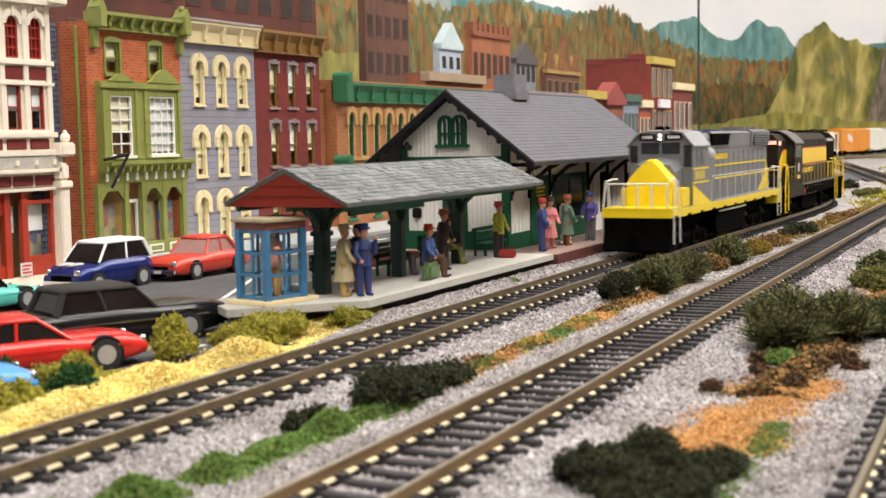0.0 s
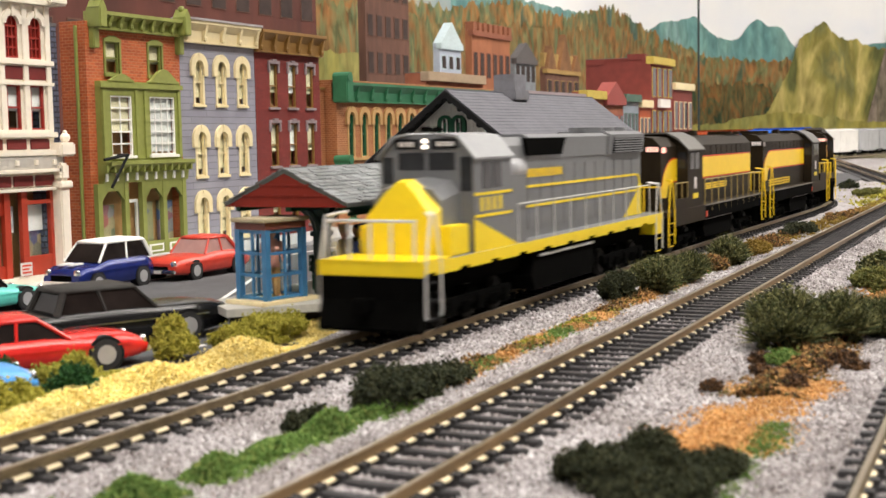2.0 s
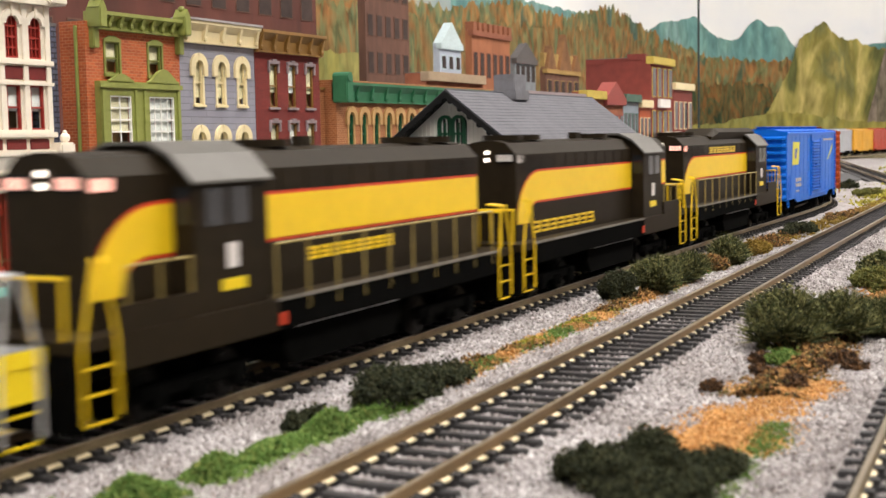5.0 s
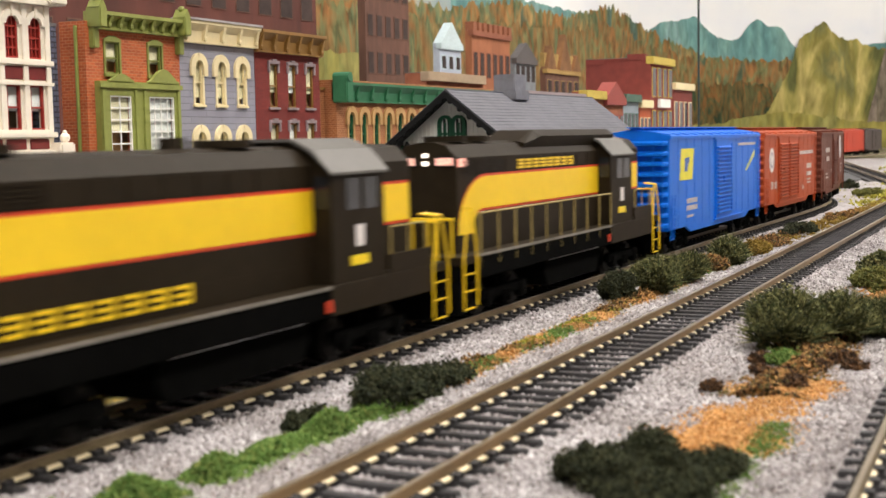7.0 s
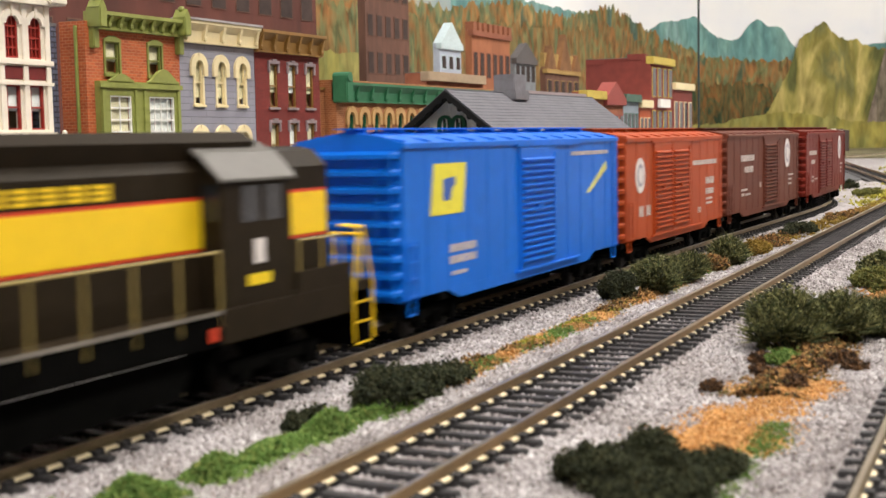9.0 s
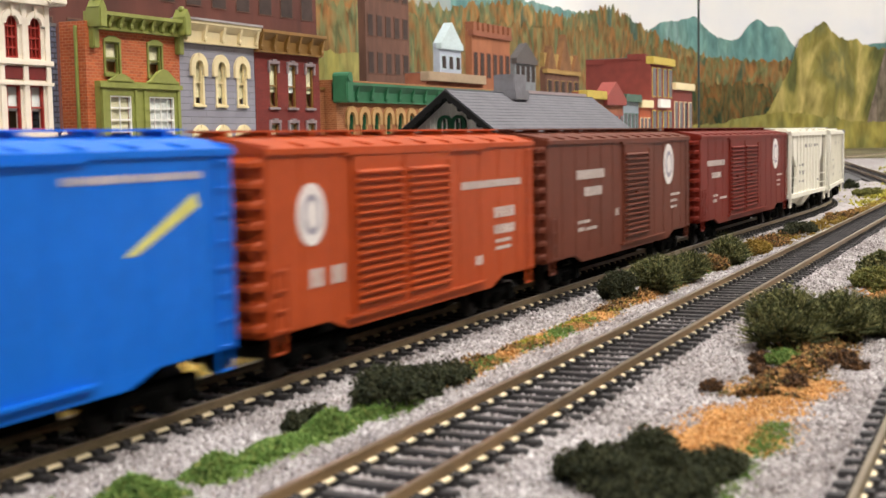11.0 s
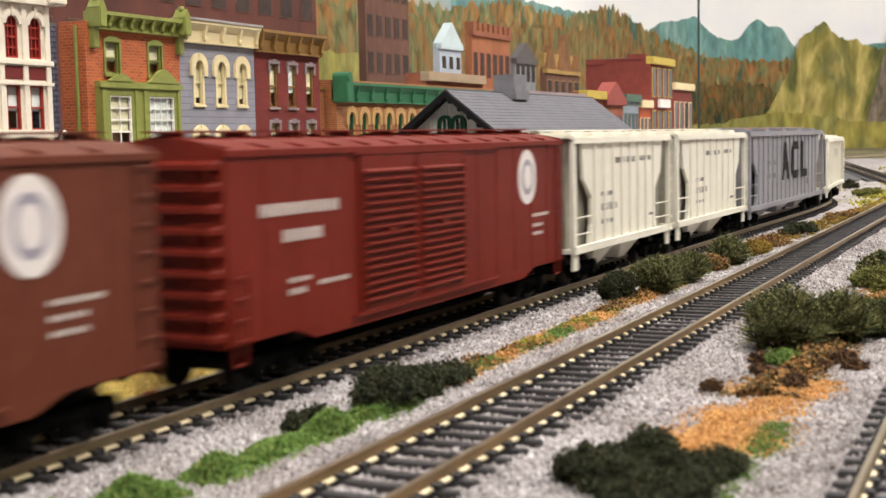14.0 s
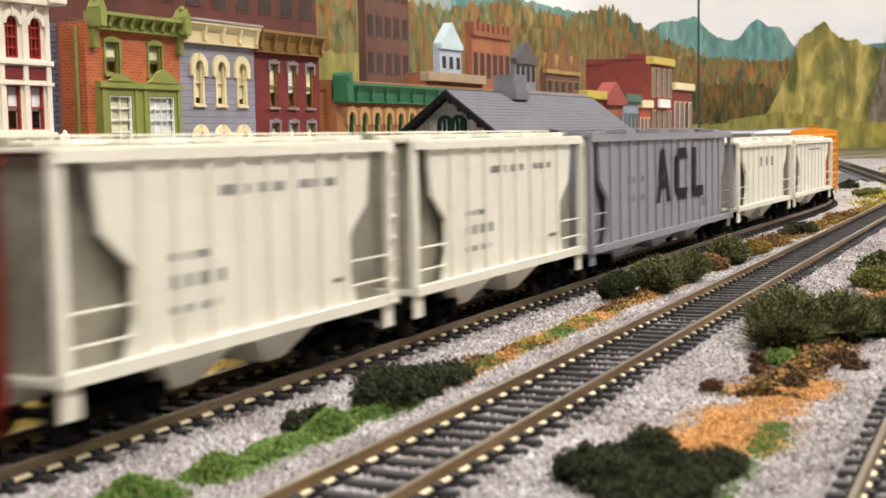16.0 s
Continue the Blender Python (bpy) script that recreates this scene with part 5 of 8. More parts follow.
def window(parent, y, xc, z0, w, h, paint, style="flat", trim=None, blind=None, grid=(1, 2), sill=True, glass=None):
    """One sash window in an opening w wide and h high whose foot is at z0."""
    trim = trim or paint
    bm = B()
    x0, x1, z1 = xc - w / 2, xc + w / 2, z0 + h
    t = 0.07
    box(bm, x0, y + 0.03, z0, x0 + t, y + 0.16, z1)
    box(bm, x1 - t, y + 0.03, z0, x1, y + 0.16, z1)
    box(bm, x0 + t, y + 0.03, z0, x1 - t, y + 0.16, z0 + t)
    box(bm, x0 + t, y + 0.03, z1 - t, x1 - t, y + 0.16, z1)
    for k in range(1, grid[0]):
        xx = x0 + w * k / grid[0]
        box(bm, xx - 0.025, y + 0.07, z0 + t, xx + 0.025, y + 0.13, z1 - t)
    for k in range(1, grid[1]):
        zz = z0 + h * k / grid[1]
        box(bm, x0 + t, y + 0.06, zz - 0.035, x1 - t, y + 0.14, zz + 0.035)
    fr = part("window", bm, paint, parent)
    part("pane", box(B(), x0 + 0.02, y + 0.16, z0 + 0.02, x1 - 0.02, y + 0.18, z1 - 0.02), glass or GLASS, fr)
    if blind:
        part("blind", box(B(), x0 + 0.03, y + 0.2, z0 + h * blind[0], x1 - 0.03, y + 0.22, z1 - 0.03), blind[1], fr)
    if sill:
        part("sill", box(B(), x0 - 0.14, y - 0.12, z0 - 0.14, x1 + 0.14, y + 0.05, z0, 0.02), trim, fr)
    if style == "arch":
        bm = B()
        arch_ring(bm, xc, z1 - w * 0.5, w * 0.46, w * 0.95, y - 0.14, y + 0.1)
        for s in (-1, 1):
            box(bm, xc + s * w * 0.72 - 0.17, y - 0.14, z1 - w * 0.5 - 0.45, xc + s * w * 0.72 + 0.17, y + 0.02, z1 - w * 0.5, 0.02)
            box(bm, xc + s * w * 0.52 - 0.07, y - 0.05, z0, xc + s * w * 0.52 + 0.07, y + 0.06, z1 - w * 0.5 - 0.4)
        box(bm, xc - 0.1, y - 0.17, z1 + w * 0.2, xc + 0.1, y, z1 + w * 0.45, 0.02)
        part("window_hood", bm, trim, fr)
    elif style == "bracket":
        bm = B()
        box(bm, x0 - 0.16, y - 0.12, z1 + 0.02, x1 + 0.16, y + 0.02, z1 + 0.2, 0.02)
        box(bm, xc - 0.2, y - 0.14, z1 + 0.2, xc + 0.2, y, z1 + 0.28)
        for s in (-1, 1):
            box(bm, xc + s * (w / 2 + 0.08) - 0.08, y - 0.1, z1 - 0.45, xc + s * (w / 2 + 0.08) + 0.08, y + 0.02, z1 + 0.02, 0.02)
        part("window_hood", bm, trim, fr)
    elif style == "segment":
        bm = B()
        prism(bm, [(x0 - 0.12, z1), (x0 - 0.12, z1 + 0.12), (xc - 0.2, z1 + 0.27), (xc + 0.2, z1 + 0.27), (x1 + 0.12, z1 + 0.12), (x1 + 0.12, z1)], "y", y - 0.08, y + 0.05)
        for s in (-1, 1):
            box(bm, xc + s * (w / 2 + 0.06) - 0.06, y - 0.06, z0 - 0.1, xc + s * (w / 2 + 0.06) + 0.06, y + 0.04, z1)
        part("window_hood", bm, trim, fr)
    return fr


def shell(parent, x0, x1, z0, z1, y, depth, material, holes, sides=None, inner=0.5):
    """Front wall with openings, side and back walls, an amber card behind the glass and a flat roof."""
    part("front_wall", pierced(B(), x0, z0, x1, z1, y, y + 0.3, holes), material, parent)
    for xa, xb in ((x0, x0 + 0.3), (x1 - 0.3, x1)):
        part("side_wall", box(B(), xa, y + 0.3, z0, xb, y + depth, z1), sides or material, parent)
    part("back_wall", box(B(), x0 + 0.3, y + depth - 0.3, z0, x1 - 0.3, y + depth, z1), sides or material, parent)
    part("roof", box(B(), x0 + 0.3, y + 0.3, z1 - 0.5, x1 - 0.3, y + depth - 0.3, z1 - 0.35), ROOFTAR, parent)
    part("inner_wall", box(B(), x0 + 0.3, y + inner, z0, x1 - 0.3, y + inner + 0.05, z1 - 0.5), AMBERROOM, parent)


def cornice(parent, x0, x1, z0, z1, y, paint, brackets=5, reach=0.55):
    bm = B()
    prism(bm, [(y + 0.02, z0), (y - reach * 0.35, z0), (y - reach * 0.45, z0 + (z1 - z0) * 0.5), (y - reach, z1 - 0.16), (y - reach, z1), (y + 0.3, z1), (y + 0.3, z0 + 0.02)], "x", x0, x1)
    box(bm, x0 - 0.05, y - reach * 0.5, z0 - 0.1, x1 + 0.05, y + 0.01, z0 + 0.02)
    c = part("cornice", bm, paint, parent)
    for k in range(brackets):
        x = x0 + 0.2 + (x1 - x0 - 0.4) * k / max(1, brackets - 1)
        br = B()
        prism(br, [(y - 0.02, z0 - 0.05), (y - reach * 0.6, z0 + 0.05), (y - reach * 0.95, z1 - 0.18), (y - 0.02, z1 - 0.18)], "x", x - 0.1, x + 0.1)
        ball(br, (x, y - reach * 0.62, z0 + 0.12), 0.11, 1, 1, 1.4, 6, 5)
        part("bracket", br, paint, c)
    return c


Z0 = -0.27
F = 23.7


def brick_bay_building():
    bd = thing("brick_shop", "orange brick three-storey shop with sage green bay and shopfront", "building", group="street buildings")
    x0, x1 = 45.4, 52.2
    holes = [(46.7, 8.2, 47.65, 9.65), (49.8, 8.2, 50.75, 9.65), (46.1, 0.0, 51.9, 3.2), (46.9, 4.45, 48.4, 7.2), (49.8, 4.45, 51.6, 7.2)]
    shell(bd, x0, x1, Z0, 10.5, F, 1.45, BRICKRED, holes)
    for xc in (47.175, 50.275):
        window(bd, F, xc + (0.0 if xc < 48 else 0.0), 8.2, 0.95, 1.45, SAGE, "segment", blind=(0.4, BLIND), grid=(1, 2))
    c = cornice(bd, x0 + 0.3, x1, 10.25, 10.95, F, SAGE, 9, 0.6)
    for x in (x0 + 0.45, x1 - 0.15):
        bm = B()
        box(bm, x - 0.25, F - 0.75, 10.2, x + 0.25, F + 0.1, 11.1, 0.05)
        box(bm, x - 0.2, F - 0.3, 9.3, x + 0.2, F + 0.02, 10.2, 0.04)
        prism(bm, [(x - 0.25, 11.1), (x, 11.5), (x + 0.25, 11.1)], "y", F - 0.7, F)
        ball(bm, (x, F - 0.35, 11.5), 0.16)
        part("corner_bracket", bm, SAGE, c)
    # two-storey bay window
    yb = F - 0.32
    bay = part("bay_window", pierced(B(), 45.92, 4.2, 51.72, 7.7, yb, yb + 0.2, [(46.57, 4.45, 48.07, 7.2), (49.37, 4.45, 51.27, 7.2)]), SAGE, bd, "sage green bay front")
    sd = B()
    box(sd, 45.92, yb + 0.2, 4.2, 46.12, F, 7.7)
    box(sd, 51.52, yb + 0.2, 4.2, 51.72, F, 7.7)
    box(sd, 45.92, yb, 7.7, 51.72, F, 7.85)
    box(sd, 45.82, yb - 0.12, 7.55, 51.82, yb, 7.78)
    part("bay_side", sd, SAGE, bay)
    for xa, xb, hh in ((46.52, 48.22, 0.3), (49.32, 51.62, 0.62)):
        pd = B()
        n = 12
        pts = [(xa, 7.85)] + [(xa + (xb - xa) * k / n, 7.9 + hh * math.sin(math.pi * k / n) ** 1.5) for k in range(n + 1)] + [(xb, 7.85)]
        prism(pd, pts, "y", yb - 0.08, yb + 0.1)
        part("pediment", pd, SAGE, bay)
    for x in (46.07, 48.37, 49.02, 51.57):
        part("pilaster", box(B(), x - 0.12, yb - 0.08, 4.3, x + 0.12, yb, 7.5, 0.02), SAGE, bay)
    for xc, w, gx in ((47.32, 1.5, 2), (50.32, 1.9, 4)):
        wn = window(bd, yb, xc, 4.45, w, 2.75, WHITE, "none", grid=(gx, 5), sill=True)
        part("blind", box(B(), xc - w / 2 + 0.05, yb + 0.22, 5.6 if gx == 2 else 4.6, xc + w / 2 - 0.05, yb + 0.24, 7.1), BLIND if gx == 2 else LACE, wn)
    # shopfront
    ys = F - 0.32
    cn = B()
    prism(cn, [(F, 4.2), (ys - 0.5, 4.2), (ys - 0.5, 4.05), (ys - 0.1, 3.75), (ys, 3.2), (F, 3.2)], "x", 45.9, 52.12)
    sh = part("shop_cornice", cn, SAGE, bd)
    for k in range(13):
        x = 45.72 + 6.2 * k / 12
        part("bracket", box(B(), x - 0.06, ys - 0.42, 3.7, x + 0.06, ys, 4.04), SAGE, sh)
    for k in range(9):
        x = 46.02 + 5.6 * k / 8
        part("frieze_block", box(B(), x - 0.07, ys - 0.12, 3.3, x + 0.07, ys - 0.02, 3.65), WHITE, sh)
    fr = B()
    for x in (45.62, 47.47, 48.72, 50.27, 51.82):
        box(fr, x - 0.14, ys, Z0, x + 0.14, ys + 0.25, 3.2)
    for xa, xb in ((45.76, 47.33), (48.86, 50.13), (50.41, 51.68)):
        box(fr, xa, ys + 0.02, Z0, xb, ys + 0.22, 0.35)
        box(fr, xa, ys + 0.02, 2.85, xb, ys + 0.22, 3.2)
        for s, xx in ((1, xa), (-1, xb)):
            prism(fr, [(xx, 2.86), (xx + s * 0.45, 2.86), (xx, 2.4)], "y", ys + 0.04, ys + 0.2)
    sf = part("shopfront", fr, SAGE, bd)
    for xa, xb in ((45.76, 47.33), (48.86, 50.13), (50.41, 51.68)):
        part("shop_window", box(B(), xa, ys + 0.12, 0.35, xb, ys + 0.14, 2.85), GLASS, sf)
        part("panel", box(B(), xa + 0.1, ys - 0.02, Z0 + 0.1, xb - 0.1, ys + 0.02, 0.2), WHITE, sf)
        part("panel_field", box(B(), xa + 0.22, ys - 0.03, Z0 + 0.18, xb - 0.22, ys - 0.018, 0.12), SAGE, sf)
        part("window_display", box(B(), xa + 0.1, ys + 0.6, Z0, xb - 0.1, ys + 0.75, 2.2), GOODS, sf)
    dr = B()
    box(dr, 47.62, ys + 0.3, Z0, 47.74, ys + 0.4, 2.4)
    box(dr, 48.45, ys + 0.3, Z0, 48.57, ys + 0.4, 2.4)
    box(dr, 47.74, ys + 0.3, Z0, 48.45, ys + 0.4, 0.3)
    box(dr, 47.74, ys + 0.3, 2.25, 48.45, ys + 0.4, 2.4)
    d = part("shop_door", dr, WHITE, bd, "white glazed shop door")
    part("door_pane", box(B(), 47.74, ys + 0.34, 0.3, 48.45, ys + 0.36, 2.25), GLASS, d)
    part("sign_bracket", rods(B(), [(45.3, F - 0.9, 4.3), (46.95, F - 0.9, 4.5), (45.75, F - 0.9, 3.05)], 0.07, 6), BLACK, bd, "bent black sign bracket")
    part("bracket_stay", rod(B(), (46.95, F - 0.95, 4.5), (46.95, F - 0.1, 4.5), 0.05, 6), BLACK, bd)
    part("drainpipe", rods(B(), [(45.3, F + 0.45, 10.3), (45.3, F + 0.45, 0.2), (45.2, F + 0.3, -0.2)], 0.085, 8), SAGE, bd, "sage green drainpipe")


def grey_arch_building():
    bd = thing("grey_block", "grey ashlar three-storey block with cream arched windows", "building", group="street buildings")
    x0, x1 = 52.2, 58.75
    cols = (53.7, 55.6, 57.5)
    holes = [(x - 0.37, z, x + 0.37, z + 2.25) for x in cols for z in (6.9, 3.3, 0.0)]
    shell(bd, x0, x1, Z0, 10.4, F, 7, ASHLAR, holes)
    for z in (6.9, 3.3, 0.0):
        for x in cols:
            window(bd, F, x, z, 0.74, 2.25, CREAM, "arch", blind=(0.16, CREAM), grid=(1, 2))
    cornice(bd, x0, x1, 10.05, 11.05, F, CREAM, 5, 0.55)
    part("coping", box(B(), x0 - 0.05, F - 0.62, 11.05, x1 + 0.05, F + 0.4, 11.16), mat("grey_coping", (0.35, 0.33, 0.33), 0.8), bd)


def oxblood_building():
    bd = thing("oxblood_block", "dark red brick three-storey block with bronze cornice", "building", group="street buildings")
    x0, x1 = 58.8, 65.5
    cols = (60.6, 62.5, 64.4)
    holes = [(x - 0.4, z, x + 0.4, z + 2.35) for x in cols for z in (6.85, 3.6, 0.2)]
    shell(bd, x0, x1, Z0, 10.3, F, 7, BRICKDK, holes)
    for z in (6.85, 3.6, 0.2):
        for x in cols:
            window(bd, F, x, z, 0.8, 2.35, BRONZE, "bracket", MAUVE, (0.35, BLIND if x != 62.5 else LACE), (1, 2))
    cornice(bd, x0, x1, 9.9, 11.0, F, BRONZE, 6, 0.6)


def green_cornice_building():
    bd = thing("tan_brick_hall", "tan brick two-storey hall with deep green cornice", "building", group="street buildings")
    x0, x1 = 67.4, 96.0
    cols = [69.1 + 1.62 * k for k in range(16)]
    holes = [(x - 0.36, 3.95, x + 0.36, 6.7) for x in cols] + [(x - 0.5, 0.1, x + 0.5, 2.3) for x in cols[::2]]
    shell(bd, x0, x1, Z0, 8.6, F, 9, BRICKTAN, holes)
    TAN = mat("tan_keystone", (0.5, 0.3, 0.12), 0.7)
    for x in cols:
        window(bd, F, x, 3.95, 0.72, 2.75, TEALGREEN, "arch", TAN, None, (1, 2), glass=mat("green_glass", (0.02, 0.06, 0.035), 0.2))
    for x in cols[::2]:
        window(bd, F, x, 0.1, 1.0, 2.2, TEALGREEN, "bracket", TEALGREEN, None, (2, 2))
    cornice(bd, x0, x1, 7.35, 8.45, F, TEALGREEN, 16, 0.5)
    for z0, z1, w in ((7.2, 8.75, 0.35), (2.9, 3.8, 0.2)):
        bm = B()
        box(bm, x0 - 0.1, F - 0.85, z0, x0 + w + 0.3, F + 0.2, z1, 0.06)
        rod(bm, (x0 + w * 0.6, F - 0.9, z1), (x0 + w * 0.6, F + 0.2, z1), 0.28, 14)
        part("corner_bracket", bm, TEALGREEN, bd)
    part("belt_course", box(B(), x0, F - 0.3, 2.75, x1, F, 3.35, 0.04), TEALGREEN, bd)
    part("sill_course", box(B(), x0, F - 0.12, 3.7, x1, F, 3.86, 0.02), TAN, bd)
    wl = thing("side_building", "plain brown brick wall of a low building", "building", group="street buildings")
    part("front_wall", box(B(), 65.55, F + 0.8, Z0, 67.35, F + 7, 8.0), BRICKTAN, wl)
    part("coping", box(B(), 65.5, F + 0.7, 8.0, 67.35, F + 7, 8.15), BRONZE, wl)


LATTICE = mat("red_lattice_glass", (0.22, 0.02, 0.015), 0.3)


def corner_shop():
    y = 20.0
    bd = thing("corner_shop", "ivory and maroon three-storey corner shop with red shopfront", "building", group="street buildings")
    x0, x1 = 29.0, 39.1
    cols = [38.3 - 1.23 * k for k in range(7)]
    holes = [(x - 0.33, 8.3, x + 0.33, 9.9) for x in cols] + [(x - 0.36, 5.6, x + 0.36, 7.3) for x in cols] + [(30.0, 0.0, 39.0, 3.4)]
    shell(bd, x0, x1, Z0, 13.2, y, 6, IVORY, holes, BRICKBLUE, 0.95)
    for x in cols:
        w = window(bd, y, x, 8.3, 0.66, 1.6, REDSASH, "none", IVORY, None, (3, 4), sill=False, glass=LATTICE)
        bm = B()
        arch_ring(bm, x, 9.57, 0.33, 0.56, y - 0.1, y + 0.05)
        box(bm, x - 0.08, y - 0.15, 9.85, x + 0.08, y, 10.3, 0.02)
        part("window_hood", bm, IVORY, w)
        window(bd, y, x, 5.6, 0.72, 1.7, REDSASH, "none", IVORY, (0.42, LACE), (1, 2))
        part("panel", box(B(), x - 0.5, y - 0.04, 7.5, x + 0.5, y, 8.0, 0.03), MAROON, bd, "maroon recessed panel")
        part("panel", box(B(), x - 0.52, y - 0.04, 4.85, x + 0.52, y, 5.25, 0.02), MAROON, bd, "maroon recessed panel")
        part("pilaster", box(B(), x + 0.48, y - 0.1, 5.45, x + 0.74, y, 10.4, 0.02), IVORY, bd)
    for z0, z1, r in ((8.05, 8.25, 0.16), (7.28, 7.42, 0.14), (5.3, 5.5, 0.2), (10.35, 10.6, 0.3), (4.6, 4.82, 0.3), (3.95, 4.1, 0.35), (3.25, 3.38, 0.2)):
        part("string_course", box(B(), x0, y - r, z0, x1 + 0.04, y, z1, 0.02), IVORY, bd)
    beam = part("fascia", box(B(), x0, y - 0.25, 4.1, x1 + 0.2, y, 4.6, 0.02), mat("grey_fascia", (0.5, 0.47, 0.42), 0.6), bd)
    for k in range(9):
        part("boss", box(B(), 38.7 - 1.0 * k, y - 0.33, 4.25, 38.85 - 1.0 * k, y - 0.25, 4.45), IVORY, beam)
        part("transom_panel", box(B(), 37.95 - 1.15 * k, y - 0.06, 3.45, 38.95 - 1.15 * k, y - 0.02, 3.85), MAROON, bd)
    bm = B()
    box(bm, 38.95, y - 0.4, Z0, 39.45, y + 0.1, 3.4, 0.05)
    box(bm, 38.85, y - 0.5, 3.3, 39.55, y + 0.15, 3.6, 0.05)
    box(bm, 38.95, y - 0.45, 3.6, 39.45, y + 0.1, 4.3, 0.1)
    box(bm, 38.9, y - 0.55, 4.55, 39.75, y + 0.2, 5.1, 0.08)
    ball(bm, (39.5, y - 0.2, 5.28), 0.2)
    ball(bm, (39.5, y - 0.2, 5.5), 0.09)
    part("corner_pier", bm, IVORY, bd)
    bm = B()
    box(bm, 38.7, y - 0.5, 10.4, 39.7, y + 0.5, 11.2, 0.08)
    part("corner_bracket", bm, IVORY, bd)
    # red shopfront
    fr = B()
    ys = y + 0.05
    for x in (30.0, 31.6, 33.2, 34.8, 35.9, 36.5, 37.4, 38.95):
        box(fr, x - 0.15, ys, Z0, x + 0.15, ys + 0.2, 3.4)
    for xa, xb in ((30.15, 31.45), (31.75, 33.05), (33.35, 34.65), (37.55, 38.8)):
        box(fr, xa, ys + 0.01, Z0, xb, ys + 0.19, 0.75)
        box(fr, xa, ys + 0.01, 2.75, xb, ys + 0.19, 2.9)
    box(fr, 34.95, ys + 0.1, Z0, 36.35, ys + 0.2, 0.5)
    box(fr, 34.95, ys + 0.1, 2.4, 36.35, ys + 0.2, 3.4)
    sf = part("shopfront", fr, SHOPRED, bd, "bright red shopfront")
    for xa, xb in ((30.15, 31.45), (31.75, 33.05), (33.35, 34.65), (36.65, 37.25), (37.55, 38.8)):
        part("shop_window", box(B(), xa, ys + 0.08, 0.4 if xb - xa < 1 else 0.75, xb, ys + 0.1, 3.4), GLASS, sf)
        part("window_display", box(B(), xa + 0.08, ys + 0.5, Z0, xb - 0.08, ys + 0.6, 1.7), GOODS, sf)
        part("curtain", box(B(), xa + 0.05, ys + 0.42, 1.7, xb - 0.05, ys + 0.46, 2.7), LACE, sf)
    sg = part("notice", box(B(), 36.9, y - 0.1, 0.05, 37.5, y - 0.06, 0.55), LETTER, bd, "small white notice with red writing")
    for k in range(3):
        part("lettering_bar", box(B(), 36.97, y - 0.108, 0.4 - 0.13 * k, 37.43 - 0.1 * (k % 2), y - 0.1, 0.47 - 0.13 * k), REDLINE, sg)
    bk = thing("brick_back_house", "blue-grey brick house at the back of the alley", "building", group="street buildings")
    part("front_wall", box(B(), 39.2, 25.3, Z0, 45.35, 25.8, 10.3), BRICKBLUE, bk)
    part("roof", box(B(), 39.2, 25.25, 10.3, 45.35, 28.0, 10.45), ROOFTAR, bk)


brick_bay_building()
grey_arch_building()
oxblood_building()
green_cornice_building()
corner_shop()


# low block behind the hall, with a tan parapet, and rooftop vents
def rear_block(name, label, x0, x1, y, h, wall, trim, depth=8, rows=((3, 6),), n=8, peak=None):
    bd = thing(name, label, "building", group="background buildings")
    part("wall", box(B(), x0, y, Z0, x1, y + depth, h), wall, bd)
    part("cornice", box(B(), x0 - 0.15, y - 0.35, h - 0.7, x1 + 0.15, y + min(0.5, depth), h + 0.1, 0.05), trim, bd)
    part("roof", box(B(), x0, y + min(0.5, depth), h, x1, y + depth, h + 0.05), ROOFTAR if depth > 1.5 else trim, bd)
    for z0, z1 in rows:
        for k in range(n):
            x = x0 + (x1 - x0) * (k + 0.5) / n
            w = (x1 - x0) / n * 0.27
            fr = part("window", box(B(), x - w - 0.08, y - 0.07, z0 - 0.1, x + w + 0.08, y + 0.01, z1 + 0.1), trim, bd)
            part("pane", box(B(), x - w, y - 0.09, z0, x + w, y - 0.06, z1), DULLPANE if y > 50 else DARKGLASS, fr)
    if peak:
        bm = B()
        xm = (x0 + x1) / 2
        prism(bm, [(x0, h + 0.1), (xm, h + peak), (x1, h + 0.1)], "y", y - 0.3, y + depth)
        part("gable_roof", bm, trim, bd)
    return bd


DULLPANE = mat("dull_brown_pane", (0.045, 0.028, 0.024), 0.9, var=0.4, scale=80)
RED2 = mat("brick_red_block", (0.22, 0.04, 0.03), 0.7, var=0.2, scale=120)
RUST2 = mat("rust_brick_block", (0.30, 0.10, 0.05), 0.7, var=0.25, scale=120)
DIMBROWN = mat("dim_brown_block", (0.13, 0.06, 0.04), 0.8, var=0.3, scale=90, stretch=(1, 1, 0.3))
DIMGREY = mat("dim_grey_block", (0.20, 0.22, 0.24), 0.8, var=0.25, scale=90)
LEMON = mat("lemon_cornice", (0.55, 0.42, 0.08), 0.6)
TANTRIM = mat("tan_parapet", (0.40, 0.30, 0.2), 0.7)
rear_block("tan_block", "low tan block with a deep parapet behind the hall", 96.5, 108, 32, 10.4, RUST2, TANTRIM, 2, ((6, 8),), 8)
rear_block("small_shop", "small brown shop with a flat grey roof", 97, 112.5, 24, 8.6, DIMBROWN, MAUVE, 1.2, ((4.5, 7.2),), 6)
rear_block("small_shop", "small rust shop with yellow cornice and green sign", 113, 118.5, 24, 9.0, RUST2, LEMON, 1.2, ((4.0, 7.0),), 4)
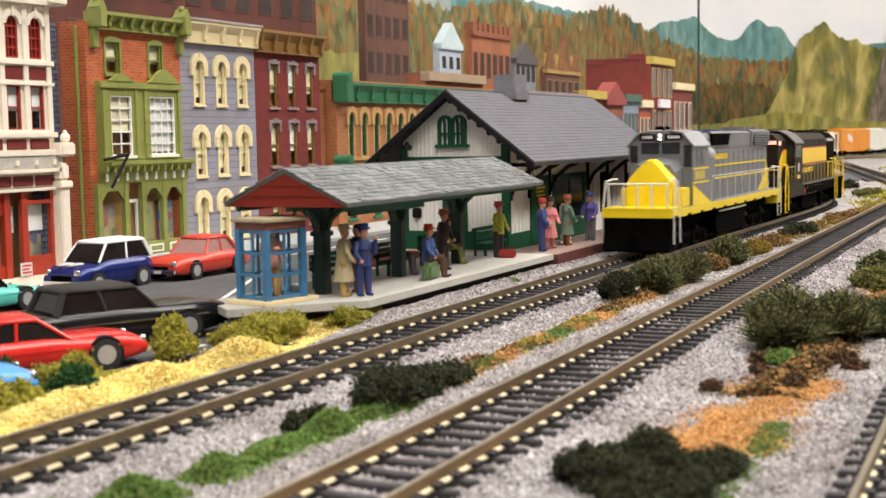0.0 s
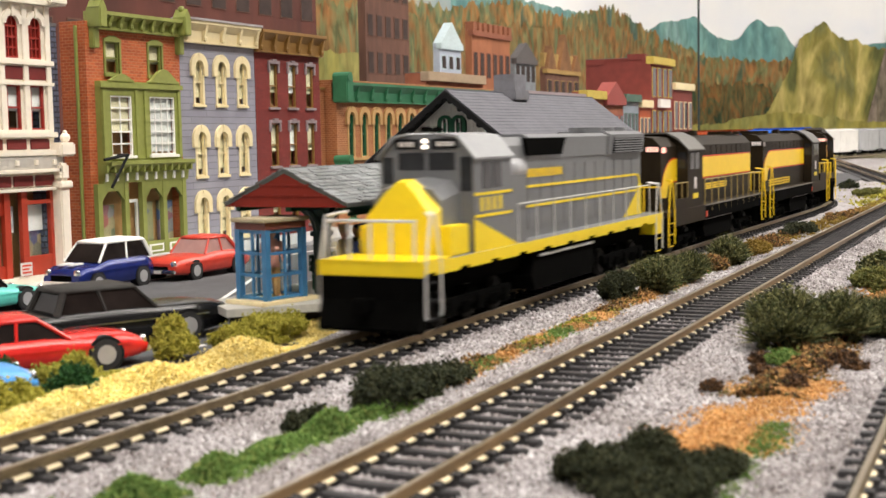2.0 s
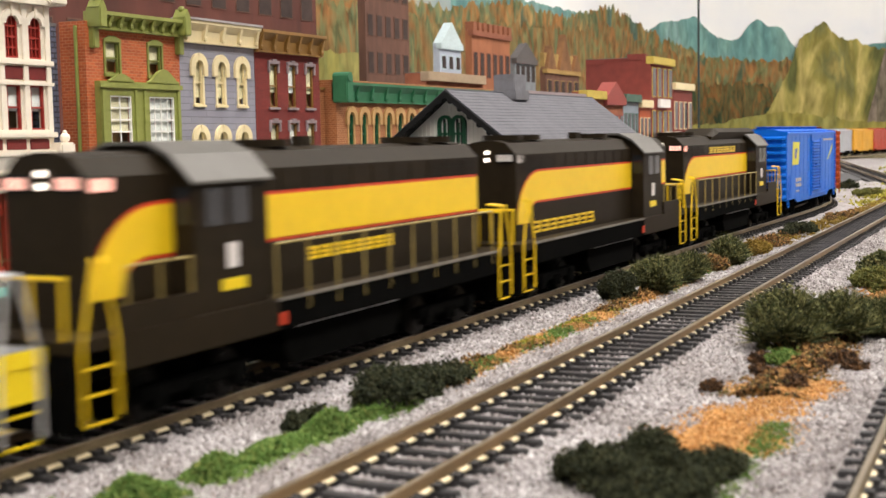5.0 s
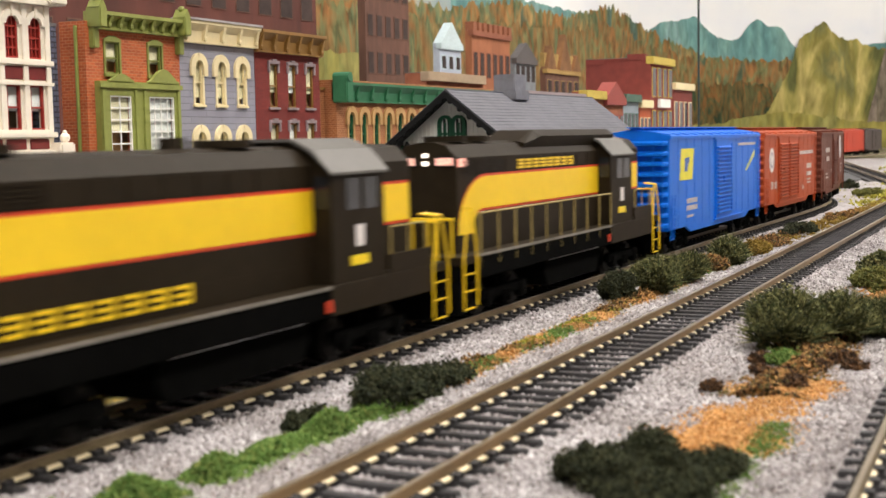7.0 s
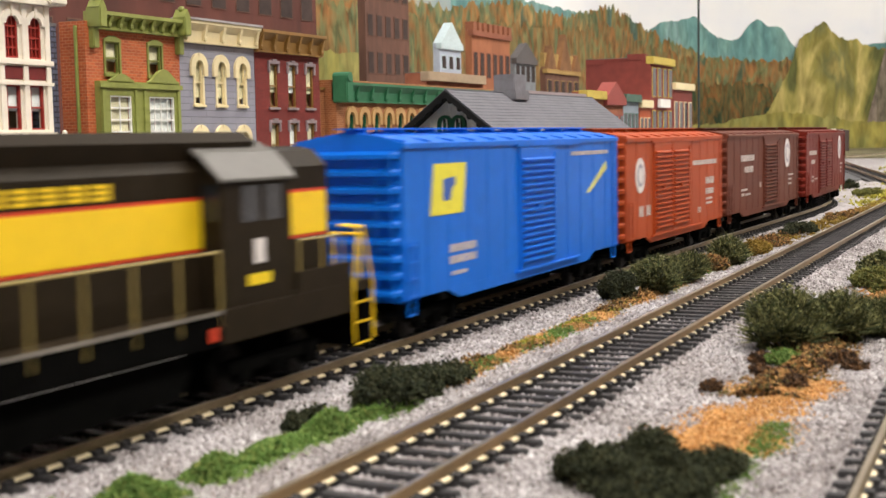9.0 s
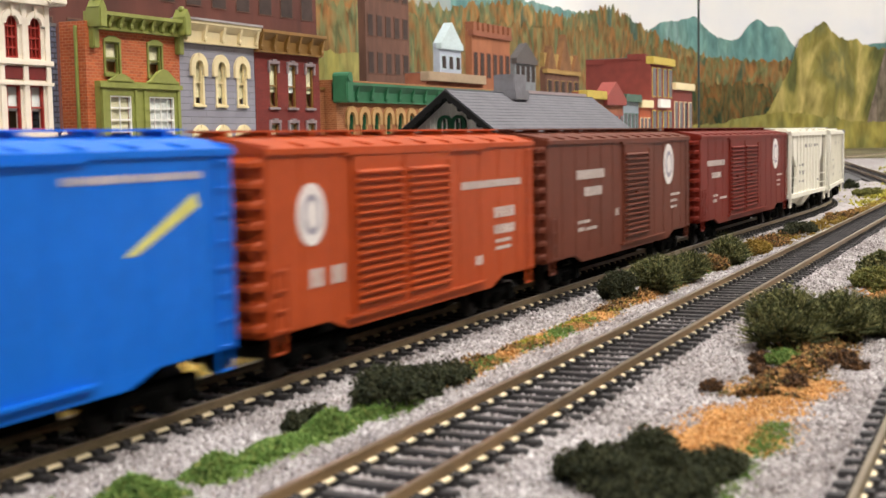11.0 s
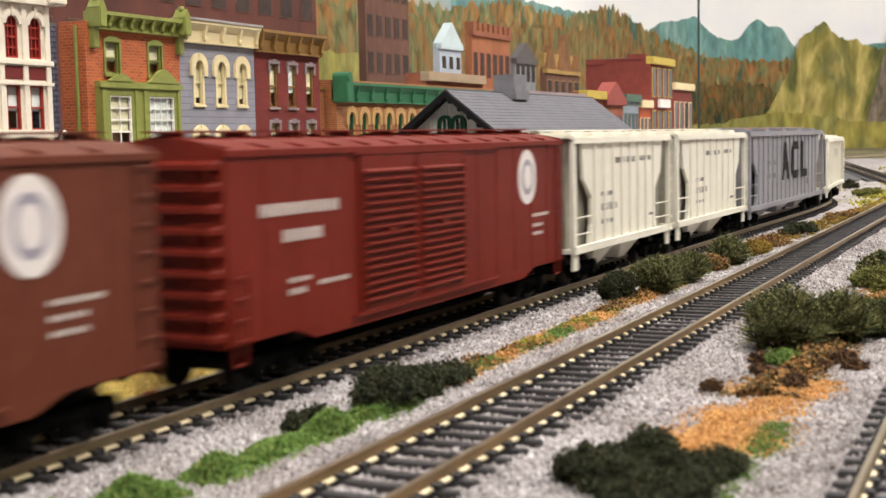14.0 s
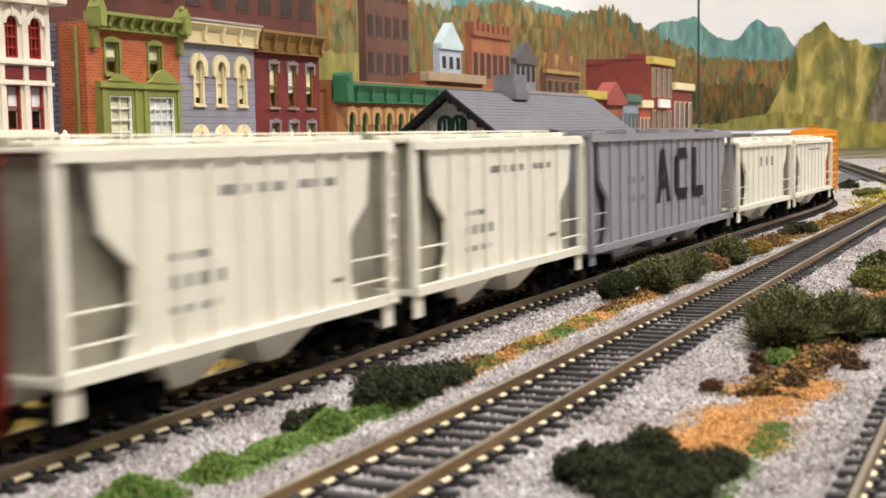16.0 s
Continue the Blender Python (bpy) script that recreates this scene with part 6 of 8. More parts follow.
rear_block("small_shop", "small rust shop with a dull red gabled parapet", 118.8, 124.6, 24, 8.5, RUST2, mat("dull_red_gable", (0.30, 0.06, 0.05), 0.6), 1.2, ((3.8, 6.8),), 4, 1.6)
rear_block("small_shop", "narrow blue-grey shop with green mansard cornice", 124.8, 129.9, 24, 8.9, mat("blue_grey_front", (0.30, 0.36, 0.42), 0.6), mat("dark_green_mansard", (0.07, 0.14, 0.1), 0.6), 1.2, ((3.5, 7.0),), 4)
rear_block("small_shop", "bright orange-red shop with cream cornice", 130.2, 134.2, 24, 8.4, mat("orange_red_front", (0.5, 0.1, 0.03), 0.6), CREAM, 1.2, ((3.5, 6.6),), 3)
rear_block("tall_red_block", "tall dark red brick block with yellow cornice", 134.4, 142.8, 24, 13.1, RED2, LEMON, 7.3, ((9.0, 12.0), (4.5, 7.4)), 4)
part("sign", box(B(), 136.3, 23.5, 7.8, 140.3, 23.8, 8.7), WHITE, bpy.data.objects["tall_red_block"], "white sign board with a red bar")
for k in range(3):
    part("parapet_step", box(B(), 134.3, 24.6 + 2.3 * k, 12.9, 135.0, 26.6 + 2.3 * k, 13.5 - 0.5 * k), RED2, bpy.data.objects["tall_red_block"])
rear_block("red_cornice_block", "dark red block with cream bracketed cornice", 143.2, 151.4, 24, 10.6, RED2, CREAM, 8, ((5.5, 8.5),), 4)
rear_block("background_tower", "tall dim brown brick tower in front of the painted woods", 137, 148.5, 60, 30, DIMBROWN, DIMBROWN, 1.0, ((8.5, 11), (13, 15.5), (17.5, 20), (22, 24.5)), 5)
rear_block("background_mill", "dim red-brown mill building rising over the rooftops", 72, 119, 56, 26, mat("dim_red_mill", (0.095, 0.026, 0.017), 0.8, var=0.3, scale=60, stretch=(1, 1, 0.3)), DIMBROWN, 1.0, ((12, 15), (17.5, 20.5)), 12)
rear_block("background_warehouse", "dim grey warehouse rising over the rooftops", 62, 75.5, 56, 24, DIMGREY, DIMGREY, 1.0, ((12, 14), (16, 18)), 5)
rear_block("background_castle", "rust-orange crenellated brewery block", 168, 182, 60, 20.0, mat("rust_brewery", (0.30, 0.11, 0.05), 0.8, var=0.3, scale=60, stretch=(1, 1, 0.3)), mat("rust_parapet", (0.26, 0.09, 0.05), 0.8), 1.0, ((13.5, 17),), 6)
rear_block("background_house", "pale blue house with a pale teal roof", 157.5, 164.3, 60, 17.6, mat("pale_blue_house", (0.42, 0.47, 0.56), 0.8), mat("pale_teal_roof", (0.52, 0.63, 0.66), 0.8), 1.0, ((14.3, 16.0),), 3, 3.0)
rear_block("background_house", "grey house with a dark roof", 184, 192.5, 60, 16.8, DIMGREY, mat("dark_roof", (0.1, 0.09, 0.09), 0.8), 1.0, ((13.5, 15.8),), 4, 2.6)
rear_block("background_mansion", "ochre and brown mansion with steep gables", 197, 213, 60, 15.8, DIMBROWN, mat("ochre_roof", (0.38, 0.24, 0.08), 0.8), 1.0, ((11.0, 14.0),), 5, None)
mn = bpy.data.objects["background_mansion"]
for xa, xb, zz in ((196.8, 201, 19.6), (202.5, 208.5, 21.8), (209, 213.2, 18.6)):
    bm = B()
    prism(bm, [(xa, 15.8), ((xa + xb) / 2, zz), (xb, 15.8)], "y", 59.6, 60.8)
    part("gable", bm, mat("brown_gable", (0.19, 0.09, 0.035), 0.8, var=0.4, scale=60), mn)
part("mansard", box(B(), 197, 60.2, 15.8, 213, 61, 18.4), mat("ochre_mansard", (0.34, 0.22, 0.07), 0.8, var=0.35, scale=60), mn)
cas = bpy.data.objects["background_castle"]
for k in range(8):
    part("merlon", box(B(), 168 + 1.85 * k, 59.65, 20.1, 169 + 1.85 * k, 61, 21.3), mat("rust_merlon", (0.28, 0.1, 0.05), 0.8), cas)
solid("hanging_wire", rod(B(), (151.4, 23.2, 4.8), (151.4, 23.2, 60), 0.13, 8), mat("dark_wire", (0.03, 0.05, 0.05), 0.5), "thin dark upright rod beside the last block", "rod")


# ---- station ----
SX0, SX1, SY0, SY1, PZ = 47.9, 64.6, 4.5, 9.15, 0.4
pl = thing("platform", "pale concrete station platform along the main track", "platform", kind="structure")
OUT = [(32.2, 2.3), (46.9, 2.25), (46.9, 6.6), (30.6, 6.6), (29.2, 5.0)]
# Near-black foot paints the shaded gap below the slab's edge.
part("slab", prism(B(), [(a + (0.5 if a < 33 else 0), b + (0.35 if b < 5.5 else -0.3)) for a, b in OUT], "z", -0.5, PZ - 0.22), mat("shaded_platform_foot", (0.035, 0.03, 0.026), 0.9, var=0.2), pl)
part("slab_top", prism(B(), [(a + (-0.12 if a < 33 else 0), b - (0.1 if b < 4 else 0)) for a, b in OUT], "z", PZ - 0.22, PZ), CONCRETE, pl)
br = part("brick_slab", box(B(), 46.95, 2.0, -0.5, 70, 10.4, PZ - 0.03, 0.02), bricked("platform_brick", (0.13, 0.022, 0.018), (0.10, 0.018, 0.015), (0.09, 0.04, 0.035), 0.25, 0.1), pl, "dark red brick edged platform")
part("brick_paving", box(B(), 46.95, 2.05, PZ - 0.03, 70, 10.4, PZ - 0.015), mat("paver_brown", (0.25, 0.17, 0.14), 0.8), pl)


def station():
    st = thing("station", "white board-and-batten station with green trim and slate roof", "station")
    ridge_y, ridge_z, eave_z = 6.82, 6.9, 3.95
    zt = 4.55
    W = WHITE
    # walls
    part("front_wall", pierced(B(), SY0, PZ, SY1, 4.2, 0, 0.25, [(6.35, 1.1, 7.25, 3.1)]), W, st).matrix_local = Matrix.Translation((SX0 * K, 0, 0)) @ Matrix(((0, 1, 0, 0), (1, 0, 0, 0), (0, 0, 1, 0), (0, 0, 0, 1)))
    gb = B()
    prism(gb, [(SY0, 4.2), (SY1, 4.2), (SY1, 4.85), (ridge_y, 6.72), (SY0, 4.85)], "x", SX0, SX0 + 0.25)
    part("gable_wall", gb, W, st)
    part("side_wall", pierced(B(), SX0 + 0.25, PZ, SX1, 4.6, SY0, SY0 + 0.25, [(53.0, PZ, 57.2, 3.3), (59.5, 1.2, 61.5, 3.2)]), W, st)
    part("side_wall", box(B(), SX0 + 0.25, SY1 - 0.25, PZ, SX1, SY1, 4.6), W, st)
    part("end_wall", box(B(), SX1 - 0.25, SY0 + 0.25, PZ, SX1, SY1 - 0.25, 4.6), W, st)
    # Dark sheet stands in for the shade of the room behind the openings.
    part("inner_wall", box(B(), 50, SY0 + 1.2, PZ, SX1 - 0.3, SY0 + 1.3, 4.0), mat("unlit_room_dark", (0.06, 0.045, 0.035), 0.8), st)
    for k in range(24):
        y = SY0 + 0.1 + (SY1 - SY0 - 0.2) * k / 23
        top = 4.85 + (6.72 - 4.85) * (1 - abs(y - ridge_y) / 2.33) - 0.12
        part("batten", box(B(), SX0 - 0.045, y - 0.035, 4.22, SX0 + 0.01, y + 0.035, max(4.4, top)), W, st)
        if not 6.3 < y < 7.3:
            part("batten", box(B(), SX0 - 0.045, y - 0.035, 1.2, SX0 + 0.01, y + 0.035, 4.05), W, st)
    for k in range(40):
        x = SX0 + 0.4 + 16 * k / 39
        if not (52.9 < x < 57.3 or 59.4 < x < 61.6):
            part("batten", box(B(), x - 0.03, SY0 - 0.045, 1.1, x + 0.03, SY0 + 0.01, 4.0), W, st)
    # green trim
    tr = B()
    box(tr, SX0 - 0.08, SY0 - 0.08, PZ, SX0 + 0.22, SY0 + 0.2, 4.7)
    box(tr, SX0 - 0.08, SY1 - 0.2, PZ, SX0 + 0.2, SY1 + 0.08, 4.7)
    box(tr, SX0 - 0.07, SY0 + 0.2, 4.05, SX0 + 0.0, SY1 - 0.2, 4.22)
    box(tr, SX0 - 0.07, SY0 + 0.2, PZ, SX0 + 0.0, SY1 - 0.2, 1.15)
    box(tr, SX0 + 0.2, SY0 - 0.07, PZ, 53.0, SY0 - 0.0, 1.05)
    part("corner_trim", tr, GREEN, st, "dark green corner boards")
    part("name_board", box(B(), SX0 - 0.12, SY0 + 0.25, 3.85, SX0 - 0.075, SY0 + 2.0, 4.12), GREEN, st)
    for k in range(5):
        part("lettering_bar", box(B(), SX0 - 0.13, SY0 + 0.4 + 0.3 * k, 3.9, SX0 - 0.12, SY0 + 0.6 + 0.3 * k, 4.07), LETTER, st)
    # arched double window in the gable
    bm = B()
    for yc in (6.55, 7.15):
        for sg in (-1, 1):
            box(bm, SX0 - 0.16, yc + sg * 0.26 - 0.07, 4.7, SX0 + 0.02, yc + sg * 0.26 + 0.07, 5.6)
        box(bm, SX0 - 0.14, yc - 0.2, 5.1, SX0 + 0.02, yc + 0.2, 5.2)
        box(bm, SX0 - 0.14, yc - 0.03, 4.7, SX0 + 0.02, yc + 0.03, 5.6)
        ring = [(yc + 0.33 * math.cos(math.pi * k / 10), 5.58 + 0.33 * math.sin(math.pi * k / 10)) for k in range(11)] + [(yc + 0.18 * math.cos(math.pi * k / 10), 5.58 + 0.2 * math.sin(math.pi * k / 10)) for k in range(10, -1, -1)]
        prism(bm, ring, "x", SX0 - 0.16, SX0 + 0.02)
    gw = part("gable_window", bm, GREEN, st, "dark green twin arched window")
    part("sill", box(B(), SX0 - 0.22, 6.1, 4.58, SX0 + 0.02, 7.6, 4.72, 0.02), GREEN, gw)
    for yc in (6.55, 7.15):
        part("pane", box(B(), SX0 - 0.03, yc - 0.22, 4.7, SX0 - 0.01, yc + 0.22, 5.76), DARKGLASS, gw)
    wd = B()
    box(wd, SX0 - 0.1, 6.25, 1.0, SX0 + 0.05, 7.35, 3.25, 0.02)
    part("front_window", wd, GREEN, st)
    part("pane", box(B(), SX0 - 0.12, 6.4, 1.15, SX0 - 0.1, 7.2, 3.1), DARKGLASS, st)
    dd = part("door", box(B(), 50.3, SY0 - 0.1, PZ, 52.4, SY0 - 0.02, 3.3, 0.02), GREEN, st, "dark green boarded door with yellow notice")
    for k in range(3):
        part("lettering_bar", box(B(), 50.9, SY0 - 0.115, 2.75 - 0.16 * k, 51.9 - 0.15 * (k % 2), SY0 - 0.1, 2.83 - 0.16 * k), BANDYEL, dd)
    part("bay_frame", pierced(B(), 53.0, PZ, 57.2, 3.3, SY0 - 0.1, SY0, [(53.3, 1.3, 55.0, 3.1), (55.2, 1.3, 56.9, 3.1)]), GREEN, st)
    for xa, xb in ((53.3, 55.0), (55.2, 56.9)):
        part("pane", box(B(), xa, SY0 - 0.06, 1.3, xb, SY0 - 0.04, 3.1), DARKGLASS, st)
    # lamp on the gable
    lm = B()
    rod(lm, (SX0 - 0.45, 8.75, 4.5), (SX0 - 0.45, 8.75, 4.85), 0.2, 10, 0.05)
    rods(lm, [(SX0, 8.75, 4.6), (SX0 - 0.45, 8.75, 4.85)], 0.03)
    part("wall_lamp", lm, BLACK, st)
    part("phone_box", box(B(), SX0 - 0.2, 8.35, 1.7, SX0, 8.7, 2.1, 0.03), BLACK, st)
    part("conduit", rod(B(), (SX0 - 0.06, 8.52, 2.1), (SX0 - 0.06, 8.52, 3.9), 0.03, 6), BLACK, st)
    # roof: two slopes of slate courses
    xa, xb = 47.2, 65.2
    for s, ey in ((-1, 3.0), (1, 10.64)):
        deck = B()
        prism(deck, [(ridge_y, ridge_z - 0.14), (ey, eave_z - 0.14), (ey, eave_z), (ridge_y, ridge_z)], "x", xa, xb)
        part("roof_deck", deck, mat("roof_edge_black", (0.02, 0.022, 0.02), 0.6), st)
        n = 22
        for k in range(n):
            t0, t1 = k / n, (k + 1) / n + 0.012
            ya, za = ey + (ridge_y - ey) * t0, eave_z + (ridge_z - eave_z) * t0
            yb, zb = ey + (ridge_y - ey) * t1, eave_z + (ridge_z - eave_z) * t1
            c = B()
            prism(c, [(ya, za + 0.005), (ya, za + 0.06), (yb, zb + 0.035), (yb, zb + 0.003)], "x", xa - 0.03, xb + 0.03)
            part("slate_course", c, SLATE, st)
        # barge boards with scalloped edge, and eave brackets
        bb = B()
        prism(bb, [(ridge_y, ridge_z - 0.02), (ey, eave_z - 0.02), (ey, eave_z - 0.24), (ridge_y, ridge_z - 0.3)], "x", xa - 0.12, xa)
        for k in range(9):
            t = (k + 0.5) / 9
            ball(bb, (xa - 0.06, ey + (ridge_y - ey) * t, eave_z + (ridge_z - eave_z) * t - 0.26), 0.13, 0.4, 1, 1, 8, 6)
        part("barge_board", bb, BLACK, st)
    part("ridge_cap", rod(B(), (xa, ridge_y, ridge_z + 0.03), (xb, ridge_y, ridge_z + 0.03), 0.05, 8), SLATE, st)
    for x in (48.2, 50.2, 52.6, 57.6, 60.5, 63.5):
        bk = B()
        rods(bk, [(x, SY0, 2.5), (x, SY0 - 0.35, 3.2), (x, SY0 - 0.9, 3.65), (x, 3.1, 3.85)], 0.09, 6)
        rod(bk, (x, SY0, 3.85), (x, 3.1, 3.85), 0.08, 6)
        rod(bk, (x, SY0 - 0.05, 2.4), (x, SY0 - 0.05, 3.85), 0.09, 6)
        part("eave_bracket", bk, BLACK, st)
    ch = B()
    box(ch, 53.2, 6.3, 6.6, 54.6, 7.3, 7.75, 0.04)
    box(ch, 53.1, 6.2, 6.6, 54.75, 7.4, 7.05, 0.04)
    part("chimney", ch, mat("grey_chimney", (0.17, 0.17, 0.19), 0.8, var=0.2), st)


station()


def shelter():
    sh = thing("platform_shelter", "open platform shelter with dark red gable and grey shingles", "shelter")
    xa, xb, ya, yb, ry, ez, rz = 31.0, 46.0, 2.2, 6.3, 4.25, 3.22, 4.2
    for s, ey in ((-1, ya), (1, yb)):
        dk = B()
        prism(dk, [(ry, rz - 0.12), (ey, ez - 0.1), (ey, ez), (ry, rz)], "x", xa, xb - 0.0)
        part("roof_deck", dk, mat("roof_edge_grey", (0.10, 0.11, 0.105), 0.8), sh)
        rr = random.Random(8)
        bm = B()
        rows = 11
        for k in range(rows):
            x = xa - rr.random() * 0.3
            while x < xb:
                w = rr.uniform(0.22, 0.5)
                x2 = min(xb + 0.04, x + w)
                t0, t1 = k / rows - 0.005, (k + 1) / rows + 0.02
                up = rr.uniform(0.03, 0.075)
                y0, z0 = ey + (ry - ey) * t0, ez + (rz - ez) * t0
                y1, z1 = ey + (ry - ey) * t1, ez + (rz - ez) * t1
                if x2 - max(x, xa - 0.04) > 0.05:
                    prism(bm, [(y0, z0), (y0, z0 + up), (y1, z1 + 0.02), (y1, z1)], "x", max(x, xa - 0.04), x2 - 0.012)
                x = x2
        s_ = part("shingles", bm, SHING, sh, "rough grey shingles")
        s_["kind"] = "stuff"
    for x, t in ((xa + 0.02, 0.0), (xb - 0.2, 0.0)):
        gb = B()
        prism(gb, [(ya + 0.05, ez - 0.1), (yb - 0.05, ez - 0.1), (ry, rz - 0.05)], "x", x, x + 0.15)
        g = part("gable", gb, OXRED, sh, "dark red boarded gable")
        for k in range(3):
            w = (1 - k / 3.4) * 2.0
            part("board", box(B(), x - 0.03, ry - w, ez - 0.1 + k * 0.3, x, ry + w, ez - 0.06 + k * 0.3), OXRED, g)
    fr = B()
    box(fr, xa + 0.2, ya + 0.25, ez - 0.24, xb - 0.3, ya + 0.4, ez - 0.1)
    box(fr, xa + 0.2, yb - 0.4, ez - 0.24, xb - 0.3, yb - 0.25, ez - 0.1)
    box(fr, xa + 0.2, ry - 0.1, ez - 0.24, xb - 0.3, ry + 0.1, ez - 0.02)
    part("beam", fr, GREEN, sh)
    for x in (33.0, 37.9, 42.6):
        ps = B()
        box(ps, x - 0.2, ry - 0.2, PZ, x + 0.2, ry + 0.2, ez - 0.15, 0.03)
        box(ps, x - 0.26, ry - 0.26, 2.15, x + 0.26, ry + 0.26, 2.3, 0.02)
        post = part("post", ps, GREENPOST, sh, "dark green shelter post")
        for dy in (-1, 1):
            bk = B()
            pts = [(x, ry + dy * 0.15, 2.2), (x, ry + dy * 0.3, 2.65), (x, ry + dy * 0.65, 2.95), (x, ry + dy * 1.2, 3.1)]
            rods(bk, pts, 0.1, 6)
            part("brace", bk, GREENPOST, post)
        for dx in (-1, 1):
            bk = B()
            rods(bk, [(x + dx * 0.15, ry, 2.2), (x + dx * 0.3, ry, 2.65), (x + dx * 0.75, ry, 3.0)], 0.09, 6)
            part("brace", bk, GREENPOST, post)
    part("tie_beam", box(B(), 33.0, ry - 1.0, 2.75, 37.9, ry - 0.9, 2.9), GREEN, sh)
    part("lamp", rod(B(), (37.0, 2.9, 3.02), (37.0, 2.9, 3.3), 0.12, 10), GREEN, sh)


SHING = speckled("shingle_tones", [(0.15, 0.163, 0.166), (0.20, 0.213, 0.218), (0.245, 0.258, 0.262), (0.18, 0.193, 0.193)], 1400, 0.85, 0.5, island=True)
GREENPOST = mat("very_dark_green", (0.008, 0.03, 0.022), 0.5)
shelter()


def bench(x, y, rz):
    b = thing("bench", "dark green wooden platform bench", "bench", (x, y, PZ), rz, group="platform benches")
    for k in range(3):
        part("seat_slat", box(B(), -1.1, -0.3 + 0.17 * k, 0.45, 1.1, -0.15 + 0.17 * k, 0.5, 0.01), GREEN, b)
        part("back_slat", box(B(), -1.1, 0.22, 0.58 + 0.18 * k, 1.1, 0.27, 0.73 + 0.18 * k, 0.01), GREEN, b)
    for xx in (-0.95, 0.95):
        lg = B()
        box(lg, xx - 0.05, -0.28, 0, xx + 0.05, -0.2, 0.45)
        box(lg, xx - 0.05, 0.15, 0, xx + 0.05, 0.22, 1.1)
        box(lg, xx - 0.05, -0.28, 0.38, xx + 0.05, 0.22, 0.45)
        part("leg", lg, GREEN, b)


for x, y in ((34.8, 4.9), (38.9, 4.9), (42.2, 4.9), (46.3, 4.6)):
    bench(x, y, 0)


def phone_booth():
    bt = thing("phone_booth", "weathered blue phone booth with clear panes and cream roof", "phone booth", (31.0, 4.75, PZ), -14)
    BL = mat("booth_blue", (0.05, 0.19, 0.38), 0.5)
    part("base", box(B(), -1.05, -0.75, 0, 1.15, 0.85, 0.12, 0.02), CREAM, bt)
    for sx_, sy_ in ((-0.7, -0.55), (0.7, -0.55), (-0.7, 0.55), (0.7, 0.55)):
        part("post", box(B(), sx_ - 0.09, sy_ - 0.09, 0.12, sx_ + 0.09, sy_ + 0.09, 2.12), BL, bt)
    fr = B()
    for z in (0.14, 0.78, 1.4, 2.02):
        for y in (-0.55, 0.55):
            box(fr, -0.62, y - 0.04, z, 0.62, y + 0.04, z + 0.08)
        for x in (-0.7, 0.7):
            box(fr, x - 0.04, -0.47, z, x + 0.04, 0.47, z + 0.08)
    for y in (-0.55, 0.55):
        box(fr, -0.035, y - 0.035, 0.14, 0.035, y + 0.035, 2.1)
    for x in (-0.7, 0.7):
        box(fr, x - 0.035, -0.035, 0.14, x + 0.035, 0.035, 2.1)
    part("frame", fr, BL, bt)
    for y in (-0.55, 0.55):
        part("pane", box(B(), -0.6, y - 0.01, 0.2, 0.6, y + 0.01, 2.0), GLASS, bt)
    for x in (-0.7, 0.7):
        part("pane", box(B(), x - 0.01, -0.46, 0.2, x + 0.01, 0.46, 2.0), GLASS, bt)
    part("fascia", box(B(), -0.78, -0.63, 2.12, 0.78, 0.63, 2.32), mat("booth_brown", (0.16, 0.05, 0.035), 0.6), bt)
    part("roof", box(B(), -0.88, -0.73, 2.32, 0.88, 0.73, 2.44, 0.03), mat("booth_roof", (0.42, 0.36, 0.24), 0.7), bt)


phone_booth()

# ---- painted figures on the platform: one plain mesh each ----
SKIN = mat("painted_flesh", (0.55, 0.28, 0.18), 0.6)
HAIR = mat("painted_dark", (0.03, 0.02, 0.02), 0.6)


